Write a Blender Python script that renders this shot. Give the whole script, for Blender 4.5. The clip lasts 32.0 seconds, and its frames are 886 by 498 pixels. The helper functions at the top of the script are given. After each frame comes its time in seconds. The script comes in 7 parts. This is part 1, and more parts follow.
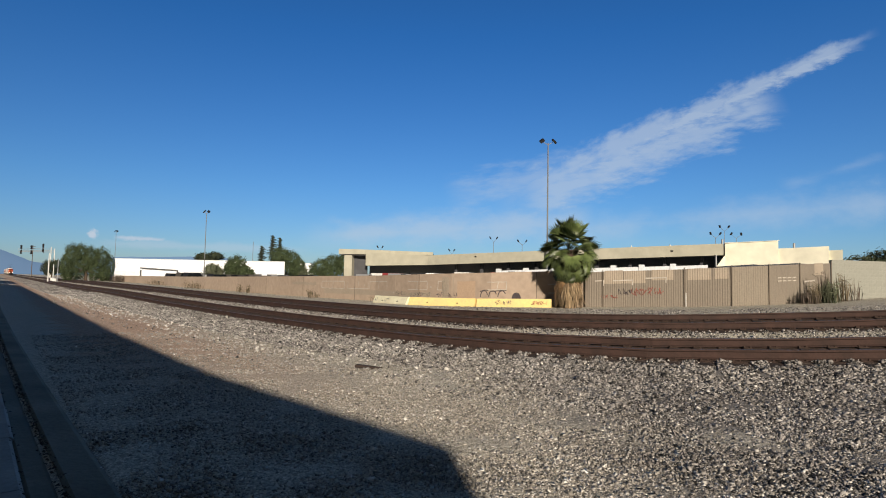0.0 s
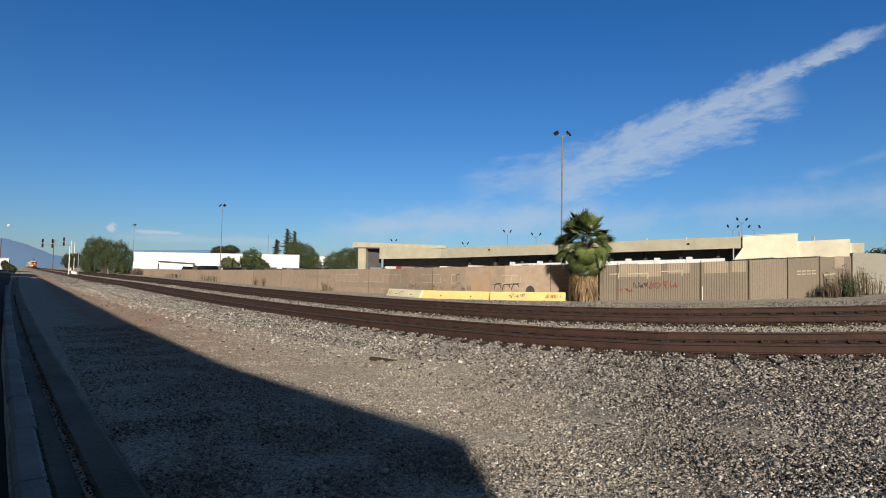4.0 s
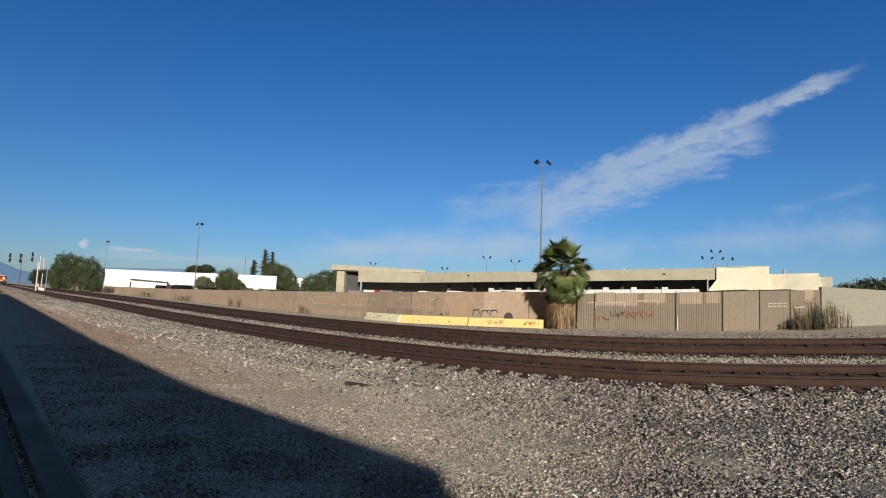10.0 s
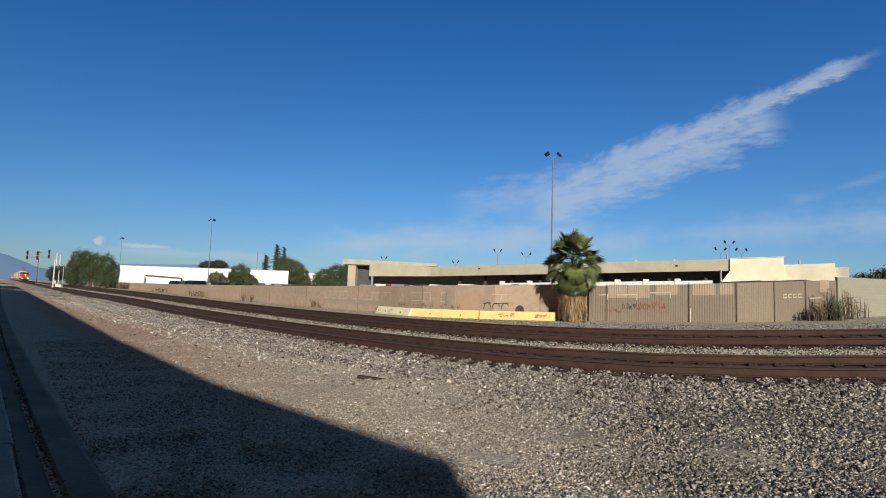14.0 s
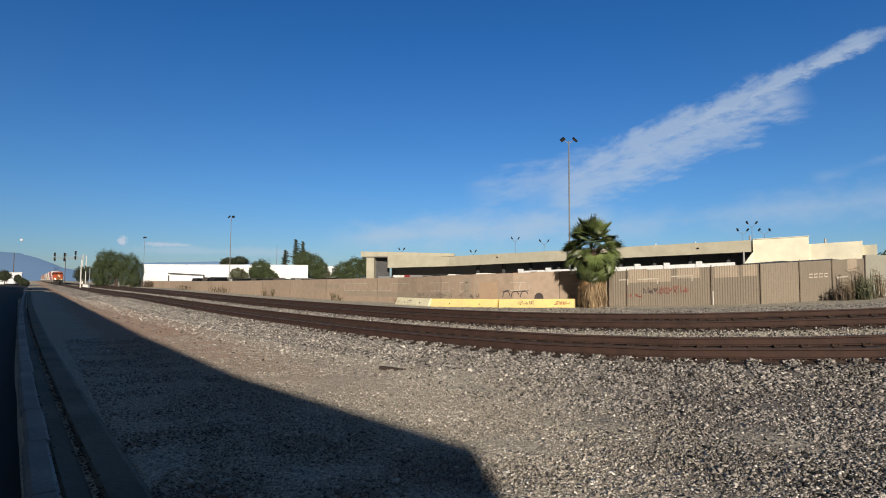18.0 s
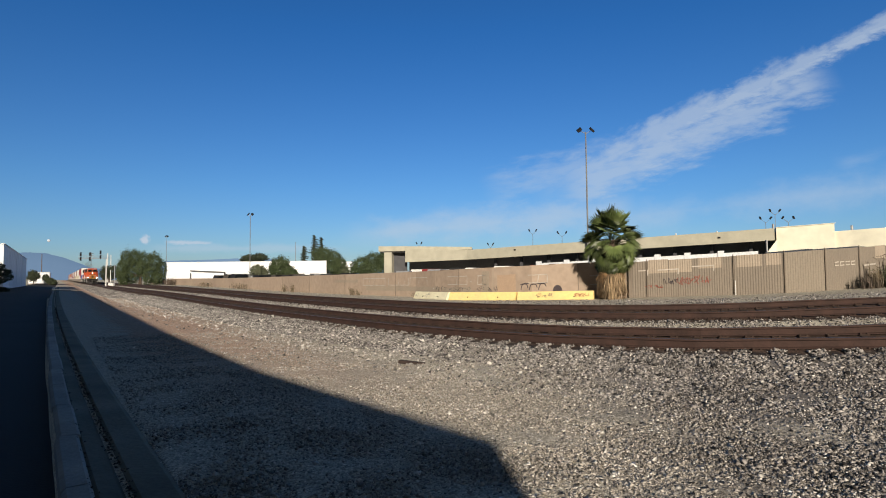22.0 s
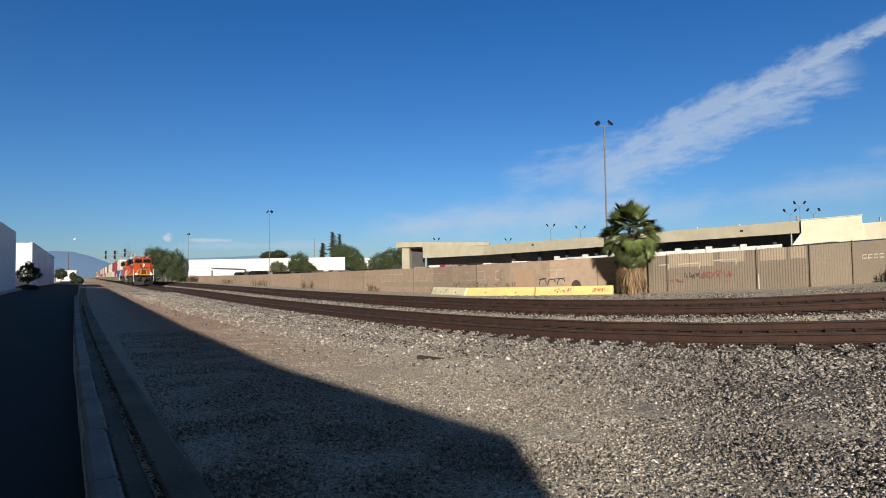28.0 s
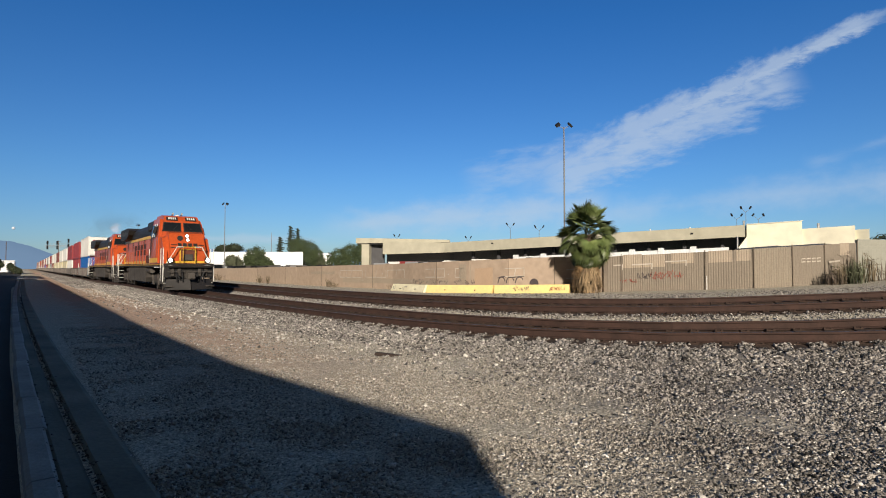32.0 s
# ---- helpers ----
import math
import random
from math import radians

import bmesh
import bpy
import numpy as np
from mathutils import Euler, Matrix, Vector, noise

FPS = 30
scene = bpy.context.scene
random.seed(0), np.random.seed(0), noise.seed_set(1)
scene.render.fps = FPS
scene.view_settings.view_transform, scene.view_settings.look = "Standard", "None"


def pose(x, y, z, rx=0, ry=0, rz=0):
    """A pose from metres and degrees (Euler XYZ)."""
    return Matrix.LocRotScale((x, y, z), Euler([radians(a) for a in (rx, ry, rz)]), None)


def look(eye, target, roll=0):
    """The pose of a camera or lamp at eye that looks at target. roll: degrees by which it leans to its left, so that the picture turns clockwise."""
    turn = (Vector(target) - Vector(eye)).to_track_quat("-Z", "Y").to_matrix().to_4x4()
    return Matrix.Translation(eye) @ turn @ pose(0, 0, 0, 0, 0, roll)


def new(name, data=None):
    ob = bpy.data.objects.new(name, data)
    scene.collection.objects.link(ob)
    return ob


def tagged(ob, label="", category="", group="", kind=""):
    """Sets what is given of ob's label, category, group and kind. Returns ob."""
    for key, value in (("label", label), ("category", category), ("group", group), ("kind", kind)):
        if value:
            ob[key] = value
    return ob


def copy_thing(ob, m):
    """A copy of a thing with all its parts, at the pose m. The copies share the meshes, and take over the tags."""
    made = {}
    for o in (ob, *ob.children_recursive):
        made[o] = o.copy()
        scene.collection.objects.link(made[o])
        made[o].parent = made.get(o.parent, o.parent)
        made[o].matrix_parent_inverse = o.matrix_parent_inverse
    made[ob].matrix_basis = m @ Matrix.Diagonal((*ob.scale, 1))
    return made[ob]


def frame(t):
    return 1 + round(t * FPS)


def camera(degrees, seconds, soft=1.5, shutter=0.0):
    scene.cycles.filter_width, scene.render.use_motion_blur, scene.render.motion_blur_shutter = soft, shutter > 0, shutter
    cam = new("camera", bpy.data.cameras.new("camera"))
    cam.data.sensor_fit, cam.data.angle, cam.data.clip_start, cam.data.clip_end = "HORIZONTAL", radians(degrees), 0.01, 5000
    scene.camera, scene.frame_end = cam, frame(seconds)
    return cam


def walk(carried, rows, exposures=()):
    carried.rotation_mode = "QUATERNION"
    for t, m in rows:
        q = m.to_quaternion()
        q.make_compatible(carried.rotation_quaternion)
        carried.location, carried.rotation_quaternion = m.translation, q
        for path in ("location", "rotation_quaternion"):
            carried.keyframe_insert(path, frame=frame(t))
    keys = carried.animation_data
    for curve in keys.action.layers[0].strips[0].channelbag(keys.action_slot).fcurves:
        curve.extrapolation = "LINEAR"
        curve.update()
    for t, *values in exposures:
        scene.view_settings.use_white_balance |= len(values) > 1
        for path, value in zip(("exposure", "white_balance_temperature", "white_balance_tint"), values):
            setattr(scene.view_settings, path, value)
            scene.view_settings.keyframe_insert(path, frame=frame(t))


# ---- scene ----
cam = camera(79.0, 32.0, soft=1.0)
EYE = 1.5
# seconds, pitch, lean, turn of a camera that pans by hand from one spot
ROWS = [
    (0, 3.27, -1.11, -2.35), (0.5, 3.39, -1.81, -2.29), (1, 3.28, -2.01, -2.25), (1.5, 3.21, -1.45, -1.98),
    (2, 3.30, -1.44, -1.41), (2.5, 3.27, -1.70, -1.32), (4.5, 2.40, -1.02, -0.83), (5, 2.93, -1.82, -1.70),
    (5.5, 3.68, -2.05, -2.15), (6, 4.21, -1.64, 1.90), (6.5, 4.89, -1.89, 1.66), (7, 5.25, -1.45, 0.66),
    (7.5, 5.73, -2.41, -1.26), (8, 5.86, -2.86, -2.52), (8.5, 5.66, -3.04, -3.50), (9, 5.78, -3.29, -4.31),
    (9.5, 5.69, -2.99, -3.77), (10, 5.23, -2.38, -3.16), (10.5, 4.87, -2.29, -2.99), (11, 4.57, -2.05, -2.69),
    (11.5, 4.41, -1.91, -2.28), (12, 4.59, -1.96, -2.19), (12.5, 4.77, -1.66, -1.72), (13, 5.08, -1.66, -1.66),
    (13.5, 5.10, -1.85, -1.79), (14, 4.49, -1.94, -1.99), (14.5, 4.11, -1.64, -1.88), (15, 3.75, -1.22, -1.57),
    (15.5, 3.68, -0.86, -1.33), (17.5, 3.44, -0.24, -0.31), (18, 3.37, -0.34, -0.02), (18.5, 2.64, 0.05, 0.39),
    (19, 1.63, 0.54, 1.00), (19.5, 1.99, 0.70, 1.25), (20, 2.67, 0.70, 1.32), (20.5, 2.81, 0.54, 1.37),
    (21, 2.96, 0.64, 1.60), (21.5, 2.69, 0.78, 1.66), (22, 2.70, 0.50, 1.87), (22.5, 2.60, 0.63, 2.06),
    (23, 2.73, 0.55, 1.98), (23.5, 2.82, 0.80, 2.38), (24, 2.62, 0.65, 2.73), (24.5, 2.88, 0.80, 2.97),
    (25, 2.84, 0.58, 2.95), (25.5, 2.48, 0.70, 3.09), (27.5, 2.21, 1.05, 3.71), (28, 2.26, 0.86, 3.76),
    (28.5, 2.13, 1.06, 4.09), (29, 1.83, 1.63, 4.90), (29.5, 2.52, 2.07, 4.42), (30, 2.27, 2.04, 4.64),
    (30.5, 1.54, 1.23, 4.97), (31, 1.42, 0.76, 4.19), (31.5, 1.42, 0.91, 1.33), (32, 1.91, -0.06, -0.52),
]
walk(cam, [(t, pose(0, 0, EYE, 90 + p, r, y)) for t, p, r, y in ROWS], [(0, 0.13), (5, 0.13), (7, 0.09), (10, 0.06), (14, 0.07), (15.5, 0.10), (18, 0.11), (23, 0.165), (28, 0.19), (32, 0.22)])

# ---- light: a low winter sun behind the camera, clear sky with one cirrus streak ----
SUN_EL, SUN_GO = 21.0, Vector((-0.12, 0.993, 0.0)).normalized()
sun = new("sun", bpy.data.lights.new("sun", "SUN"))
sun.data.energy, sun.data.angle, sun.data.color = 5.0, radians(0.53), (1.0, 0.885, 0.735)
down = Vector((SUN_GO.x * math.cos(radians(SUN_EL)), SUN_GO.y * math.cos(radians(SUN_EL)), -math.sin(radians(SUN_EL))))
sun.matrix_world = look((0, -40, 40), Vector((0, -40, 40)) + down)

world = bpy.data.worlds.new("sky")
scene.world = world
world.use_nodes = True
WN, WL = world.node_tree.nodes, world.node_tree.links
WN.clear()


def wnode(kind, **values):
    node = WN.new(kind)
    for key, value in values.items():
        node.inputs[int(key[1:])].default_value = value
    return node


def wmath(op, a, b=None, clamp=False):
    node = WN.new("ShaderNodeMath")
    node.operation, node.use_clamp = op, clamp
    for i, v in enumerate((a, b)):
        if v is None:
            continue
        if isinstance(v, (int, float)):
            node.inputs[i].default_value = v
        else:
            WL.new(v, node.inputs[i])
    return node.outputs[0]


def wsmooth(v, lo, hi):
    node = WN.new("ShaderNodeMapRange")
    node.interpolation_type = "SMOOTHSTEP"
    node.inputs[1].default_value, node.inputs[2].default_value = lo, hi
    WL.new(v, node.inputs[0])
    return node.outputs[0]


sky = WN.new("ShaderNodeTexSky")
sky.sky_type, sky.sun_disc = "NISHITA", False
sky.sun_elevation = radians(SUN_EL)
sky.sun_rotation = math.atan2(-SUN_GO.x, -SUN_GO.y)
sky.altitude, sky.air_density, sky.dust_density, sky.ozone_density = 300, 1.0, 0.4, 4.0
coord = WN.new("ShaderNodeTexCoord")
sep = WN.new("ShaderNodeSeparateXYZ")
WL.new(coord.outputs["Generated"], sep.inputs[0])
ahead = wmath("MAXIMUM", sep.outputs[1], 0.05)
ca, cb = wmath("DIVIDE", sep.outputs[0], ahead), wmath("DIVIDE", sep.outputs[2], ahead)


def streak(a0, b0, a1, b1, w0, w1, stretch, seed, lo, hi, ripple=False):
    """A wisp of cloud from one direction of the sky to another, torn by stretched noise."""
    ln = math.hypot(a1 - a0, b1 - b0)
    ux, uy = (a1 - a0) / ln, (b1 - b0) / ln
    da, db = wmath("SUBTRACT", ca, a0), wmath("SUBTRACT", cb, b0)
    along = wmath("ADD", wmath("MULTIPLY", da, ux), wmath("MULTIPLY", db, uy))
    across = wmath("SUBTRACT", wmath("MULTIPLY", db, ux), wmath("MULTIPLY", da, uy))
    vec = WN.new("ShaderNodeCombineXYZ")
    if ripple:
        WL.new(wmath("MULTIPLY", wmath("ADD", ca, wmath("MULTIPLY", cb, 0.2)), stretch * 0.75), vec.inputs[0])
        WL.new(wmath("MULTIPLY", wmath("SUBTRACT", cb, wmath("MULTIPLY", ca, 0.16)), stretch * 2.7), vec.inputs[1])
    else:
        WL.new(wmath("MULTIPLY", along, stretch), vec.inputs[0])
        WL.new(wmath("MULTIPLY", across, stretch * 1.9), vec.inputs[1])
    vec.inputs[2].default_value = seed
    tex = wnode("ShaderNodeTexNoise", _2=1.0, _3=7.0, _4=0.62)
    WL.new(vec.outputs[0], tex.inputs[0])
    soft = wmath("MULTIPLY", wmath("SUBTRACT", tex.outputs[0], 0.5), 2.3)
    frac = wmath("DIVIDE", along, ln)
    width = wmath("ADD", wmath("MULTIPLY", frac, w1 - w0), w0)
    edge = wmath("SUBTRACT", 1.0, wmath("DIVIDE", wmath("ABSOLUTE", across), width))
    body = wsmooth(wmath("ADD", edge, soft), lo, hi)
    ends = wmath("MULTIPLY", wsmooth(frac, -0.12, 0.12), wmath("SUBTRACT", 1.0, wsmooth(frac, 0.9, 1.06)))
    front = wsmooth(sep.outputs[1], 0.1, 0.3)
    return wmath("MULTIPLY", wmath("MULTIPLY", body, ends), front)


def puff(a0, b0, ra, rb, seed):
    """A small round heap of cloud with a ragged rim."""
    da, db = wmath("DIVIDE", wmath("SUBTRACT", ca, a0), ra), wmath("DIVIDE", wmath("SUBTRACT", cb, b0), rb)
    r = wmath("SQRT", wmath("ADD", wmath("MULTIPLY", da, da), wmath("MULTIPLY", db, db)))
    vec = WN.new("ShaderNodeCombineXYZ")
    WL.new(da, vec.inputs[0])
    WL.new(db, vec.inputs[1])
    vec.inputs[2].default_value = seed
    tex = wnode("ShaderNodeTexNoise", _2=1.6, _3=5.0, _4=0.6)
    WL.new(vec.outputs[0], tex.inputs[0])
    ragged = wmath("MULTIPLY", wmath("SUBTRACT", tex.outputs[0], 0.5), 1.6)
    return wmath("MULTIPLY", wsmooth(wmath("ADD", wmath("SUBTRACT", 1.0, r), ragged), 0.05, 0.75), wsmooth(sep.outputs[1], 0.1, 0.3))


CLOUDS = [
    (streak(0.19, 0.170, 0.86, 0.492, 0.052, 0.016, 17.0, 1.3, 0.0, 1.0), 0.58),
    (streak(0.20, 0.145, 0.68, 0.352, 0.062, 0.045, 17.0, 3.4, 0.05, 1.1, True), 0.58),
    (streak(0.30, 0.190, 0.62, 0.350, 0.060, 0.050, 26.0, 21.4, 0.1, 1.1, True), 0.62),
    (streak(0.34, 0.235, 0.84, 0.475, 0.034, 0.018, 30.0, 31.4, 0.1, 1.0, True), 0.66),
    (streak(0.70, 0.195, 0.90, 0.255, 0.030, 0.020, 11.0, 12.2, 0.35, 1.6, True), 0.2),
    (streak(0.07, 0.150, 0.34, 0.235, 0.075, 0.04, 14.0, 4.1, 0.2, 1.25, True), 0.38),
    (streak(-0.18, 0.076, 0.32, 0.115, 0.032, 0.06, 8.0, 7.7, -0.05, 1.1), 0.55),
    (streak(0.2, 0.09, 0.95, 0.17, 0.06, 0.06, 6.0, 9.2, 0.2, 1.4), 0.42),
    (puff(-0.598, 0.0705, 0.0135, 0.0115, 2.9), 1.0),
    (puff(0.117, 0.0485, 0.045, 0.006, 8.1), 0.6),
    (streak(-0.555, 0.0655, -0.47, 0.0625, 0.006, 0.005, 46.0, 5.5, 0.0, 1.1), 0.85),
    (streak(-0.57, 0.054, -0.22, 0.050, 0.012, 0.010, 14.0, 15.5, 0.0, 1.0), 0.35),
]
cover = None
for mask, strength in CLOUDS:
    one = wmath("MULTIPLY", mask, strength)
    cover = one if cover is None else wmath("MAXIMUM", cover, one)
mix = WN.new("ShaderNodeMix")
mix.data_type = "RGBA"
WL.new(cover, mix.inputs[0])
tint = WN.new("ShaderNodeValToRGB")
tint.color_ramp.elements[0].position, tint.color_ramp.elements[0].color = 0.0, (0.56, 0.68, 0.86, 1)
tint.color_ramp.elements[1].position, tint.color_ramp.elements[1].color = 0.42, (0.225, 0.635, 1.01, 1)
tint.color_ramp.elements.new(1.0).color = (0.62, 0.40, 0.235, 1)
tint.color_ramp.elements.new(0.70).color = (0.42, 0.37, 0.30, 1)
tint.color_ramp.elements.new(0.56).color = (0.21, 0.60, 0.965, 1)
e = tint.color_ramp.elements.new(0.16)
e.color = (0.42, 0.695, 0.95, 1)
WL.new(sep.outputs[2], tint.inputs[0])
deep = WN.new("ShaderNodeMix")
deep.data_type, deep.blend_type = "RGBA", "MULTIPLY"
deep.inputs[0].default_value = 1.0
WL.new(sky.outputs[0], deep.inputs[6])
sunward = WN.new("ShaderNodeMix")
sunward.data_type = "RGBA"
WL.new(wmath("SUBTRACT", 1.0, wsmooth(sep.outputs[1], -0.45, 0.3)), sunward.inputs[0])
WL.new(tint.outputs[0], sunward.inputs[6])
sunward.inputs[7].default_value = (0.26, 0.215, 0.16, 1)
WL.new(sunward.outputs[2], deep.inputs[7])
turn = WN.new("ShaderNodeVectorMath")
turn.operation = "SCALE"
WL.new(deep.outputs[2], turn.inputs[0])
WL.new(wmath("ADD", wmath("MULTIPLY", sep.outputs[0], 0.16), 1.02), turn.inputs["Scale"])
WL.new(turn.outputs[0], mix.inputs[6])
mix.inputs[7].default_value = (5.0, 5.9, 7.0, 1)
back = WN.new("ShaderNodeBackground")
back.inputs[1].default_value = 0.09
WL.new(mix.outputs[2], back.inputs[0])
WL.new(back.outputs[0], WN.new("ShaderNodeOutputWorld").inputs[0])


# ---- materials ----
def surf(name, col, col2=None, scale=1.0, fine=20.0, rough=0.85, bump=0.3, metal=0.0, rand=0.0, island=False, stretch=(1, 1, 1), blot=0.5, glow=0.0, coat=0.0):
    """A painted, worn or mineral surface: two colours in large stains, fine grain, relief, and a shade that differs from piece to piece."""
    m = bpy.data.materials.new(name)
    m.use_nodes = True
    nt = m.node_tree
    b = nt.nodes["Principled BSDF"]
    col2 = col2 or tuple(c * 0.72 for c in col)
    tc = nt.nodes.new("ShaderNodeTexCoord")
    mp = nt.nodes.new("ShaderNodeMapping")
    mp.inputs["Scale"].default_value = stretch
    nt.links.new(tc.outputs["Object"], mp.inputs[0])
    big, small = nt.nodes.new("ShaderNodeTexNoise"), nt.nodes.new("ShaderNodeTexNoise")
    for tex, sc, det in ((big, scale, 5), (small, fine, 4)):
        tex.inputs["Scale"].default_value, tex.inputs["Detail"].default_value = sc, det
        nt.links.new(mp.outputs[0], tex.inputs[0])
    ramp = nt.nodes.new("ShaderNodeMapRange")
    ramp.inputs[1].default_value, ramp.inputs[2].default_value = 0.5 - blot * 0.4, 0.5 + blot * 0.4
    nt.links.new(big.outputs[0], ramp.inputs[0])
    mx = nt.nodes.new("ShaderNodeMix")
    mx.data_type = "RGBA"
    mx.inputs[6].default_value, mx.inputs[7].default_value = (*col, 1), (*col2, 1)
    nt.links.new(ramp.outputs[0], mx.inputs[0])
    hsv = nt.nodes.new("ShaderNodeHueSaturation")
    nt.links.new(mx.outputs[2], hsv.inputs["Color"])
    val = nt.nodes.new("ShaderNodeMath")
    val.operation = "MULTIPLY_ADD"
    nt.links.new(small.outputs[0], val.inputs[0])
    val.inputs[1].default_value, val.inputs[2].default_value = 0.5, 0.75
    last = val.outputs[0]
    if rand or island:
        if island:
            src = nt.nodes.new("ShaderNodeNewGeometry").outputs["Random Per Island"]
        else:
            src = nt.nodes.new("ShaderNodeObjectInfo").outputs["Random"]
        r2 = nt.nodes.new("ShaderNodeMath")
        r2.operation = "MULTIPLY_ADD"
        nt.links.new(src, r2.inputs[0])
        r2.inputs[1].default_value, r2.inputs[2].default_value = 2 * rand, 1 - rand
        r3 = nt.nodes.new("ShaderNodeMath")
        r3.operation = "MULTIPLY"
        nt.links.new(last, r3.inputs[0])
        nt.links.new(r2.outputs[0], r3.inputs[1])
        last = r3.outputs[0]
    nt.links.new(last, hsv.inputs["Value"])
    nt.links.new(hsv.outputs[0], b.inputs["Base Color"])
    b.inputs["Roughness"].default_value, b.inputs["Metallic"].default_value = rough, metal
    b.inputs["Specular IOR Level"].default_value = 0.3
    b.inputs["Coat Weight"].default_value = coat
    if bump:
        bp = nt.nodes.new("ShaderNodeBump")
        bp.inputs["Strength"].default_value, bp.inputs["Distance"].default_value = bump, 0.02
        nt.links.new(small.outputs[0], bp.inputs["Height"])
        nt.links.new(bp.outputs[0], b.inputs["Normal"])
    if glow:
        b.inputs["Emission Color"].default_value, b.inputs["Emission Strength"].default_value = (*col, 1), glow
    return m


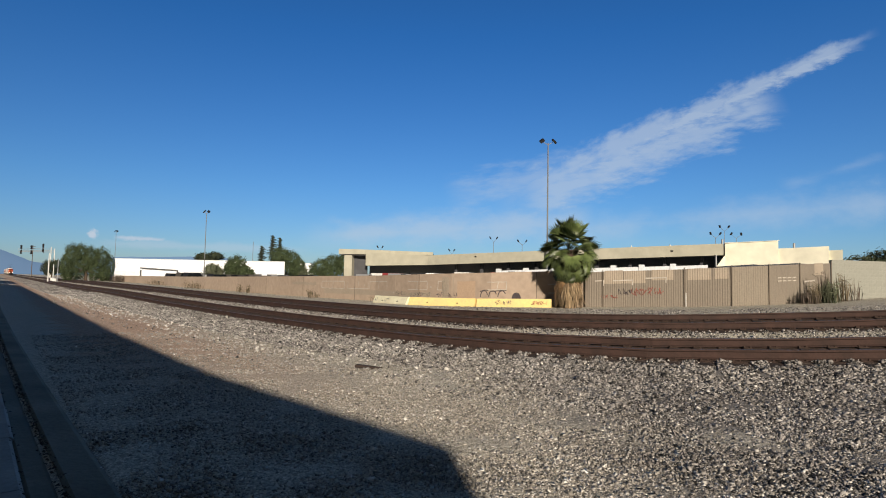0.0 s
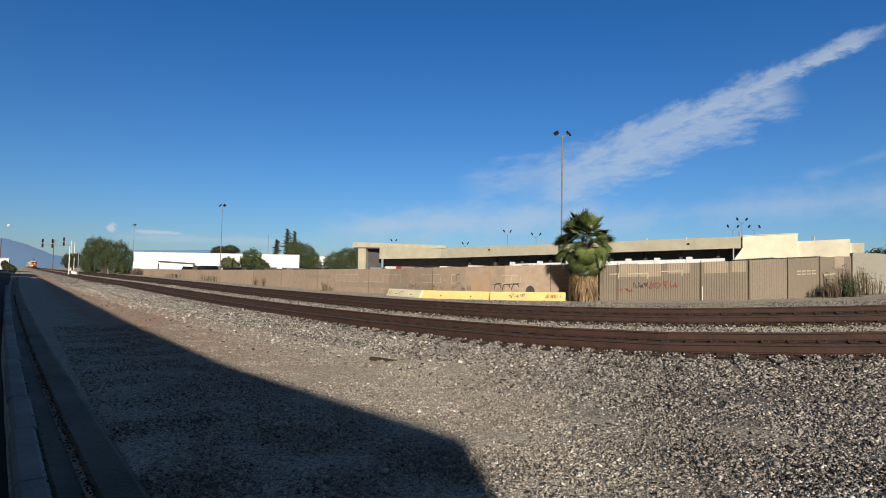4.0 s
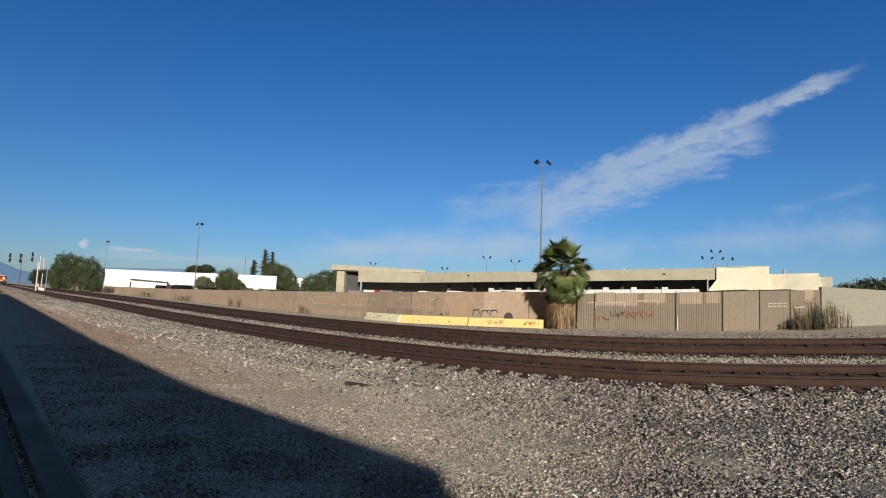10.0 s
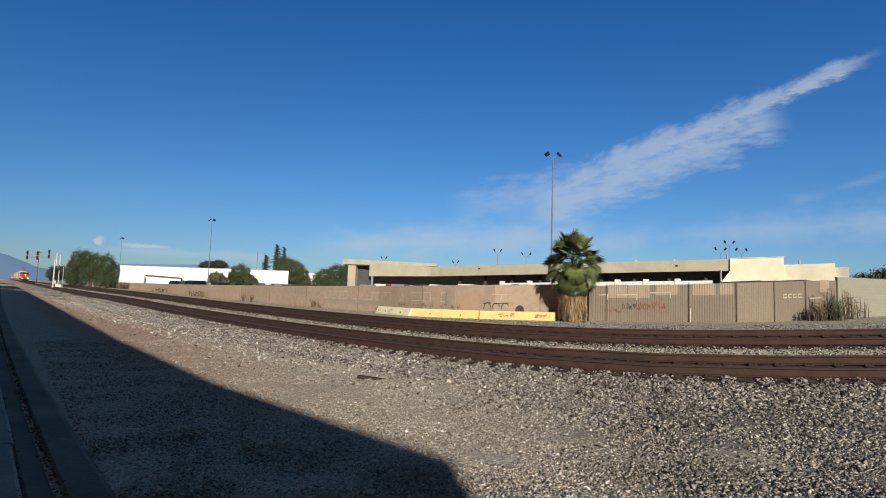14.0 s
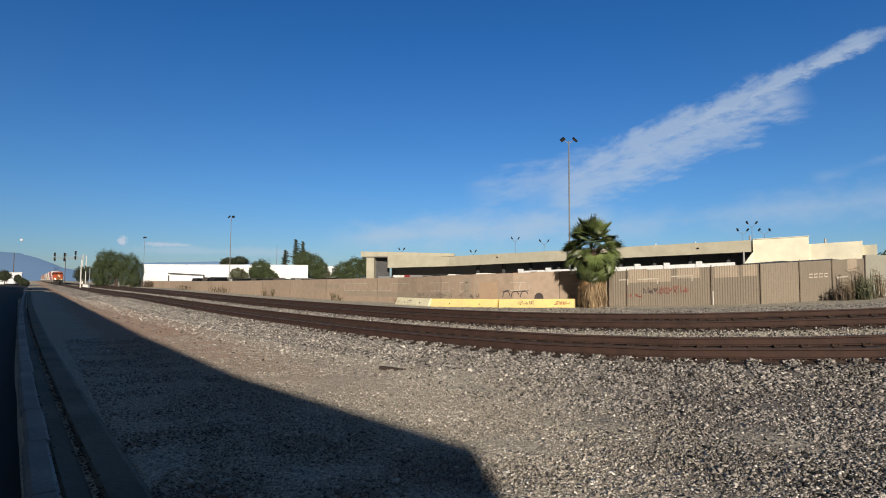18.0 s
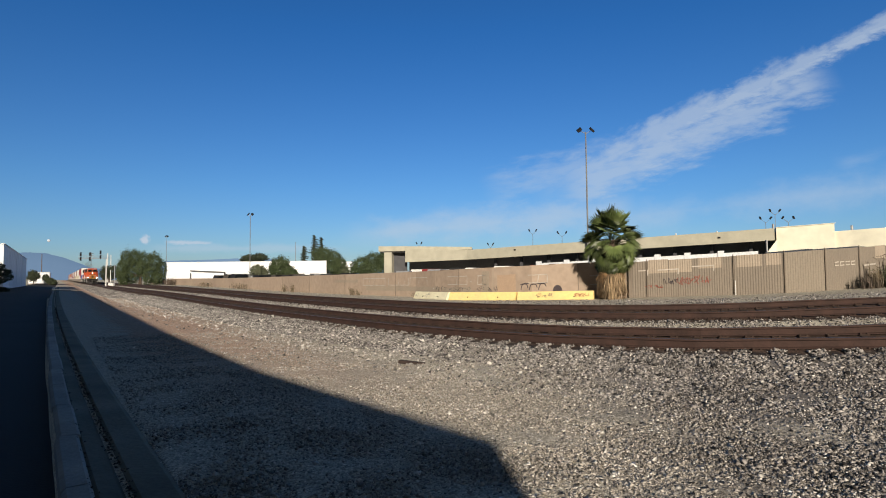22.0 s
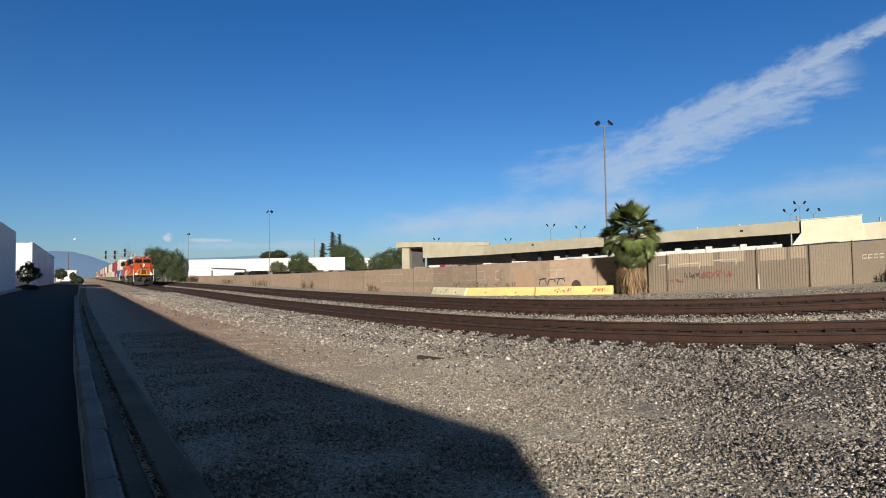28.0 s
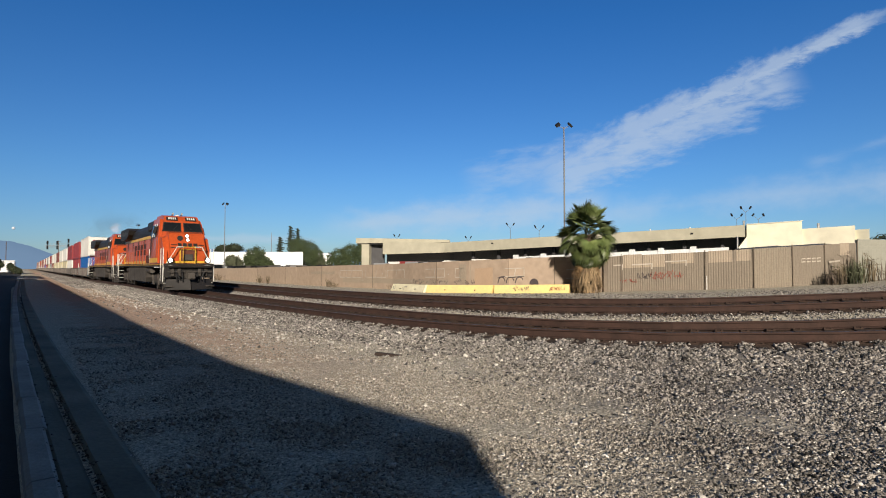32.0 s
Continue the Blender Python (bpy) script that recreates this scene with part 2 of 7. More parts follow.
M = {
    "stone": surf("ballast stone", (0.272, 0.254, 0.236), (0.172, 0.157, 0.146), 0.6, 30, 0.9, 0.4, rand=0.9, island=True),
    "stone_dark": surf("dark ballast stone", (0.278, 0.258, 0.24), (0.162, 0.147, 0.136), 0.6, 30, 0.9, 0.4, rand=0.95, island=True),
    "pebble": surf("gravel pebble", (0.40, 0.364, 0.318), (0.272, 0.246, 0.214), 0.6, 40, 0.9, 0.3, rand=0.65, island=True),
    "rust_rail": surf("rusty rail side", (0.062, 0.034, 0.027), (0.038, 0.023, 0.019), 3, 25, 0.85, 0.3),
    "rail_head": surf("worn rail head", (0.15, 0.115, 0.098), (0.10, 0.072, 0.06), 2, 20, 0.5, 0.1, metal=0.5),
    "tie": surf("creosoted tie", (0.048, 0.033, 0.027), (0.032, 0.023, 0.019), 2, 18, 0.92, 0.6, rand=0.3),
    "plate": surf("rusty steel plate", (0.06, 0.037, 0.028), None, 4, 30, 0.85, 0.3),
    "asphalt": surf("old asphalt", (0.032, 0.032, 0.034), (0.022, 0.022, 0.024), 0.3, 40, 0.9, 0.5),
    "kerb": surf("weathered kerb concrete", (0.36, 0.35, 0.33), (0.24, 0.235, 0.22), 1.2, 25, 0.92, 0.5, rand=0.12),
    "lip": surf("mossy gutter concrete", (0.22, 0.205, 0.16), (0.115, 0.108, 0.083), 0.8, 20, 0.95, 0.6),
    "wall": surf("tan painted wall", (0.415, 0.325, 0.25), (0.345, 0.268, 0.207), 0.12, 2.5, 0.88, 0.1, blot=0.8, rand=0.06),
    "patch": surf("cover paint patch", (0.36, 0.30, 0.235), (0.32, 0.268, 0.21), 0.9, 14, 0.88, 0.1),
    "patch_tan": surf("orange-tan cover paint", (0.43, 0.31, 0.215), (0.38, 0.275, 0.195), 0.9, 14, 0.88, 0.1),
    "patch_pale": surf("pale sprayed paint", (0.52, 0.465, 0.40), None, 2, 20, 0.88, 0.1),
    "patch_dark": surf("dark sprayed paint", (0.085, 0.07, 0.075), None, 2, 20, 0.88, 0.1),
    "patch_red": surf("red sprayed paint", (0.30, 0.09, 0.07), None, 2, 20, 0.88, 0.1),
    "fence": surf("tan corrugated steel", (0.222, 0.187, 0.148), (0.197, 0.167, 0.134), 0.5, 12, 0.7, 0.1),
    "fence_light": surf("fresh tan fence paint", (0.25, 0.212, 0.166), (0.232, 0.197, 0.155), 0.6, 12, 0.7, 0.1),
    "post": surf("dark steel post", (0.19, 0.155, 0.12), None, 2, 20, 0.7, 0.1),
    "block": surf("grey-green block wall", (0.30, 0.297, 0.255), (0.26, 0.26, 0.225), 0.5, 15, 0.9, 0.3, rand=0.03),
    "barrier_yellow": surf("yellow painted concrete", (0.86, 0.66, 0.25), (0.70, 0.54, 0.25), 1.5, 14, 0.85, 0.3, blot=0.7),
    "barrier_white": surf("cream painted concrete", (0.80, 0.76, 0.55), (0.68, 0.63, 0.45), 1.5, 14, 0.85, 0.3),
    "stucco": surf("beige stucco fascia", (0.42, 0.40, 0.32), (0.405, 0.385, 0.306), 0.08, 0.9, 0.9, 0.2),
    "cream": surf("cream stucco", (0.75, 0.72, 0.585), (0.725, 0.695, 0.56), 0.08, 0.8, 0.9, 0.15),
    # dark steel; its tone also carries the shade under the depot's roof slab
    "shade_steel": surf("dark steel and canopy shade", (0.085, 0.085, 0.092), None, 1, 10, 0.7, 0.1),
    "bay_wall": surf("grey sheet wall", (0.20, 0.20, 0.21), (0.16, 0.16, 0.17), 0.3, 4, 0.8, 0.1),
    "white_wall": surf("white warehouse paint", (0.84, 0.86, 0.88), (0.81, 0.83, 0.85), 0.08, 0.8, 0.85, 0.1),
    "grey_wall": surf("pale grey warehouse paint", (0.72, 0.745, 0.77), (0.67, 0.69, 0.715), 0.1, 4, 0.85, 0.1),
    "galv": surf("galvanised steel", (0.36, 0.37, 0.38), (0.3, 0.3, 0.31), 2, 20, 0.5, 0.1, metal=0.4),
    "chip": surf("pale broken stone", (0.66, 0.63, 0.58), (0.45, 0.42, 0.38), 0.8, 30, 0.85, 0.3, rand=0.45, island=True),
    "pole": surf("weathered grey pole", (0.20, 0.205, 0.21), (0.15, 0.152, 0.155), 1, 15, 0.7, 0.1),
    "dark": surf("black painted metal", (0.02, 0.02, 0.022), None, 2, 20, 0.6, 0.1),
    "glass": surf("dark window glass", (0.012, 0.015, 0.018), None, 1, 5, 0.12, 0.0),
    "trunk": surf("bark", (0.12, 0.085, 0.06), (0.08, 0.06, 0.045), 3, 20, 0.95, 0.8),
    "leaf": surf("tree leaves", (0.078, 0.104, 0.043), (0.042, 0.061, 0.027), 0.8, 6, 0.75, 0.0, rand=0.45, island=True),
    "leaf_dark": surf("dark conifer leaves", (0.05, 0.06, 0.032), (0.03, 0.04, 0.022), 0.8, 6, 0.8, 0.0, rand=0.4, island=True),
    "leaf_grey": surf("grey-green leaves", (0.13, 0.14, 0.085), (0.09, 0.1, 0.06), 0.8, 6, 0.8, 0.0, rand=0.4, island=True),
    "palm": surf("palm frond green", (0.135, 0.165, 0.055), (0.058, 0.082, 0.028), 1.2, 9, 0.42, 0.0, rand=0.6),
    "straw": surf("straw strands", (0.38, 0.275, 0.16), (0.20, 0.14, 0.085), 1.5, 10, 0.9, 0.0, rand=0.5, island=True),
    "palm_dead": surf("dry palm skirt", (0.40, 0.26, 0.13), (0.20, 0.125, 0.065), 1.5, 10, 0.9, 0.0, rand=0.35, island=True),
    "dry": surf("dry weeds", (0.17, 0.135, 0.085), (0.10, 0.08, 0.055), 1, 10, 0.9, 0.0, rand=0.45, island=True),
    "dry_dark": surf("dark brown brush", (0.15, 0.118, 0.093), (0.085, 0.068, 0.055), 1, 10, 0.9, 0.0, rand=0.45, island=True),
    "orange": surf("orange locomotive paint", (0.49, 0.080, 0.019), (0.36, 0.062, 0.018), 0.7, 9, 0.38, 0.03, coat=0.2),
    "yellow": surf("yellow stripe paint", (0.72, 0.42, 0.05), None, 0.8, 9, 0.4, 0.03),
    "loco_black": surf("sooty black paint", (0.013, 0.013, 0.014), (0.026, 0.023, 0.022), 0.8, 9, 0.55, 0.1),
    "under": surf("dusty underframe", (0.085, 0.076, 0.068), (0.035, 0.031, 0.028), 1.5, 14, 0.85, 0.3),
    "rail_white": surf("white handrail paint", (0.75, 0.74, 0.7), None, 2, 10, 0.5, 0.0),
    "c_red": surf("dark red container paint", (0.27, 0.045, 0.045), (0.22, 0.035, 0.04), 0.5, 8, 0.5, 0.05, rand=0.2),
    "c_brown": surf("brown-red container paint", (0.22, 0.065, 0.045), None, 0.5, 8, 0.5, 0.05, rand=0.2),
    "c_white": surf("white container paint", (0.72, 0.71, 0.68), (0.6, 0.59, 0.56), 0.4, 8, 0.5, 0.05),
    "c_blue": surf("blue container paint", (0.012, 0.12, 0.42), None, 0.5, 8, 0.5, 0.05),
    "c_cream": surf("pale yellow container paint", (0.62, 0.56, 0.38), None, 0.4, 8, 0.5, 0.05, rand=0.1),
    "c_grey": surf("grey container paint", (0.33, 0.33, 0.33), None, 0.4, 8, 0.5, 0.05, rand=0.2),
    "c_orange": surf("orange container paint", (0.50, 0.13, 0.04), None, 0.4, 8, 0.5, 0.05),
    "well": surf("faded well car paint", (0.21, 0.19, 0.175), (0.12, 0.10, 0.09), 0.8, 10, 0.75, 0.2, rand=0.35),
    "lamp_on": surf("lit headlight", (1.0, 0.93, 0.8), (1.0, 0.93, 0.8), 1, 2, 0.3, 0.0, glow=14.0),
    "soot": surf("sooty streak", (0.12, 0.035, 0.02), (0.06, 0.025, 0.02), 1.4, 12, 0.7, 0.05),
    "litter": surf("rotten leaf litter", (0.07, 0.055, 0.04), (0.03, 0.025, 0.02), 4, 30, 0.95, 0.8, rand=0.5, island=True),
    "moon": surf("daylight moon", (0.52, 0.56, 0.62), (0.40, 0.45, 0.52), 0.12, 0.4, 1.0, 0.0, glow=0.22),
}


def ground_material():
    """Dust, gravel and stained ballast; the tone changes with the distance from the rails, as the ballast does."""
    m = bpy.data.materials.new("gravel ground")
    m.use_nodes = True
    nt = m.node_tree
    b = nt.nodes["Principled BSDF"]
    tc = nt.nodes.new("ShaderNodeTexCoord")
    vor = nt.nodes.new("ShaderNodeTexVoronoi")
    vor.inputs["Scale"].default_value = 46
    v2 = nt.nodes.new("ShaderNodeTexVoronoi")
    v2.inputs["Scale"].default_value = 95
    n1, n2 = nt.nodes.new("ShaderNodeTexNoise"), nt.nodes.new("ShaderNodeTexNoise")
    n1.inputs["Scale"].default_value, n1.inputs["Detail"].default_value = 0.45, 6
    n2.inputs["Scale"].default_value, n2.inputs["Detail"].default_value = 9.0, 5
    for tex in (vor, v2, n1, n2):
        nt.links.new(tc.outputs["Object"], tex.inputs["Vector"])
    at = nt.nodes.new("ShaderNodeAttribute")
    at.attribute_name = "zone"
    sp = nt.nodes.new("ShaderNodeSeparateColor")
    nt.links.new(at.outputs["Color"], sp.inputs[0])

    def mix_of(fac, a, c):
        mx = nt.nodes.new("ShaderNodeMix")
        mx.data_type = "RGBA"
        for src, slot in ((fac, 0), (a, 6), (c, 7)):
            if isinstance(src, tuple):
                mx.inputs[slot].default_value = (*src, 1)
            elif isinstance(src, float):
                mx.inputs[slot].default_value = src
            else:
                nt.links.new(src, mx.inputs[slot])
        return mx.outputs[2]

    bw = nt.nodes.new("ShaderNodeRGBToBW")
    nt.links.new(vor.outputs["Color"], bw.inputs[0])
    rng = nt.nodes.new("ShaderNodeMapRange")
    rng.inputs[3].default_value, rng.inputs[4].default_value = 0.5, 1.55
    nt.links.new(bw.outputs[0], rng.inputs[0])
    dirt = mix_of(n1.outputs[0], (0.50, 0.455, 0.375), (0.38, 0.355, 0.293))
    dirt = mix_of(sp.outputs[1], dirt, (0.44, 0.315, 0.235))
    grav = mix_of(sp.outputs[0], dirt, (0.19, 0.175, 0.16))
    grav = mix_of(sp.outputs[2], grav, (0.072, 0.049, 0.039))
    hsv = nt.nodes.new("ShaderNodeHueSaturation")
    nt.links.new(grav, hsv.inputs["Color"])
    mul = nt.nodes.new("ShaderNodeMath")
    mul.operation = "MULTIPLY"
    nt.links.new(rng.outputs[0], mul.inputs[0])
    r2 = nt.nodes.new("ShaderNodeMapRange")
    r2.inputs[3].default_value, r2.inputs[4].default_value = 0.75, 1.25
    nt.links.new(n2.outputs[0], r2.inputs[0])
    fine = nt.nodes.new("ShaderNodeRGBToBW")
    nt.links.new(v2.outputs["Color"], fine.inputs[0])
    r3 = nt.nodes.new("ShaderNodeMapRange")
    r3.inputs[3].default_value, r3.inputs[4].default_value = 0.55, 1.45
    nt.links.new(fine.outputs[0], r3.inputs[0])
    both = nt.nodes.new("ShaderNodeMath")
    both.operation = "MULTIPLY"
    nt.links.new(r2.outputs[0], both.inputs[0])
    nt.links.new(r3.outputs[0], both.inputs[1])
    nt.links.new(both.outputs[0], mul.inputs[1])
    nt.links.new(mul.outputs[0], hsv.inputs["Value"])
    nt.links.new(hsv.outputs[0], b.inputs["Base Color"])
    b.inputs["Roughness"].default_value = 0.95
    b.inputs["Specular IOR Level"].default_value = 0.15
    bp = nt.nodes.new("ShaderNodeBump")
    bp.inputs["Strength"].default_value, bp.inputs["Distance"].default_value = 0.5, 0.008
    nt.links.new(v2.outputs["Distance"], bp.inputs["Height"])
    bp.invert = True
    nt.links.new(bp.outputs[0], b.inputs["Normal"])
    return m


M["ground"] = ground_material()


def haze_material(name, col):
    """A mountain so far off that the lit air before it is nearly all that shows."""
    m = bpy.data.materials.new(name)
    m.use_nodes = True
    b = m.node_tree.nodes["Principled BSDF"]
    b.inputs["Base Color"].default_value, b.inputs["Roughness"].default_value = (0.02, 0.03, 0.045, 1), 1.0
    b.inputs["Specular IOR Level"].default_value = 0.0
    b.inputs["Emission Color"].default_value, b.inputs["Emission Strength"].default_value = (*col, 1), 1.0
    return m


M["hill"], M["far_hill"] = haze_material("hazy mountain", (0.125, 0.20, 0.31)), haze_material("faint mountain", (0.17, 0.265, 0.395))


# ---- small tools ----
def part(name, bm, mat, parent=None, label=""):
    """Links a bmesh as one mesh object, under a thing or a part where one is given."""
    me = bpy.data.meshes.new(name)
    bm.to_mesh(me)
    bm.free()
    me.materials.append(M[mat] if isinstance(mat, str) else mat)
    ob = new(name, me)
    if parent is not None:
        ob.parent = parent
    return tagged(ob, label)


def thing(name, label, category, at=None, group="", kind=""):
    ob = new(name)
    ob.empty_display_size = 0.2
    if at is not None:
        ob.matrix_basis = at
    return tagged(ob, label, category, group, kind)


def box(bm, x0, x1, y0, y1, z0, z1, bevel=0.0, m=None):
    got = bmesh.ops.create_cube(bm, size=1)["verts"]
    for v in got:
        v.co = Vector((x0 + (v.co.x + 0.5) * (x1 - x0), y0 + (v.co.y + 0.5) * (y1 - y0), z0 + (v.co.z + 0.5) * (z1 - z0)))
    if bevel:
        edges = list({e for v in got for e in v.link_edges})
        got = list({v for f in bmesh.ops.bevel(bm, geom=edges, offset=bevel, segments=1, affect="EDGES")["faces"] for v in f.verts} | {v for v in got if v.is_valid})
    if m is not None:
        bmesh.ops.transform(bm, matrix=m, verts=got)
    return bm


def tube(bm, p0, p1, r0, r1=None, n=8):
    p0, p1 = Vector(p0), Vector(p1)
    r1 = r0 if r1 is None else r1
    q = (p1 - p0).to_track_quat("Z", "Y").to_matrix()
    rings = []
    for p, r in ((p0, r0), (p1, r1)):
        rings.append([bm.verts.new(p + q @ Vector((r * math.cos(2 * math.pi * i / n), r * math.sin(2 * math.pi * i / n), 0))) for i in range(n)])
    for i in range(n):
        bm.faces.new((rings[0][i], rings[0][(i + 1) % n], rings[1][(i + 1) % n], rings[1][i]))
    bm.faces.new(rings[0][::-1])
    bm.faces.new(rings[1])
    return bm


def prism(bm, outline, y0, y1):
    """An outline in x and z, drawn out along y."""
    a = [bm.verts.new((x, y0, z)) for x, z in outline]
    b = [bm.verts.new((x, y1, z)) for x, z in outline]
    n = len(a)
    for i in range(n):
        bm.faces.new((a[i], a[(i + 1) % n], b[(i + 1) % n], b[i]))
    bm.faces.new(a[::-1])
    bm.faces.new(b)
    bmesh.ops.recalc_face_normals(bm, faces=bm.faces[:])
    return bm


def raw_mesh(name, verts, faces, mat, parent=None, label=""):
    me = bpy.data.meshes.new(name)
    me.from_pydata([tuple(map(float, v)) for v in verts], [], [tuple(map(int, f)) for f in faces])
    me.materials.append(M[mat] if isinstance(mat, str) else mat)
    ob = new(name, me)
    if parent is not None:
        ob.parent = parent
    return tagged(ob, label)


def spline(points, step=0.5):
    """A smooth line through points of the plan, in even short steps."""
    cp = np.array(points, float)
    p = np.vstack([2 * cp[0] - cp[1], cp, 2 * cp[-1] - cp[-2]])
    out = []
    for i in range(1, len(p) - 2):
        a, b, c, d = p[i - 1:i + 3]
        t1 = np.linalg.norm(b - a) ** 0.5
        t2 = t1 + np.linalg.norm(c - b) ** 0.5
        t3 = t2 + np.linalg.norm(d - c) ** 0.5
        for q in np.linspace(t1, t2, max(2, int(np.linalg.norm(c - b) / step)), endpoint=False):
            a1 = (t1 - q) / t1 * a + q / t1 * b
            a2 = (t2 - q) / (t2 - t1) * b + (q - t1) / (t2 - t1) * c
            a3 = (t3 - q) / (t3 - t2) * c + (q - t2) / (t3 - t2) * d
            b1 = (t2 - q) / t2 * a1 + q / t2 * a2
            b2 = (t3 - q) / (t3 - t1) * a2 + (q - t1) / (t3 - t1) * a3
            out.append((t2 - q) / (t2 - t1) * b1 + (q - t1) / (t2 - t1) * b2)
    out.append(cp[-1])
    return np.array(out)


class Line:
    """A line of the plan with its length, tangent and left-hand offset."""

    def __init__(self, points, step=0.5):
        self.p = spline(points, step)
        self.s = np.concatenate([[0], np.cumsum(np.linalg.norm(np.diff(self.p, axis=0), axis=1))])

    def at(self, s, off=0.0):
        q = np.array([np.interp(s, self.s, self.p[:, 0]), np.interp(s, self.s, self.p[:, 1])])
        e = 0.6
        a = np.array([np.interp(s - e, self.s, self.p[:, 0]), np.interp(s - e, self.s, self.p[:, 1])])
        b = np.array([np.interp(s + e, self.s, self.p[:, 0]), np.interp(s + e, self.s, self.p[:, 1])])
        t = (b - a) / max(np.linalg.norm(b - a), 1e-9)
        n = np.array([t[1], -t[0]])
        return q + off * n, t

    def near(self, pts):
        """Distance of each point from the line, positive on the far side from the road, and the length there."""
        pts = np.asarray(pts, float)
        dist, where = np.empty(len(pts)), np.empty(len(pts))
        for i in range(0, len(pts), 4000):
            d = pts[i:i + 4000, None, :] - self.p[None]
            k = np.argmin((d ** 2).sum(2), 1)
            tan = self.p[np.minimum(k + 1, len(self.p) - 1)] - self.p[np.maximum(k - 1, 0)]
            tan /= np.linalg.norm(tan, axis=1)[:, None]
            dd = d[np.arange(len(k)), k]
            dist[i:i + 4000] = dd[:, 0] * tan[:, 1] - dd[:, 1] * tan[:, 0]
            where[i:i + 4000] = self.s[k]
        return dist, where


# ---- the plan ----
TRACK = Line([(60, 1.5), (40, 2.6), (28, 4.2), (18, 6.8), (11.5, 9.1), (8.0, 10.4), (5.95, 11.05), (3.2, 12.6), (-0.55, 15.85), (-5.5, 21.2), (-10.9, 27.6),
              (-18.5, 37), (-25.5, 46.3), (-38, 62.3), (-64, 96.6), (-124.5, 176.2), (-245.5, 335.4), (-427, 574.2), (-608.5, 813)])
FAR_TRACK = 4.9


def far_side(s):
    """How far the second track lies behind the first: the two draw apart round the bend."""
    return FAR_TRACK + np.interp(s, [0, 52, 58, 63, 70], [1.2, 1.2, 1.0, 0.35, 0.0])


ALONG, ASIDE = np.array([-0.605, 0.796]), np.array([0.796, 0.605])


def street(a, b):
    """A place by its distance along the road and to the side of the kerb."""
    return a * ALONG + b * ASIDE


def lie(u, v):
    """The lie of the land: it falls gently away ahead and rises to both sides."""
    u, v = np.asarray(u, float), np.maximum(np.asarray(v, float), 0.0)
    r = np.clip(u / np.maximum(v, 1e-3), -0.9, 1.05)
    q = np.clip((-r - 0.5) / 0.24, 0, 1)
    return v * (-0.0088 + 0.00828 * r + 0.03307 * r * r + 0.0005 * r ** 3 - 0.006 * q * q * (3 - 2 * q))


def step(x, lo, hi):
    q = np.clip((x - lo) / (hi - lo), 0, 1)
    return q * q * (3 - 2 * q)


def ground_z(u, v):
    """Height of the ground: ballast at the ties' level, a shoulder towards the road, the sunken roadway."""
    pts = np.stack([np.atleast_1d(u).astype(float), np.atleast_1d(v).astype(float)], 1)
    d, where = TRACK.near(pts)
    z = lie(pts[:, 0], pts[:, 1])
    b = pts @ ASIDE - 0.22 + 1.224 * (1 - np.exp(-np.clip(pts @ ALONG, -6.0, 400.0) / 36))
    front = step(-d, 1.45, 3.0)
    z = z - 0.13 * front
    far = far_side(where)
    mid = step(d, 1.3, 1.9) * (1 - step(d, far - 1.9, far - 1.3))
    z = z - 0.05 - 0.03 * mid + 0.03 * step(np.abs(d), 0.85, 1.15) * (1 - step(np.abs(d), 1.5, 2.1))
    z = z + (0.05 * np.clip(d, -1.3, 1.3) + 0.055) * (1 - step(np.abs(d), 1.25, 1.7)) - 0.055 * step(-d, 1.0, 1.2) * (1 - step(-d, 1.55, 2.1))
    e = d - far
    z = z + (0.08 * step(e, -2.1, -1.4) + 0.286 * np.clip((e + 1.3) / 2.6, 0, 1)) * (1 - 0.62 * step(e, 1.5, 4.6))
    z = z - 0.2 * step(-b, 0.0, 0.08) * (1 - step(-b, 5.4, 6.0))
    return z


def gz1(u, v):
    return float(ground_z(u, v)[0])


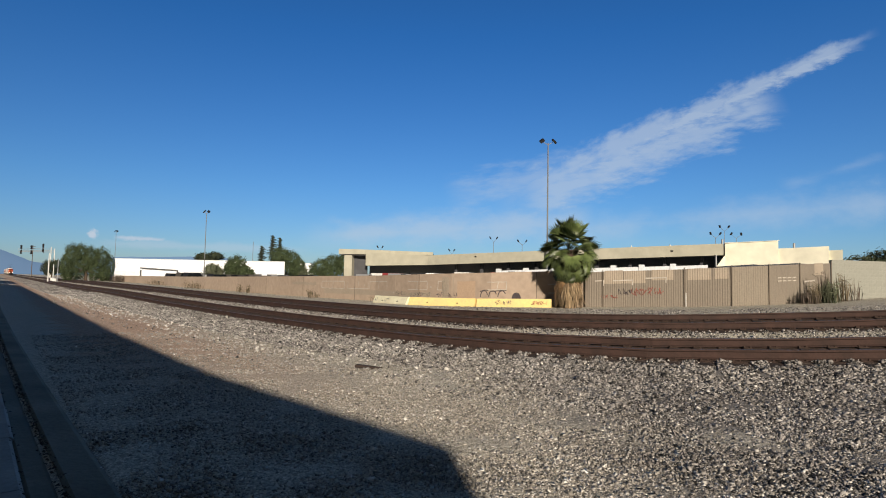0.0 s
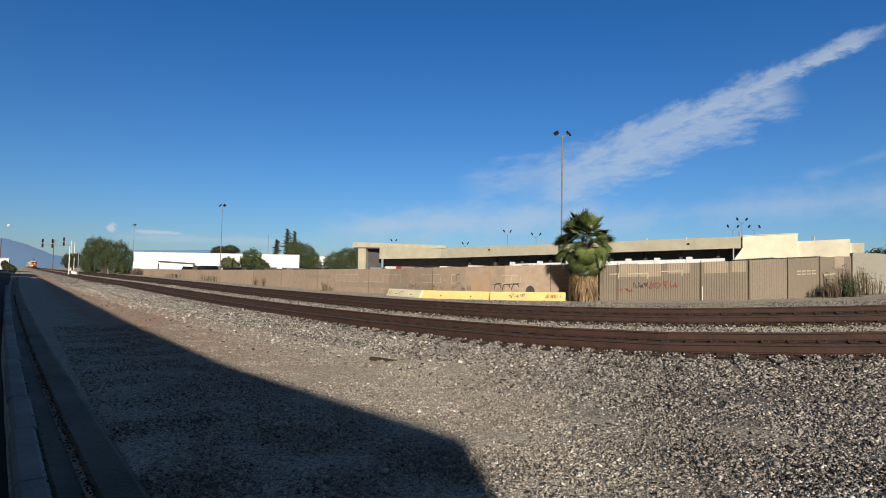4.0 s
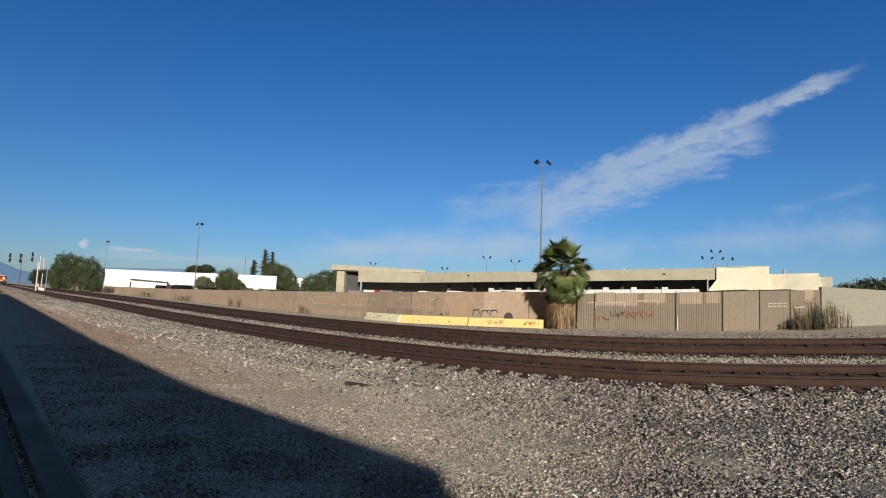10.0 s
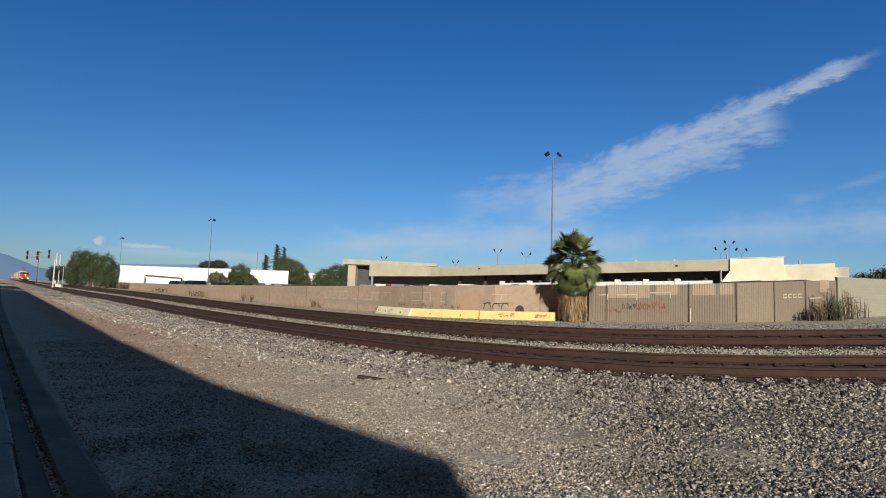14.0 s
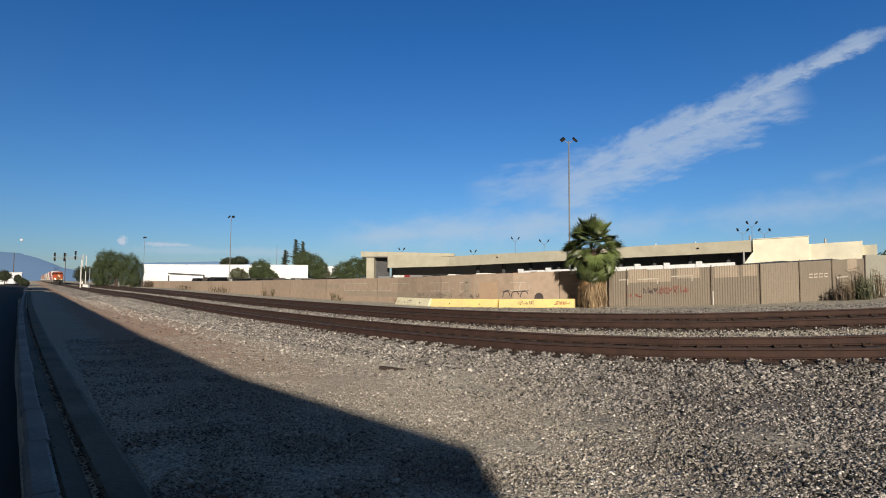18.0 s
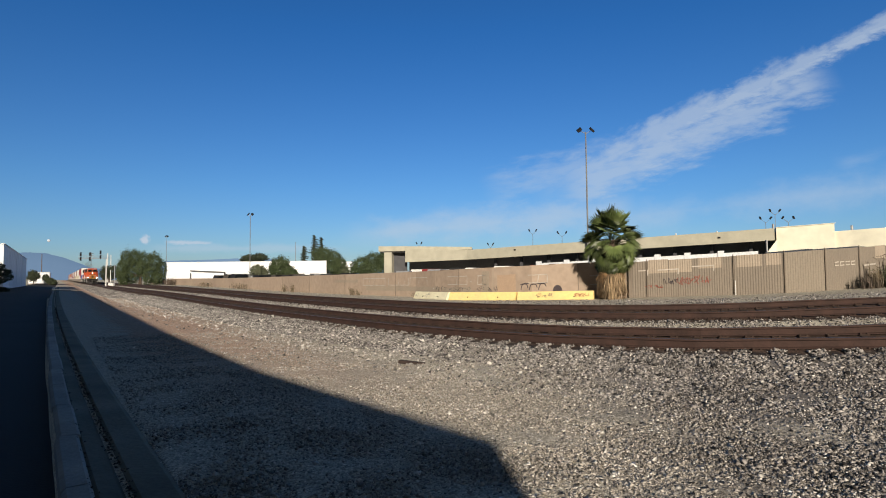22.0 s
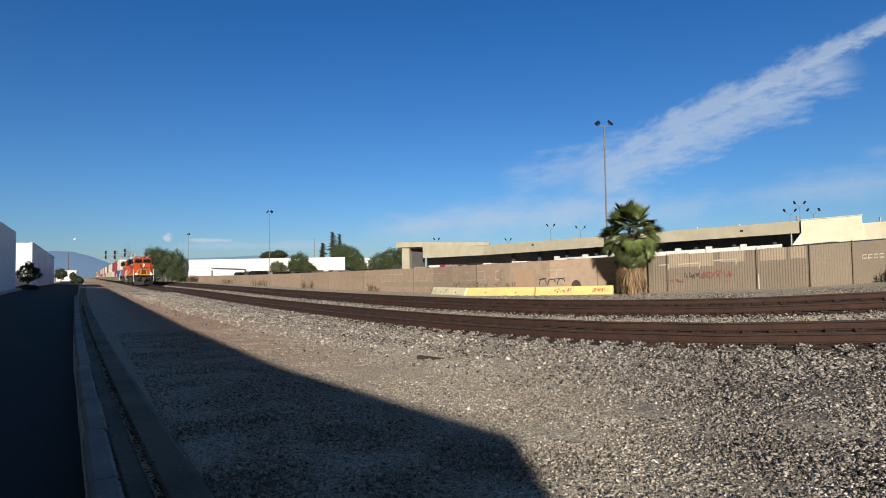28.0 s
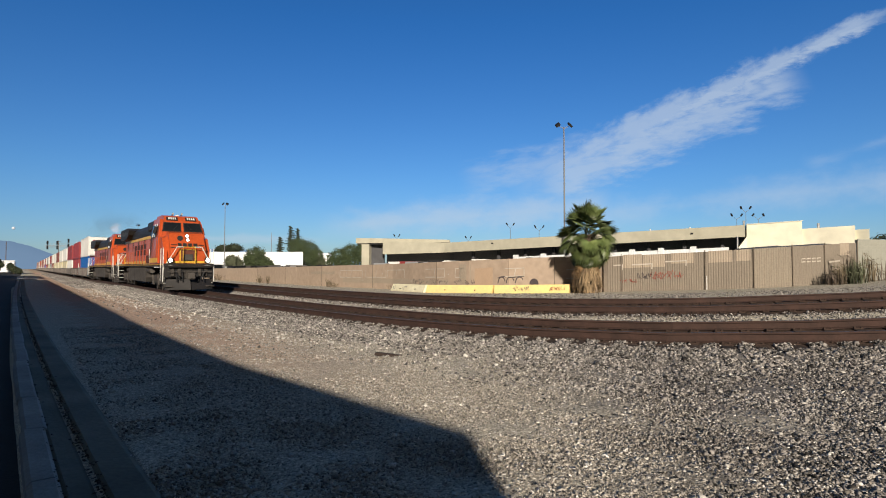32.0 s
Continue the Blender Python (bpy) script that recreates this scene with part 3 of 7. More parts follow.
# ---- ground ----
def build_ground():
    rings = np.concatenate([(0.04, 0.12, 0.25), np.linspace(0.4, 30, 190), np.geomspace(30.3, 160, 120)[0:], np.geomspace(170, 4200, 40)])
    az = np.concatenate([np.linspace(-50, 50, 301), np.linspace(52, 308, 65)[0:]])
    az = np.radians(az)
    R, A = np.meshgrid(rings, az, indexing="ij")
    u, v = (R * np.sin(A)).ravel(), (R * np.cos(A)).ravel()
    z = ground_z(u, v)
    far = np.hypot(u, v)
    rough = np.array([noise.noise((a * 1.3, b * 1.3, 0)) for a, b in zip(u, v)])
    d, where = TRACK.near(np.stack([u, v], 1))
    fars = far_side(where)
    b = u * ASIDE[0] + v * ASIDE[1]
    z = z + 0.02 * rough * (far < 60) * (b > 0.8)
    z = np.where(far > 900, z * np.clip(1 - (far - 900) / 3000, 0.2, 1) - (far - 900) * 0.004, z)
    nr, na = len(rings), len(az)
    verts = np.vstack([np.stack([u, v, z], 1), [[0, 0, gz1(0, 0.01)]]])
    faces = []
    for i in range(nr - 1):
        for j in range(na):
            k = (j + 1) % na
            faces.append((i * na + j, i * na + k, (i + 1) * na + k, (i + 1) * na + j)[::-1])
    for j in range(na):
        faces.append((nr * na, j, (j + 1) % na)[::-1])
    ob = raw_mesh("ground", verts, faces, "ground")
    tagged(ob, "pale dusty gravel ground beside railway ballast", "ground", kind="structure")
    wob = 0.5 * rough
    coarse = step(-d + wob, -1.5, 0.2) * (1 - step(-d + wob, 2.4, 3.6)) * (0.55 + 0.45 * step(u, 0.0, 4.0))
    lane = np.exp(-((v - 6.7 + 0.3 * u + 0.25 * wob) / 0.42) ** 2) * 0.75
    coarse = np.maximum(coarse, step(u + 0.9 * wob, 0.4, 3.6) * (1 - lane) * step(b, 1.0, 2.0) * (1 - step(d, -1.0, 0.5)))
    coarse = np.maximum(coarse * (1 - 0.5 * step(d, 1.5, 1.8)), step(d, fars - 1.7, fars) * 0.15)
    red = step(b + wob, 1.2, 2.0) * (1 - step(b + wob, 3.6, 6.0)) * step(v, 4.5, 15)
    t1 = (1 - step(np.abs(d) + 0.3 * wob, 1.05, 1.3))
    t2 = step(d - fars + 0.2 * wob, -1.5, -1.2) * (1 - step(d - fars, 1.25, 1.5))
    t3 = step(d, fars + 1.0, fars + 1.5) * (1 - step(d + wob, fars + 2.2, fars + 3.2))
    stain = np.maximum(np.maximum(t1, t2), t3)
    zone = np.stack([coarse, red, stain, np.ones_like(stain)], 1)
    zone = np.vstack([zone, [[0, 0, 0, 1]]]).astype(np.float32)
    layer = ob.data.color_attributes.new("zone", "FLOAT_COLOR", "POINT")
    layer.data.foreach_set("color", zone.ravel())
    for poly in ob.data.polygons:
        poly.use_smooth = True


build_ground()


def strip_mesh(name, a0, a1, profile, mat, n=160, parent=None, label="", drift=0.034, till=36.0, out=0.22):
    """A length of road or kerb: a cross-section (side, height) drawn along the street."""
    aa = a0 + (a1 - a0) * np.linspace(0, 1, n + 1) ** 1.6
    verts, faces, k = [], [], len(profile)
    for a in aa:
        for side, h in profile:
            q = street(a, side + out - drift * till * (1 - math.exp(-max(a, -6.0) / till)))
            verts.append((q[0], q[1], float(lie(*q)) - 0.18 + h))
    for i in range(n):
        for j in range(k):
            j2 = (j + 1) % k
            faces.append((i * k + j, i * k + j2, (i + 1) * k + j2, (i + 1) * k + j))
    faces.append(tuple(range(k)))
    faces.append(tuple(n * k + j for j in range(k))[::-1])
    ob = raw_mesh(name, verts, faces, mat, parent, label)
    bm = bmesh.new()
    bm.from_mesh(ob.data)
    bmesh.ops.recalc_face_normals(bm, faces=bm.faces[:])
    bm.to_mesh(ob.data)
    bm.free()
    return ob


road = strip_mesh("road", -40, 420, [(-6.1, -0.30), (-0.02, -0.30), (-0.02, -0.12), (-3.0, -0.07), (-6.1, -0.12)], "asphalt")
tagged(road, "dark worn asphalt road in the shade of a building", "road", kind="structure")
lip = strip_mesh("gutter", -6, 130, [(0.235, -0.2), (0.44, -0.2), (0.44, -0.01), (0.40, 0.015), (0.26, 0.02), (0.235, 0.0)], "lip", drift=0.040, till=31.0, out=0.20)
tagged(lip, "mossy concrete gutter strip beside the kerb", "edging", kind="structure")
edging = strip_mesh("edging", -6, 130, [(0.475, -0.2), (0.80, -0.2), (0.80, 0.0), (0.74, 0.04), (0.50, 0.05), (0.475, 0.01)], "lip", drift=0.040, till=31.0, out=0.20)
tagged(edging, "mossy raised concrete edging behind the gutter", "edging", kind="structure")


def build_kerb():
    kerb = tagged(new("kerb"), "worn concrete kerb in long jointed pieces", "kerb", kind="structure")
    rnd = random.Random(3)
    a = -5.0
    while a < 90:
        ln = 1.7 if a < 40 else 6.0
        sh = rnd.uniform(-0.012, 0.012)
        strip_mesh("kerb_stone", a + 0.012, a + ln - 0.012, [(-0.03 + sh, -0.2), (0.19 + sh, -0.2), (0.19 + sh, 0.035), (0.16 + sh, 0.06), (0.02 + sh, 0.055), (-0.015 + sh, 0.02)], "kerb", 3, kerb)
        a += ln


build_kerb()


def build_litter():
    """Rotten leaves and grit caught behind the kerb and between the two strips."""
    rnd = random.Random(17)
    v, f = [], []
    for k in range(2600):
        a = -2.0 + 40 * rnd.random() ** 1.7
        side = 0.455 + rnd.gauss(0, 0.022) if k % 3 else 0.215 + rnd.gauss(0, 0.025)
        q = street(a, side + 0.20 - 0.040 * 31.0 * (1 - math.exp(-max(a, -6.0) / 31.0)))
        z = float(lie(*q)) - 0.18 + 0.03 + rnd.uniform(-0.015, 0.02)
        w, c = rnd.uniform(0.008, 0.024), rnd.uniform(0, 6.28)
        n = len(v)
        for i in range(3):
            v.append((q[0] + w * math.cos(c + 2.1 * i), q[1] + w * math.sin(c + 2.1 * i), z + rnd.uniform(-0.006, 0.012)))
        v.append((q[0], q[1], z + 0.012))
        f += [(n, n + 1, n + 3), (n + 1, n + 2, n + 3), (n + 2, n, n + 3)]
    tagged(raw_mesh("leaf_litter", v, f, "litter"), "dark rotten leaves and grit along the gutter", "litter", kind="stuff")


build_litter()
apron = strip_mesh("driveway", 94, 100, [(-0.1, -0.2), (2.2, -0.2), (2.1, 0.09), (-0.1, 0.07)], "kerb", 6)
tagged(apron, "pale concrete driveway apron across the verge", "driveway", kind="structure")


# ---- tracks ----
def rail_piece(name, off, s0, s1, line, parent, lift=0.0, second=False):
    """A rail of flat-bottomed section along the track, foot, web and head in one."""
    prof = [(-0.076, 0), (0.076, 0), (0.076, 0.012), (0.012, 0.03), (0.012, 0.135), (0.037, 0.15), (0.037, 0.18), (0.028, 0.186), (-0.028, 0.186), (-0.037, 0.18), (-0.037, 0.15), (-0.012, 0.135), (-0.012, 0.03), (-0.076, 0.012)]
    ss = s0 + (s1 - s0) * np.linspace(0, 1, 260) ** 1.3
    verts, faces, k = [], [], len(prof)
    for s in ss:
        q0, t = line.at(s, off + (far_side(s) if second else 0.0))
        n = np.array([t[1], -t[0]])
        z = float(lie(*q0)) + 0.02 + lift
        for a, h in prof:
            verts.append((q0[0] + n[0] * a, q0[1] + n[1] * a, z + h))
    for i in range(len(ss) - 1):
        for j in range(k):
            j2 = (j + 1) % k
            faces.append((i * k + j, i * k + j2, (i + 1) * k + j2, (i + 1) * k + j))
    ob = raw_mesh(name, verts, faces, "rust_rail", parent)
    ob.data.materials.append(M["rail_head"])
    for poly in ob.data.polygons:
        if poly.index % k in (7,):
            poly.material_index = 1
    return ob


def build_track(second, label, lift=0.0, bank=0.0):
    track = thing("railway_track", label, "railway track", group="railway tracks", kind="structure")
    for side in (-0.76, 0.76):
        rail_piece("rail", side, 0, TRACK.s[-1] - 1, TRACK, track, lift + bank * side, second)
    bm = box(bmesh.new(), -1.3, 1.3, -0.115, 0.115, -0.17, 0.012, 0.012)
    tie0 = part("tie", bm, "tie", track)
    tie_mesh = tie0.data
    bm = bmesh.new()
    box(bm, -0.17, 0.17, -0.09, 0.09, 0.012, 0.03, 0.004)
    for x in (-0.1, 0.1):
        for y in (-0.06, 0.06):
            box(bm, x - 0.014, x + 0.014, y - 0.014, y + 0.014, 0.03, 0.055)
    plate_mesh = None
    s, n = 33.0, 0
    rnd = random.Random(5)
    far_v, far_f = [], []
    while s < 240:
        q, t = TRACK.at(s, far_side(s) if second else 0.0)
        ang = math.degrees(math.atan2(t[1], t[0])) - 90 + rnd.uniform(-1.2, 1.2)
        m = pose(q[0], q[1], float(lie(*q)) + lift + rnd.uniform(-0.01, 0.006), 0, 0, ang) @ pose(0, 0, 0, 0, -math.degrees(bank), 0)
        if n == 0:
            tie0.matrix_basis = m
            o = tie0
        elif n < 150:
            o = new("tie", tie_mesh)
            o.parent = track
            o.matrix_basis = m
        else:
            k = len(far_v)
            for x, y, z in ((-1.3, -0.115, 0.012), (1.3, -0.115, 0.012), (1.3, 0.115, 0.012), (-1.3, 0.115, 0.012), (-1.3, -0.115, -0.15), (1.3, -0.115, -0.15), (1.3, 0.115, -0.15), (-1.3, 0.115, -0.15)):
                far_v.append(m @ Vector((x, y, z)))
            far_f += [(k, k + 1, k + 2, k + 3), (k, k + 4, k + 5, k + 1), (k + 1, k + 5, k + 6, k + 2), (k + 2, k + 6, k + 7, k + 3), (k + 3, k + 7, k + 4, k)]
            o = None
        if o is not None and n < 70:
            for side in (-0.76, 0.76):
                if plate_mesh is None:
                    p = part("tie_plate", bm, "plate", o)
                    plate_mesh = p.data
                else:
                    p = new("tie_plate", plate_mesh)
                    p.parent = o
                p.location = (side, 0, 0)
        s += 0.52
        n += 1
    tagged(raw_mesh("distant_ties", far_v, far_f, "tie", track), kind="stuff")


build_track(False, "rusty running rails on dark wooden ties", 0.0, 0.05)
build_track(True, "second rusty track on dark ties behind the first", 0.17, 0.11)


# ---- boundary wall, fence ----
WALL = Line([(-74, 134), (-58, 114), (-40, 90.5), (-20, 64), (-10, 51.2), (-4, 44.2), (0.2, 38.6), (4.3, 35.4), (7.8, 33.9), (10.2, 33.0)], 0.5)


def wall_height(s):
    return float(np.interp(s / WALL.s[-1], [0, 0.2, 0.45, 0.66, 0.76, 0.88, 1.0], [1.5, 1.6, 1.75, 1.95, 2.05, 2.15, 2.36]))


def build_wall():
    wall = thing("wall_north", "long tan painted concrete wall with patched paint", "wall", kind="structure")
    n = 44
    for i in range(n):
        s0, s1 = WALL.s[-1] * i / n, WALL.s[-1] * (i + 1) / n
        a, t = WALL.at(s0 + 0.006)
        b, _ = WALL.at(s1 - 0.006)
        d = (b - a) / np.linalg.norm(b - a)
        nn = np.array([d[1], -d[0]])
        if nn[1] > 0:
            nn = -nn
        za, zb = float(lie(*a)), float(lie(*b))
        ha, hb = wall_height(s0), wall_height(s1)
        v = []
        for q, z, h in ((a, za, ha), (b, zb, hb)):
            for off, top in ((0.0, 0), (0.0, 1), (0.2, 1), (0.2, 0)):
                w = q - nn * off
                v.append((w[0], w[1], z + (h if top else -0.4)))
        f = [(0, 1, 5, 4), (1, 2, 6, 5), (2, 3, 7, 6), (3, 2, 1, 0), (4, 5, 6, 7)]
        raw_mesh("wall_panel", v, f, "wall", wall)
        if i > 26 and i % 3 == 0:
            box_at = pose(b[0] + nn[0] * 0.01, b[1] + nn[1] * 0.01, zb, 0, 0, math.degrees(math.atan2(d[1], d[0])))
            part("panel_joint", box(bmesh.new(), -0.018, 0.018, -0.012, 0.012, -0.2, hb - 0.01, 0, box_at), "post", wall)


build_wall()


def build_wall_end():
    wall = thing("wall_west", "far end of the tan wall beside the line", "wall", kind="structure")
    a, b = np.array((-74.1, 134.15)), np.array((-93.0, 159.0))
    for i in range(5):
        p, q = a + (b - a) * (i / 5), a + (b - a) * ((i + 1) / 5 - 0.002)
        z = [float(lie(*w)) for w in (p, q)]
        part("wall_panel", block_on(bmesh.new(), [p, q, q + (0.2, 0.15), p + (0.2, 0.15)], -1.0, [z[0] + 1.5, z[1] + 1.45, z[1] + 1.45, z[0] + 1.5]), "wall", wall)


FENCE = [(10.3, 32.75), (11.1, 32.45), (15.4, 30.9), (17.7, 30.0), (19.8, 29.9), (22.1, 30.6), (25.0, 31.9)]


def build_fence():
    fence = thing("fence_metal", "tan corrugated steel fence with dark posts", "fence", kind="structure")
    for i in range(len(FENCE) - 1):
        a, b = np.array(FENCE[i]), np.array(FENCE[i + 1])
        ln = np.linalg.norm(b - a)
        d = (b - a) / ln
        nn = np.array([d[1], -d[0]])
        z0, z1 = float(lie(*a)), float(lie(*b))
        h0, h1 = np.interp([i / 6, (i + 1) / 6], [0, 1], [2.22, 2.38])
        nw = max(2, int(ln / 0.125))
        v, f = [], []
        for k in range(nw * 4 + 1):
            x = ln * k / (nw * 4)
            dep = (0.0, 0.0, 0.018, 0.018)[k % 4]
            q = a + d * x + nn * dep
            w = x / ln
            zz, hh = z0 + (z1 - z0) * w, h0 + (h1 - h0) * w
            v += [(q[0], q[1], zz + 0.04), (q[0], q[1], zz + hh)]
        for k in range(nw * 4):
            f.append((2 * k, 2 * k + 2, 2 * k + 3, 2 * k + 1))
        ob = raw_mesh("corrugated_sheet", v, f, "fence_light" if i == 3 else "fence", fence)
        so = ob.modifiers.new("thick", "SOLIDIFY")
        so.thickness = 0.006
        bm = bmesh.new()
        box(bm, -0.022, 0.022, -0.022, 0.022, -0.3, h1 + 0.1, 0.006, pose(b[0] + nn[0] * 0.07, b[1] + nn[1] * 0.07, z1))
        part("fence_post", bm, "post", fence)
    a = np.array(FENCE[0])
    part("fence_post", box(bmesh.new(), -0.16, 0.16, -0.05, 0.05, -0.3, 2.3, 0.006, pose(a[0] - 0.03, a[1] + 0.05, float(lie(*a)))), "post", fence)


build_fence()


def build_block_wall():
    wall = thing("wall_east", "grey-green concrete block wall behind dry weeds", "wall", kind="structure")
    a, b = np.array((25.2, 32.0)), np.array((47.0, 37.0))
    d = (b - a) / np.linalg.norm(b - a)
    ang = math.degrees(math.atan2(d[1], d[0]))
    z0 = float(lie(*a))
    ln = float(np.linalg.norm(b - a))
    part("core", box(bmesh.new(), 0, ln, 0.003, 0.2, -0.6, 2.58, 0, pose(a[0], a[1], z0, 0, 0, ang)), "block", wall)
    mesh = None
    rows, cols = 13, int(ln / 0.4)
    for r in range(rows):
        for c in range(min(cols, 24)):
            x = c * 0.4 + (0.2 if r % 2 else 0)
            m = pose(a[0], a[1], z0, 0, 0, ang) @ pose(x, 0, r * 0.2)
            if mesh is None:
                o = part("block", box(bmesh.new(), 0.002, 0.398, 0, 0.05, 0.002, 0.198, 0.003), "block", wall)
                mesh = o.data
            else:
                o = new("block", mesh)
                o.parent = wall
            o.matrix_basis = m


build_block_wall()


def ribbon(points, w, mat, parent, name, place):
    """A sprayed or brushed mark: a flat band along points (s, z), laid on a wall by place(s, z)."""
    v, f = [], []
    pts = [Vector((a, b)) for a, b in points]
    for i, p in enumerate(pts):
        t = (pts[min(i + 1, len(pts) - 1)] - pts[max(i - 1, 0)]).normalized()
        n = Vector((-t.y, t.x)) * w * 0.5
        v += [place(*(p + n)), place(*(p - n))]
        if i:
            f.append((2 * i - 2, 2 * i - 1, 2 * i + 1, 2 * i))
    return raw_mesh(name, v, f, mat, parent)


def on_wall(s, z):
    k = WALL.s[-1] / 44
    i = min(int(s / k), 43)
    a, b = WALL.at(i * k + 0.006)[0], WALL.at((i + 1) * k - 0.006)[0]
    w = (s - i * k) / k
    q = a + (b - a) * w
    d = (b - a) / np.linalg.norm(b - a)
    n = np.array([d[1], -d[0]])
    n = n if n[1] < 0 else -n
    zz = float(lie(*a)) * (1 - w) + float(lie(*b)) * w
    return (q[0] + n[0] * 0.006, q[1] + n[1] * 0.006, zz + z)


FENCE_S = np.concatenate([[0], np.cumsum(np.linalg.norm(np.diff(np.array(FENCE), axis=0), axis=1))])


def on_fence(s, z):
    i = int(np.clip(np.searchsorted(FENCE_S, s) - 1, 0, len(FENCE) - 2))
    a, b = np.array(FENCE[i]), np.array(FENCE[i + 1])
    d = (b - a) / np.linalg.norm(b - a)
    w = (s - FENCE_S[i]) / (FENCE_S[i + 1] - FENCE_S[i])
    q = a + (b - a) * w + np.array([d[1], -d[0]]) * 0.03
    return (q[0], q[1], float(lie(*a)) * (1 - w) + float(lie(*b)) * w + z)


def fence_patch(s0, s1, z0, z1, mat, parent):
    """Paint that follows the corrugation."""
    v, f = [], []
    i = int(np.clip(np.searchsorted(FENCE_S, (s0 + s1) / 2) - 1, 0, len(FENCE) - 2))
    a, b = np.array(FENCE[i]), np.array(FENCE[i + 1])
    ln = float(np.linalg.norm(b - a))
    d = (b - a) / ln
    nn = np.array([d[1], -d[0]])
    nw = max(2, int(ln / 0.125)) * 4
    za, zb = float(lie(*a)), float(lie(*b))
    for k in range(nw + 1):
        x = ln * k / nw
        if not (s0 - 0.06 <= FENCE_S[i] + x <= s1 + 0.06):
            continue
        q = a + d * x + nn * ((0.0, 0.0, 0.018, 0.018)[k % 4] + 0.006)
        zz = za + (zb - za) * x / ln
        v += [(q[0], q[1], zz + z0), (q[0], q[1], zz + z1)]
        if len(v) > 2:
            m = len(v)
            f.append((m - 4, m - 2, m - 1, m - 3))
    if f:
        raw_mesh("paint_patch", v, f, mat, parent)


def tag_strokes(s0, s1, z0, z1, letters, seed):
    """Sprayed strokes in a row of cells, bent and crossed at random, that spell nothing."""
    rnd = random.Random(seed)
    w = (s1 - s0) / letters
    out = []
    for k in range(letters):
        x0 = s0 + w * k
        up = rnd.uniform(-0.12, 0.12) * (z1 - z0)
        for _ in range(rnd.choice((2, 2, 3))):
            n = rnd.choice((3, 4, 5))
            pts = [(x0 + w * rnd.uniform(-0.05, 1.05), z0 + up + (z1 - z0) * rnd.uniform(0, 1)) for _ in range(n)]
            line = spline([pts[0]] + pts[1:], max(0.02, w * 0.12))
            out.append([tuple(q) for q in line])
    return out


def arches(s0, s1, z0, z1, n):
    """A row of bulging loops, open below, as thick sprayed strokes."""
    w = (s1 - s0) / n
    out = []
    for k in range(n):
        c = s0 + w * (k + 0.5)
        out.append([(c - 0.46 * w * (1 - 0.12 * math.sin(3 * a)) * math.cos(a), z0 + (z1 - z0) * math.sin(a) ** 0.6) for a in np.linspace(0.05, math.pi - 0.25 - 0.1 * k, 14)])
    out.append([(s0, z1 - 0.05), (s0 + w * 0.6, z1 + 0.06), (s0 + w * 1.4, z1 - 0.03), (s1, z1 + 0.05)])
    return out


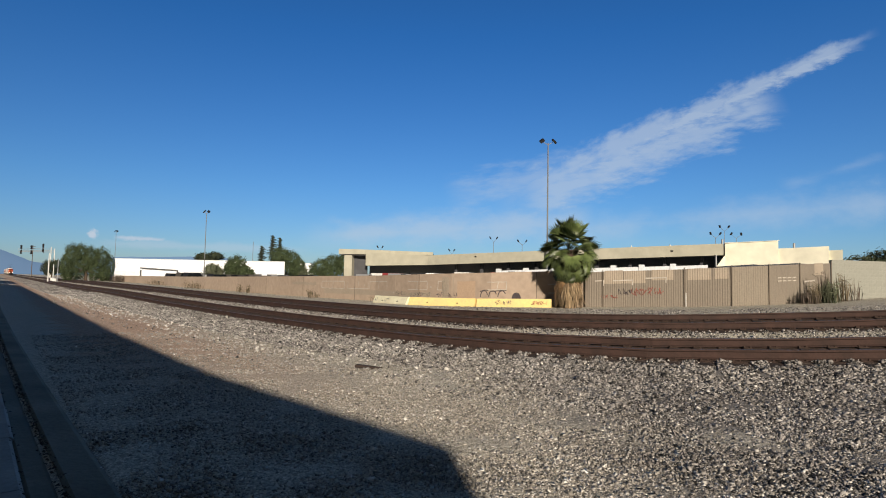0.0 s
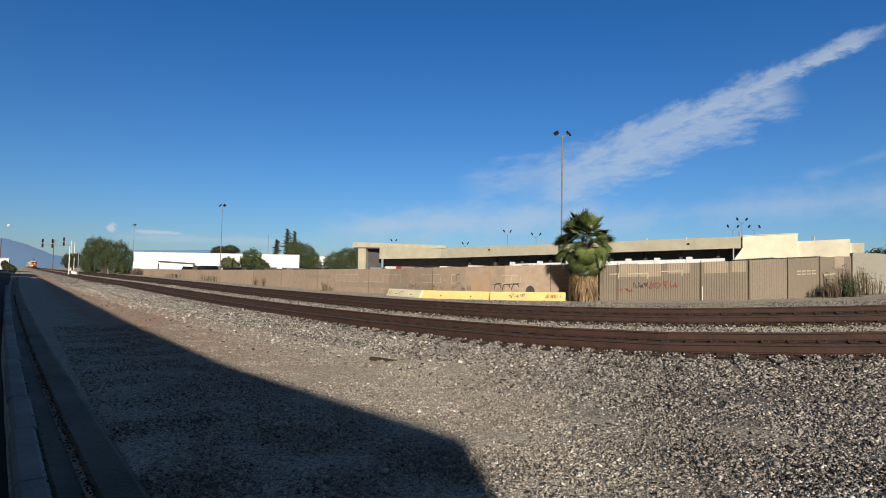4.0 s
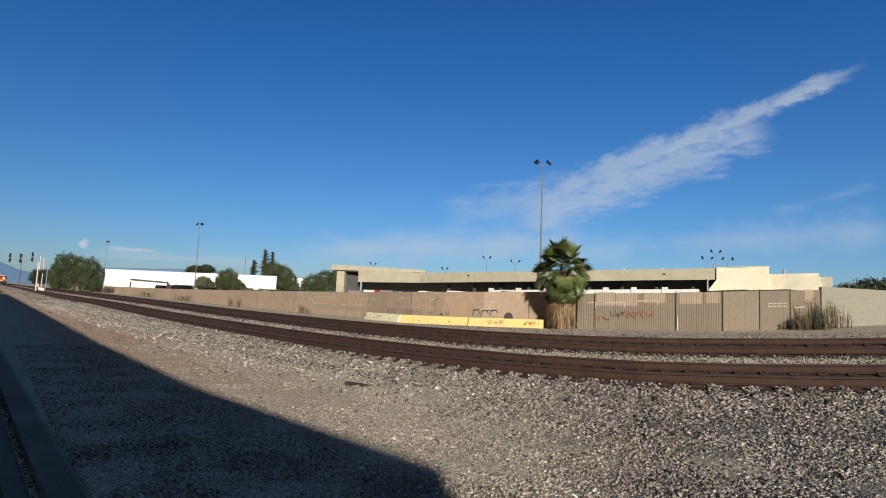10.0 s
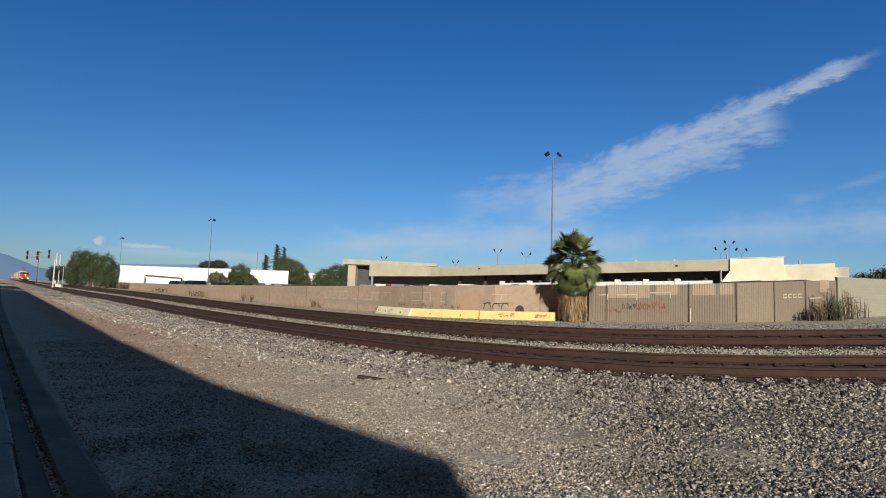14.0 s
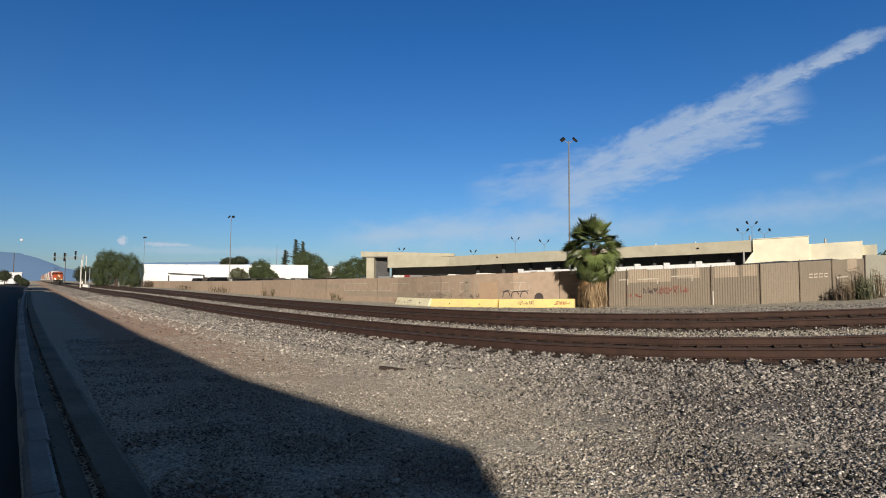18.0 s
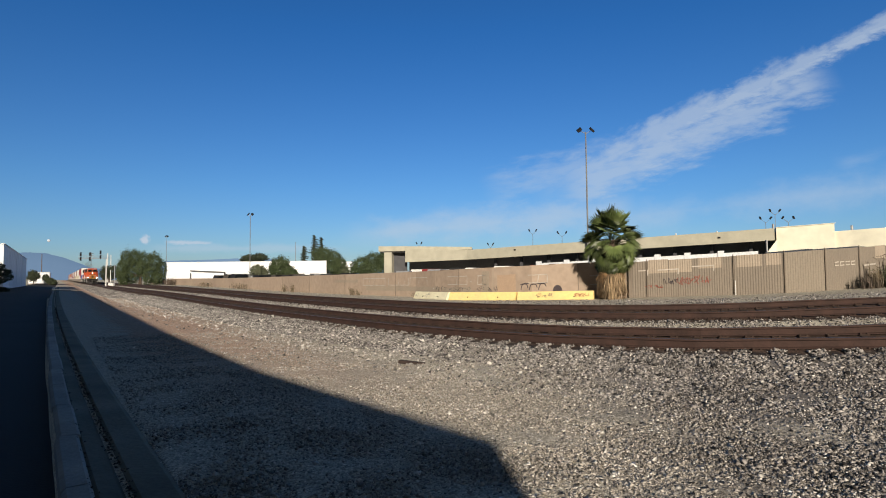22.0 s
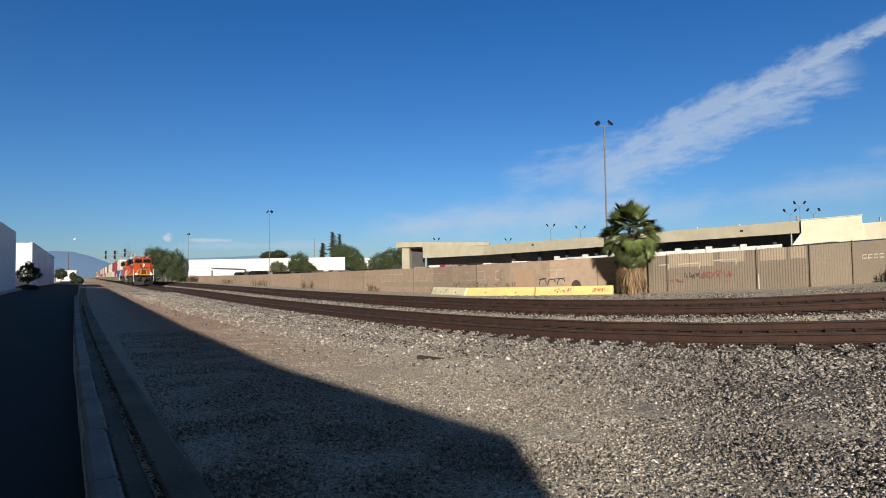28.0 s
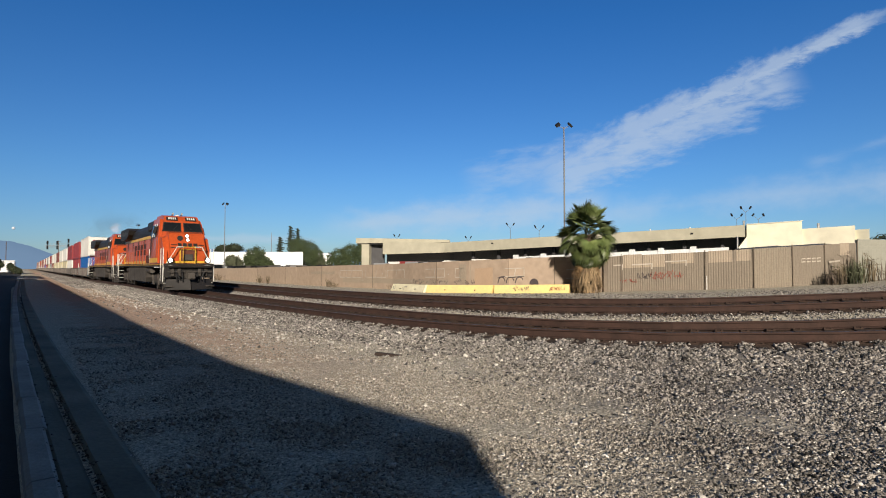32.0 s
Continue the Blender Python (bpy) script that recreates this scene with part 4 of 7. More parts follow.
def paint_marks():
    wall = bpy.data.objects["wall_north"]
    fence = bpy.data.objects["fence_metal"]
    for s0, s1, z0, z1, mat in ((122.6, 123.6, 0.2, 2.0, "patch"), (123.9, 125.3, 0.45, 1.75, "patch_tan"), (106.5, 118.0, 0.55, 0.95, "patch"), (100.0, 105.0, 1.25, 1.5, "patch"), (118.2, 121.6, 0.3, 0.9, "patch")):
        n = max(2, int((s1 - s0) / 0.4))
        wob = random.Random(int(s0))
        for k in range(n):
            a, b = s0 + (s1 - s0) * k / n, s0 + (s1 - s0) * (k + 1) / n
            top = z1 + wob.uniform(-0.06, 0.06)
            raw_mesh("paint_patch", [on_wall(a, z0), on_wall(b, z0), on_wall(b, top), on_wall(a, top)], [(0, 1, 2, 3)], mat, wall)
    for s0, s1, z0, z1 in ((106.0, 109.8, 1.0, 1.62), (110.3, 113.4, 1.04, 1.64), (113.6, 116.2, 1.04, 1.64), (119.05, 121.2, 1.1, 1.68), (122.2, 123.0, 1.1, 1.7), (126.2, 127.5, 1.15, 1.65)):
        rnd = random.Random(int(s0 * 3))
        for pts in ([(s0, z1), (s1, z1 + 0.02)], [(s0, z0), (s1, z0)], [(s0, z0), (s0 + 0.05, z1)], [(s1, z0), (s1, z1)], [((s0 + s1) / 2, z0), ((s0 + s1) / 2 + 0.1, z1)]):
            if rnd.random() < 0.85:
                a, b = pts
                pts = [(a[0] + (b[0] - a[0]) * k / 6, a[1] + (b[1] - a[1]) * k / 6 + rnd.uniform(-0.01, 0.01)) for k in range(7)]
                ribbon(pts, 0.055, "patch_pale", wall, "pale_mark", on_wall)
    for line in arches(125.65, 127.5, 0.6, 1.08, 3):
        ribbon(line, 0.06, "patch_dark", wall, "sprayed_mark", on_wall)
    for line in tag_strokes(122.1, 123.9, 0.55, 0.95, 4, 5):
        ribbon(line, 0.022, "patch_dark", wall, "sprayed_mark", on_wall)
    for line in tag_strokes(117.4, 118.9, 0.5, 0.95, 4, 15) + tag_strokes(119.2, 121.6, 0.55, 0.95, 5, 16):
        ribbon(line, 0.02, "patch_dark", wall, "sprayed_mark", on_wall)
    blob = [on_wall(128.15 + 0.3 * math.cos(a), 0.62 + max(-0.06, 0.36 * math.sin(a))) for a in np.linspace(0, 2 * math.pi, 20, endpoint=False)]
    raw_mesh("sprayed_mark", blob, [tuple(range(20))], "patch_dark", wall)
    end = float(WALL.s[-1])
    for z in (0.95, 1.5):
        ribbon([(end - 2.3, z), (end - 1.3, z + 0.01), (end - 0.3, z)], 0.07, "patch_pale", wall, "pale_mark", on_wall)
    for line in tag_strokes(end - 1.5, end - 0.2, 0.5, 0.85, 4, 21):
        ribbon(line, 0.05, "patch_red", wall, "sprayed_mark", on_wall)
    for s, z in ((107.1, 1.35), (112.8, 1.3), (109.8, 0.7), (117.1, 0.75), (121.5, 1.25), (103.2, 1.9)):
        raw_mesh("chip", [on_wall(s, z), on_wall(s + 0.14, z), on_wall(s + 0.12, z + 0.1), on_wall(s + 0.02, z + 0.09)], [(0, 1, 2, 3)], "patch_pale", wall)
    for s0, s1, z in ((0.38, 0.94, 1.68), (1.45, 2.61, 1.68), (3.29, 4.47, 1.79)):
        ribbon([(s0, z), ((s0 + s1) / 2, z + 0.01), (s1, z + 0.02)], 0.07, "patch_pale", fence, "pale_mark", on_fence)
        ribbon([(s1 - 0.05, z - 0.3), (s1 - 0.03, z)], 0.06, "patch_pale", fence, "pale_mark", on_fence)
    for q0, q1, z0, z1, n, mat, seed in ((0.75, 1.75, 0.62, 0.9, 4, "patch_red", 7), (1.75, 2.6, 0.84, 1.28, 3, "patch_dark", 8), (2.5, 4.3, 0.74, 1.25, 6, "patch_red", 9)):
        for line in tag_strokes(q0, q1, z0, z1, n, seed):
            ribbon(line, 0.024, mat, fence, "sprayed_mark", on_fence)
    for k in range(4):
        s = 10.68 + k * 0.39
        ribbon([(s + 0.28, 1.61), (s, 1.6), (s, 1.42), (s + 0.28, 1.43)], 0.06, "patch_pale", fence, "pale_mark", on_fence)
    ribbon([(12.85, 1.33), (13.9, 1.38)], 0.09, "patch_pale", fence, "pale_mark", on_fence)
    for s0, s1, z0, z1 in ((5.62, 6.78, 1.63, 2.3), (7.05, 7.7, 1.66, 2.3), (2.14, 3.24, 1.5, 2.25), (3.69, 4.8, 1.66, 2.27), (13.95, 14.8, 1.69, 2.4), (1.0, 2.0, 1.5, 2.3)):
        fence_patch(s0, s1, z0, z1, "patch", fence)
    stake = thing("marker_stake", "thin white marker stake before the fence", "stake", pose(*on_fence(5.45, -0.05)))
    part("stake", tube(bmesh.new(), (0, -0.12, 0), (0, -0.12, 0.95), 0.03, 0.025, 6), "rail_white", stake)
    part("stake_base", tube(bmesh.new(), (0, -0.12, -0.05), (0, -0.12, 0.06), 0.05, 0.04, 6), "galv", stake)


paint_marks()


# ---- buildings ----
def block_on(bm, foot, z0, z1):
    """A solid over a footprint; the heights may differ from corner to corner."""
    n = len(foot)
    z0 = [z0] * n if isinstance(z0, (int, float)) else z0
    z1 = [z1] * n if isinstance(z1, (int, float)) else z1
    a = [bm.verts.new((p[0], p[1], z)) for p, z in zip(foot, z0)]
    b = [bm.verts.new((p[0], p[1], z)) for p, z in zip(foot, z1)]
    for i in range(n):
        bm.faces.new((a[i], a[(i + 1) % n], b[(i + 1) % n], b[i]))
    bm.faces.new(a[::-1])
    bm.faces.new(b)
    bmesh.ops.recalc_face_normals(bm, faces=bm.faces[:])
    return bm


build_wall_end()


def build_depot():
    depot = thing("depot_building", "low beige depot with a deep stucco fascia and dark open bays", "building")
    l0, l1, mid, r1 = (-12.1, 79.1), (-8.2, 79.6), (0.9, 78.0), (33.9, 59.0)
    part("fascia", block_on(bmesh.new(), [l1, mid, r1, (r1[0] + 0.6, r1[1] + 1.0), (mid[0] + 0.6, mid[1] + 1.0), (l1[0] + 0.6, l1[1] + 1.0)], [3.35, 3.60, 4.87, 4.87, 3.60, 3.35], [5.33, 5.0, 6.17, 6.17, 5.0, 5.33]), "stucco", depot)
    part("canopy_slab", block_on(bmesh.new(), [l0, l1, (1.7, 79.0), (2.1, 90), (-9, 94)], [4.95, 5.02, 5.12, 5.0, 4.9], [5.72, 5.72, 5.5, 5.5, 5.7]), "stucco", depot, "overhanging stucco roof slab")
    part("pillar", block_on(bmesh.new(), [(-11.3, 79.4), (-10.2, 79.5), (-10.0, 80.6), (-11.1, 80.5)], -1.0, 4.9), "stucco", depot)
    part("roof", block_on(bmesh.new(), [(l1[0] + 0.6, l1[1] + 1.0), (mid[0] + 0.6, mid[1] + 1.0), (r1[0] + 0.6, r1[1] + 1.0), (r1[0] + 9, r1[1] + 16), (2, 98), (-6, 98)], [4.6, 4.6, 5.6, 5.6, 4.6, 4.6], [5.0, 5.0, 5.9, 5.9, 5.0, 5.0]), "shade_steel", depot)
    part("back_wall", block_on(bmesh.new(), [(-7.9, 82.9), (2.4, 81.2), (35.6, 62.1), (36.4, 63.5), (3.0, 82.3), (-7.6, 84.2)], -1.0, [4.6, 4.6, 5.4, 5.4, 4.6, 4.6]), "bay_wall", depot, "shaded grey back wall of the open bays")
    for k in range(9):
        w = 0.1 + k * 0.105
        x, y = mid[0] + (r1[0] - mid[0]) * w, mid[1] + (r1[1] - mid[1]) * w
        part("bay_column", box(bmesh.new(), -0.2, 0.2, 1.6, 2.0, -0.9, 4.6 + w, 0.02, pose(x, y, 0, 0, 0, -30)), "shade_steel", depot)
    # pale panels before the fascia stand for dock doors sunlit below the canopy's shadow
    dock = thing("dock_wall", "pale panels for the sunlit part of the dock doors, with short square posts", "wall")
    stops = (0.30, 0.40, 0.50, 0.545, 0.615, 0.69, 0.775, 0.865, 0.965)
    place = lambda w, d: (mid[0] + (r1[0] - mid[0]) * w - 0.5 * d, mid[1] + (r1[1] - mid[1]) * w - 0.87 * d)
    for w0, w1 in zip(stops[:-1], stops[1:]):
        z0, z1 = 2.46 + 1.3 * w0, 2.46 + 1.3 * w1
        part("dock_panel", block_on(bmesh.new(), [place(w0 + 0.006, 1.0), place(w1 - 0.006, 1.0), place(w1 - 0.006, 0.7), place(w0 + 0.006, 0.7)], -0.8, [z0, z1, z1, z0]), "grey_wall", dock)
        part("dock_post", block_on(bmesh.new(), [place(w0 - 0.008, 1.1), place(w0 + 0.008, 1.1), place(w0 + 0.008, 0.6), place(w0 - 0.008, 0.6)], -0.8, z0 + 0.26), "grey_wall", dock)
    for u0, v0, u1, v1, z0, z1 in ((28.3, 49.8, 31.6, 48.6, 3.15, 3.42), (31.7, 48.5, 35.9, 48.6, 3.35, 3.62)):
        shed = thing("lean_to_roof", "low dark lean-to roof behind the fence", "shed roof", pose(u0, v0, 0))
        part("roof_sheet", block_on(bmesh.new(), [(0, 0), (u1 - u0, v1 - v0), (u1 - u0 + 0.6, v1 - v0 + 2.2), (0.6, 2.2)], [z0 - 0.1, z1 - 0.1, z1 + 0.05, z0 + 0.05], [z0, z1, z1 + 0.15, z0 + 0.15]), "shade_steel", shed)
        for x, y in ((0.3, 0.3), (u1 - u0 - 0.3, v1 - v0 + 0.4)):
            part("roof_post", box(bmesh.new(), -0.06, 0.06, -0.06, 0.06, 0.3, z0 - 0.05, 0, pose(x, y, 0)), "galv", shed)
    # recess wall and soffit: shade under the slab put into their dark colour
    part("entrance_wall", block_on(bmesh.new(), [(-10.15, 80.6), (-8.1, 81.2), (-8.1, 81.8), (-10.15, 81.2)], -1.0, 4.9), "shade_steel", depot, "wall coloured dark for the shaded recess behind the entrance pillar")
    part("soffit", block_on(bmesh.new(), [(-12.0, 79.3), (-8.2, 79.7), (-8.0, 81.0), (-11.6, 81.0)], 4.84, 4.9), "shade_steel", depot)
    part("downpipe", box(bmesh.new(), -0.07, 0.07, -0.2, 0, -0.5, 4.9, 0.01, pose(33.2, 59.4, 0)), "galv", depot)
    for k in range(3):
        w = 0.2 + k * 0.33
        x, y = mid[0] + (r1[0] - mid[0]) * w, mid[1] + (r1[1] - mid[1]) * w
        part("fascia_vent", box(bmesh.new(), -0.14, 0.14, -0.06, 0.02, -0.09, 0.09, 0.01, pose(x, y, 4.6 + w * 0.9, 0, 0, -30)), "dark", depot)
    for w in (0.738, 0.853):
        x, y = mid[0] + (r1[0] - mid[0]) * w + 0.4, mid[1] + (r1[1] - mid[1]) * w + 0.7
        part("roof_vent", tube(bmesh.new(), (x, y, 5.5), (x, y, 6.12 + 0.5 * (w - 0.74)), 0.09, 0.08, 8), "c_white", depot, "white vent pipe on the roof edge")
    hall = thing("cream_building", "plain cream stucco hall with a stepped flat roof", "building")
    part("main_block", block_on(bmesh.new(), [(34.45, 59.6), (38.9, 57.0), (44, 66), (39, 69)], -0.3, [6.26, 6.45, 6.45, 6.26]), "cream", hall)
    part("front_face", block_on(bmesh.new(), [(33.3, 59.2), (34.42, 59.55), (34.9, 60.4), (33.6, 60.2)], -0.3, [3.7, 4.9, 4.9, 3.7]), "cream", hall)
    part("low_wing", block_on(bmesh.new(), [(39.0, 57.3), (42.5, 54.3), (48, 62), (44, 65.8)], -0.3, [5.62, 5.78, 5.78, 5.62]), "cream", hall)
    part("end_wing", block_on(bmesh.new(), [(42.7, 54.6), (43.4, 53.6), (49, 61), (48.1, 62)], -0.3, [5.35, 5.38, 5.38, 5.35]), "cream", hall)
    part("parapet_cap", block_on(bmesh.new(), [(34.4, 59.5), (38.95, 56.9), (39.1, 57.2), (34.6, 59.8)], [6.26, 6.45, 6.45, 6.26], [6.32, 6.51, 6.51, 6.32]), "cream", hall)
    for x, y, z in ((34.6, 60.4, 6.26), (40.6, 56.9, 5.7)):
        part("roof_vent", tube(bmesh.new(), (x, y, z - 0.1), (x, y, z + 0.5), 0.12), "galv", hall)


build_depot()


def build_warehouses():
    w = thing("white_warehouse", "long low white warehouse with a loading shed", "warehouse")
    part("hall", block_on(bmesh.new(), [(-72.8, 131.0), (-36.5, 145.4), (-42, 160), (-80, 146)], -1.5, [4.95, 5.4, 5.4, 4.95]), "white_wall", w)
    part("base_course", block_on(bmesh.new(), [(-72.85, 130.9), (-36.45, 145.3), (-36.5, 145.4), (-72.8, 131.0)], -1.5, [2.1, 2.5, 2.5, 2.1]), "grey_wall", w)
    part("loading_shed", block_on(bmesh.new(), [(-66.4, 131.2), (-59.6, 134.0), (-61, 136.6), (-67.6, 134.0)], -1.5, [2.75, 2.4, 2.4, 2.75]), "white_wall", w)
    part("shed_roof", block_on(bmesh.new(), [(-66.8, 130.7), (-59.2, 133.7), (-61, 136.8), (-67.9, 134.0)], [2.75, 2.4, 2.4, 2.75], [3.05, 2.62, 2.62, 3.05]), "shade_steel", w)
    part("roof_edge", block_on(bmesh.new(), [(-72.9, 130.9), (-36.4, 145.3), (-36.6, 145.6), (-73, 131.2)], [4.95, 5.4, 5.4, 4.95], [5.08, 5.52, 5.52, 5.08]), "grey_wall", w)
    for x, y in ((-66.62, 130.78), (-59.38, 133.66)):
        part("shed_post", box(bmesh.new(), -0.16, 0.16, -0.1, 0.1, -1.4, 2.42, 0, pose(x, y, 0, 0, 0, 21)), "shade_steel", w)
    for k in range(6):
        f = 0.42 + 0.1 * k
        x, y = -72.85 + 36.4 * f, 130.8 + 14.4 * f
        part("dock_door", box(bmesh.new(), -1.3, 1.3, -0.06, 0.06, -1.4, 2.0, 0.02, pose(x, y, 0, 0, 0, 21)), "shade_steel", w)
    s = thing("white_shed", "small white shed between the trees", "shed")
    part("wall_block", block_on(bmesh.new(), [(-43.5, 195), (-39.8, 195.9), (-40, 205), (-44, 204)], -1.5, 6.3), "white_wall", s)
    part("shed_roof", block_on(bmesh.new(), [(-43.7, 194.8), (-39.6, 195.7), (-39.9, 205.2), (-44.2, 204.2)], 6.3, 6.5), "grey_wall", s)


build_warehouses()


def on_street(a, b):
    q = street(a, b)
    return (q[0], q[1])


def build_street_side():
    """The row of tilt-up warehouses on the other side of the road; the first stands beside the camera and throws the long shade."""
    first = thing("roadside_warehouse", "tall pale warehouse whose shaded wall lines the road", "warehouse")
    front = [on_street(-12.76, -6.29), on_street(-7.0, -6.98), on_street(1.2, -7.24), on_street(81.3, -7.1)]
    rear = [on_street(81.3, -33), on_street(-30, -36), (front[0][0] + 2.2, front[0][1] - 24)]
    top = [7.3, 7.3, 7.3, 6.75, 6.75, 7.3, 7.3]
    part("wall_block", block_on(bmesh.new(), front + rear, -0.6, top), "grey_wall", first)
    back = [(x - 0.25, y - 0.3) for x, y in front[::-1]]
    part("parapet_cap", block_on(bmesh.new(), front + back, [7.3, 7.3, 7.3, 6.75, 6.75, 7.3, 7.3, 7.3], [7.36, 7.36, 7.36, 6.81, 6.81, 7.36, 7.36, 7.36]), "grey_wall", first)
    for k in range(6):
        q = on_street(14 + 11 * k, -7.2)
        part("wall_joint", box(bmesh.new(), -0.02, 0.02, -0.03, 0.03, 0.1, 6.7, 0, pose(q[0], q[1], 0, 0, 0, 37)), "galv", first)
    second = thing("second_warehouse", "white warehouse with a sunlit end wall", "warehouse")
    part("wall_block", block_on(bmesh.new(), [on_street(93, -6.35), on_street(130, -5.45), on_street(130, -40), on_street(93, -40)], 0, [6.1, 5.1, 5.1, 6.1]), "white_wall", second)
    part("parapet_cap", block_on(bmesh.new(), [on_street(92.9, -6.25), on_street(130, -5.35), on_street(130, -5.75), on_street(92.9, -6.65)], [6.1, 5.1, 5.1, 6.1], [6.2, 5.2, 5.2, 6.2]), "grey_wall", second)
    for k in range(3):
        part("wall_joint", box(bmesh.new(), -0.03, 0.03, -0.04, 0.04, 0.1, 5.2, 0, pose(*on_street(101 + 10 * k, -6.15 + 0.24 * k), 0.3, 0, 0, 37)), "grey_wall", second)
    third = thing("far_white_building", "small white building at the end of the road", "building")
    part("wall_block", block_on(bmesh.new(), [on_street(184, -7.2), on_street(184, -2.6), on_street(205, -2.6), on_street(205, -7.2)], 0, 2.9), "white_wall", third)
    part("roof_edge", block_on(bmesh.new(), [on_street(183.8, -7.3), on_street(183.8, -2.5), on_street(184.3, -2.5), on_street(184.3, -7.3)], 2.9, 3.1), "grey_wall", third)


build_street_side()


# ---- plants ----
def leaf_cloud(name, lumps, count, size, mat, parent, seed, flat=0.55):
    """A crown of many small leaf clumps on and in a few uneven lumps, with gaps between them."""
    count, size = int(count * 3.6), size * 0.5
    rnd = np.random.default_rng(seed)
    vol = np.array([l[3] * l[4] * l[5] for l in lumps]) ** (2 / 3)
    pick = rnd.choice(len(lumps), count, p=vol / vol.sum())
    L = np.array(lumps, float)[pick]
    d = rnd.normal(size=(count, 3))
    d /= np.linalg.norm(d, axis=1)[:, None]
    wav = np.array([noise.noise((x * 2.2 + seed, y * 2.2, z * 2.2)) for x, y, z in d])
    rad = (rnd.uniform(0.45, 1.0, count) ** 0.5) * (1 + 0.34 * wav) * (1 + 0.13 * np.abs(rnd.normal(size=count)) * (wav > -0.1))
    c = L[:, :3] + d * L[:, 3:6] * rad[:, None]
    nrm = d + rnd.normal(size=(count, 3)) * 0.6
    nrm /= np.linalg.norm(nrm, axis=1)[:, None]
    t = np.cross(nrm, rnd.normal(size=(count, 3)))
    t /= np.linalg.norm(t, axis=1)[:, None]
    b = np.cross(nrm, t)
    s = size * rnd.uniform(0.5, 1.3, count)[:, None]
    v = np.stack([c - t * s, c - b * s * flat + nrm * s * 0.15, c + t * s, c + b * s * flat + nrm * s * 0.15], 1).reshape(-1, 3)
    f = np.arange(count * 4).reshape(-1, 4)
    return raw_mesh(name, v, f, mat, parent)


def tree(base, height, lumps, label, leaf="leaf", count=2600, size=0.34, seed=1, trunk=0.22, name="tree"):
    """Trunk with limbs into each lump of the crown, and the crown itself; lumps are (x, y, z, rx, ry, rz) from the base."""
    z = gz1(*base)
    ob = thing(name, label, "tree", pose(base[0], base[1], z))
    bm = bmesh.new()
    fork = Vector((0, 0, height * 0.3))
    tube(bm, (0, 0, -0.2), fork, trunk, trunk * 0.7)
    for l in lumps:
        tube(bm, fork - Vector((0, 0, 0.1)), Vector(l[:3]), trunk * 0.55, trunk * 0.14, 6)
    part("trunk", bm, "trunk", ob)
    leaf_cloud("crown", lumps, count, size, leaf, ob, seed)
    return ob


def conifer(base, height, width, label, seed, bare=0.15):
    """A narrow tree: whorls of upswept boughs along a straight stem, shorter towards the top, with gaps."""
    z = gz1(*base)
    ob = thing("conifer", label, "tree", pose(base[0], base[1], z))
    rnd = random.Random(seed)
    bm = tube(bmesh.new(), (0, 0, -0.2), (0, 0, height), 0.25, 0.04)
    lumps = []
    n = 34
    for k in range(n):
        f = k / n
        h = height * (bare + (1 - bare) * f)
        w = width * (1 - 0.72 * f) * rnd.uniform(0.45, 1.15)
        a = k * 2.39996 + rnd.uniform(-0.5, 0.5)
        x, y = math.cos(a) * w, math.sin(a) * w
        tube(bm, (0, 0, h - 0.2), (x, y, h + 0.15), 0.05, 0.02, 4)
        lumps.append((x * 0.55, y * 0.55, h, 0.2 + w * 0.5, 0.2 + w * 0.5, height * 0.011))
        lumps.append((x * 0.2, y * 0.2, h + 0.1, 0.25, 0.25, height * 0.014))
    part("trunk", bm, "trunk", ob)
    leaf_cloud("crown", lumps, 2200, 0.26, "leaf_dark", ob, seed, 0.4)
    return ob


tree((-78.0, 128.6), 7.6, [(-2.6, -1.3, 5.6, 1.6, 1.5, 2.7), (-1.3, -0.4, 6.5, 1.5, 1.5, 1.9), (0.6, 0.3, 5.6, 1.6, 1.6, 2.3), (2.6, 1.3, 5.2, 1.6, 1.6, 2.6), (-3.4, -1.8, 3.4, 1.2, 1.4, 2.6), (0, 0, 4.0, 1.6, 1.2, 2.0), (4.0, 2.1, 3.5, 1.2, 1.4, 2.6), (-1.9, -0.9, 2.3, 1.9, 1.5, 2.4), (1.6, 0.9, 2.3, 2.0, 1.5, 2.4), (3.2, 1.6, 1.6, 1.4, 1.2, 1.7), (-3.2, -1.6, 1.7, 1.3, 1.2, 1.8)],
     "broad dark green tree with drooping branches beside the wall", count=11000, size=0.25, seed=3, trunk=0.4)
tree((-38.4, 113.5), 5.6, [(0, 0, 4.2, 2.1, 1.9, 2.0), (-1.2, 0.3, 3.4, 1.5, 1.4, 1.5), (1.6, -0.3, 3.1, 1.5, 1.4, 1.3)], "round green tree before the white warehouse", count=3200, size=0.28, seed=5)
tree((-42.8, 112.2), 4.2, [(0, 0, 3.2, 1.5, 1.3, 1.3), (0.9, 0.2, 2.7, 1.1, 1.0, 1.0)], "small grey-green tree before the white warehouse", "leaf_grey", 1800, 0.26, 7)
tree((-35.8, 114.8), 3.4, [(0, 0, 2.7, 0.8, 0.8, 0.9)], "small dark green tree behind the wall", count=700, size=0.26, seed=8, trunk=0.12)
tree((-65, 168), 9.0, [(-2.2, 0, 8.0, 2.2, 2, 1.2), (1.4, 0, 8.3, 2.6, 2, 1.3)], "far flat-topped tree behind the warehouse", "leaf_dark", 1600, 0.4, 9, 0.3)
conifer((-47.8, 162.8), 11.8, 2.0, "slender dark conifer behind the warehouse", 11, 0.4)
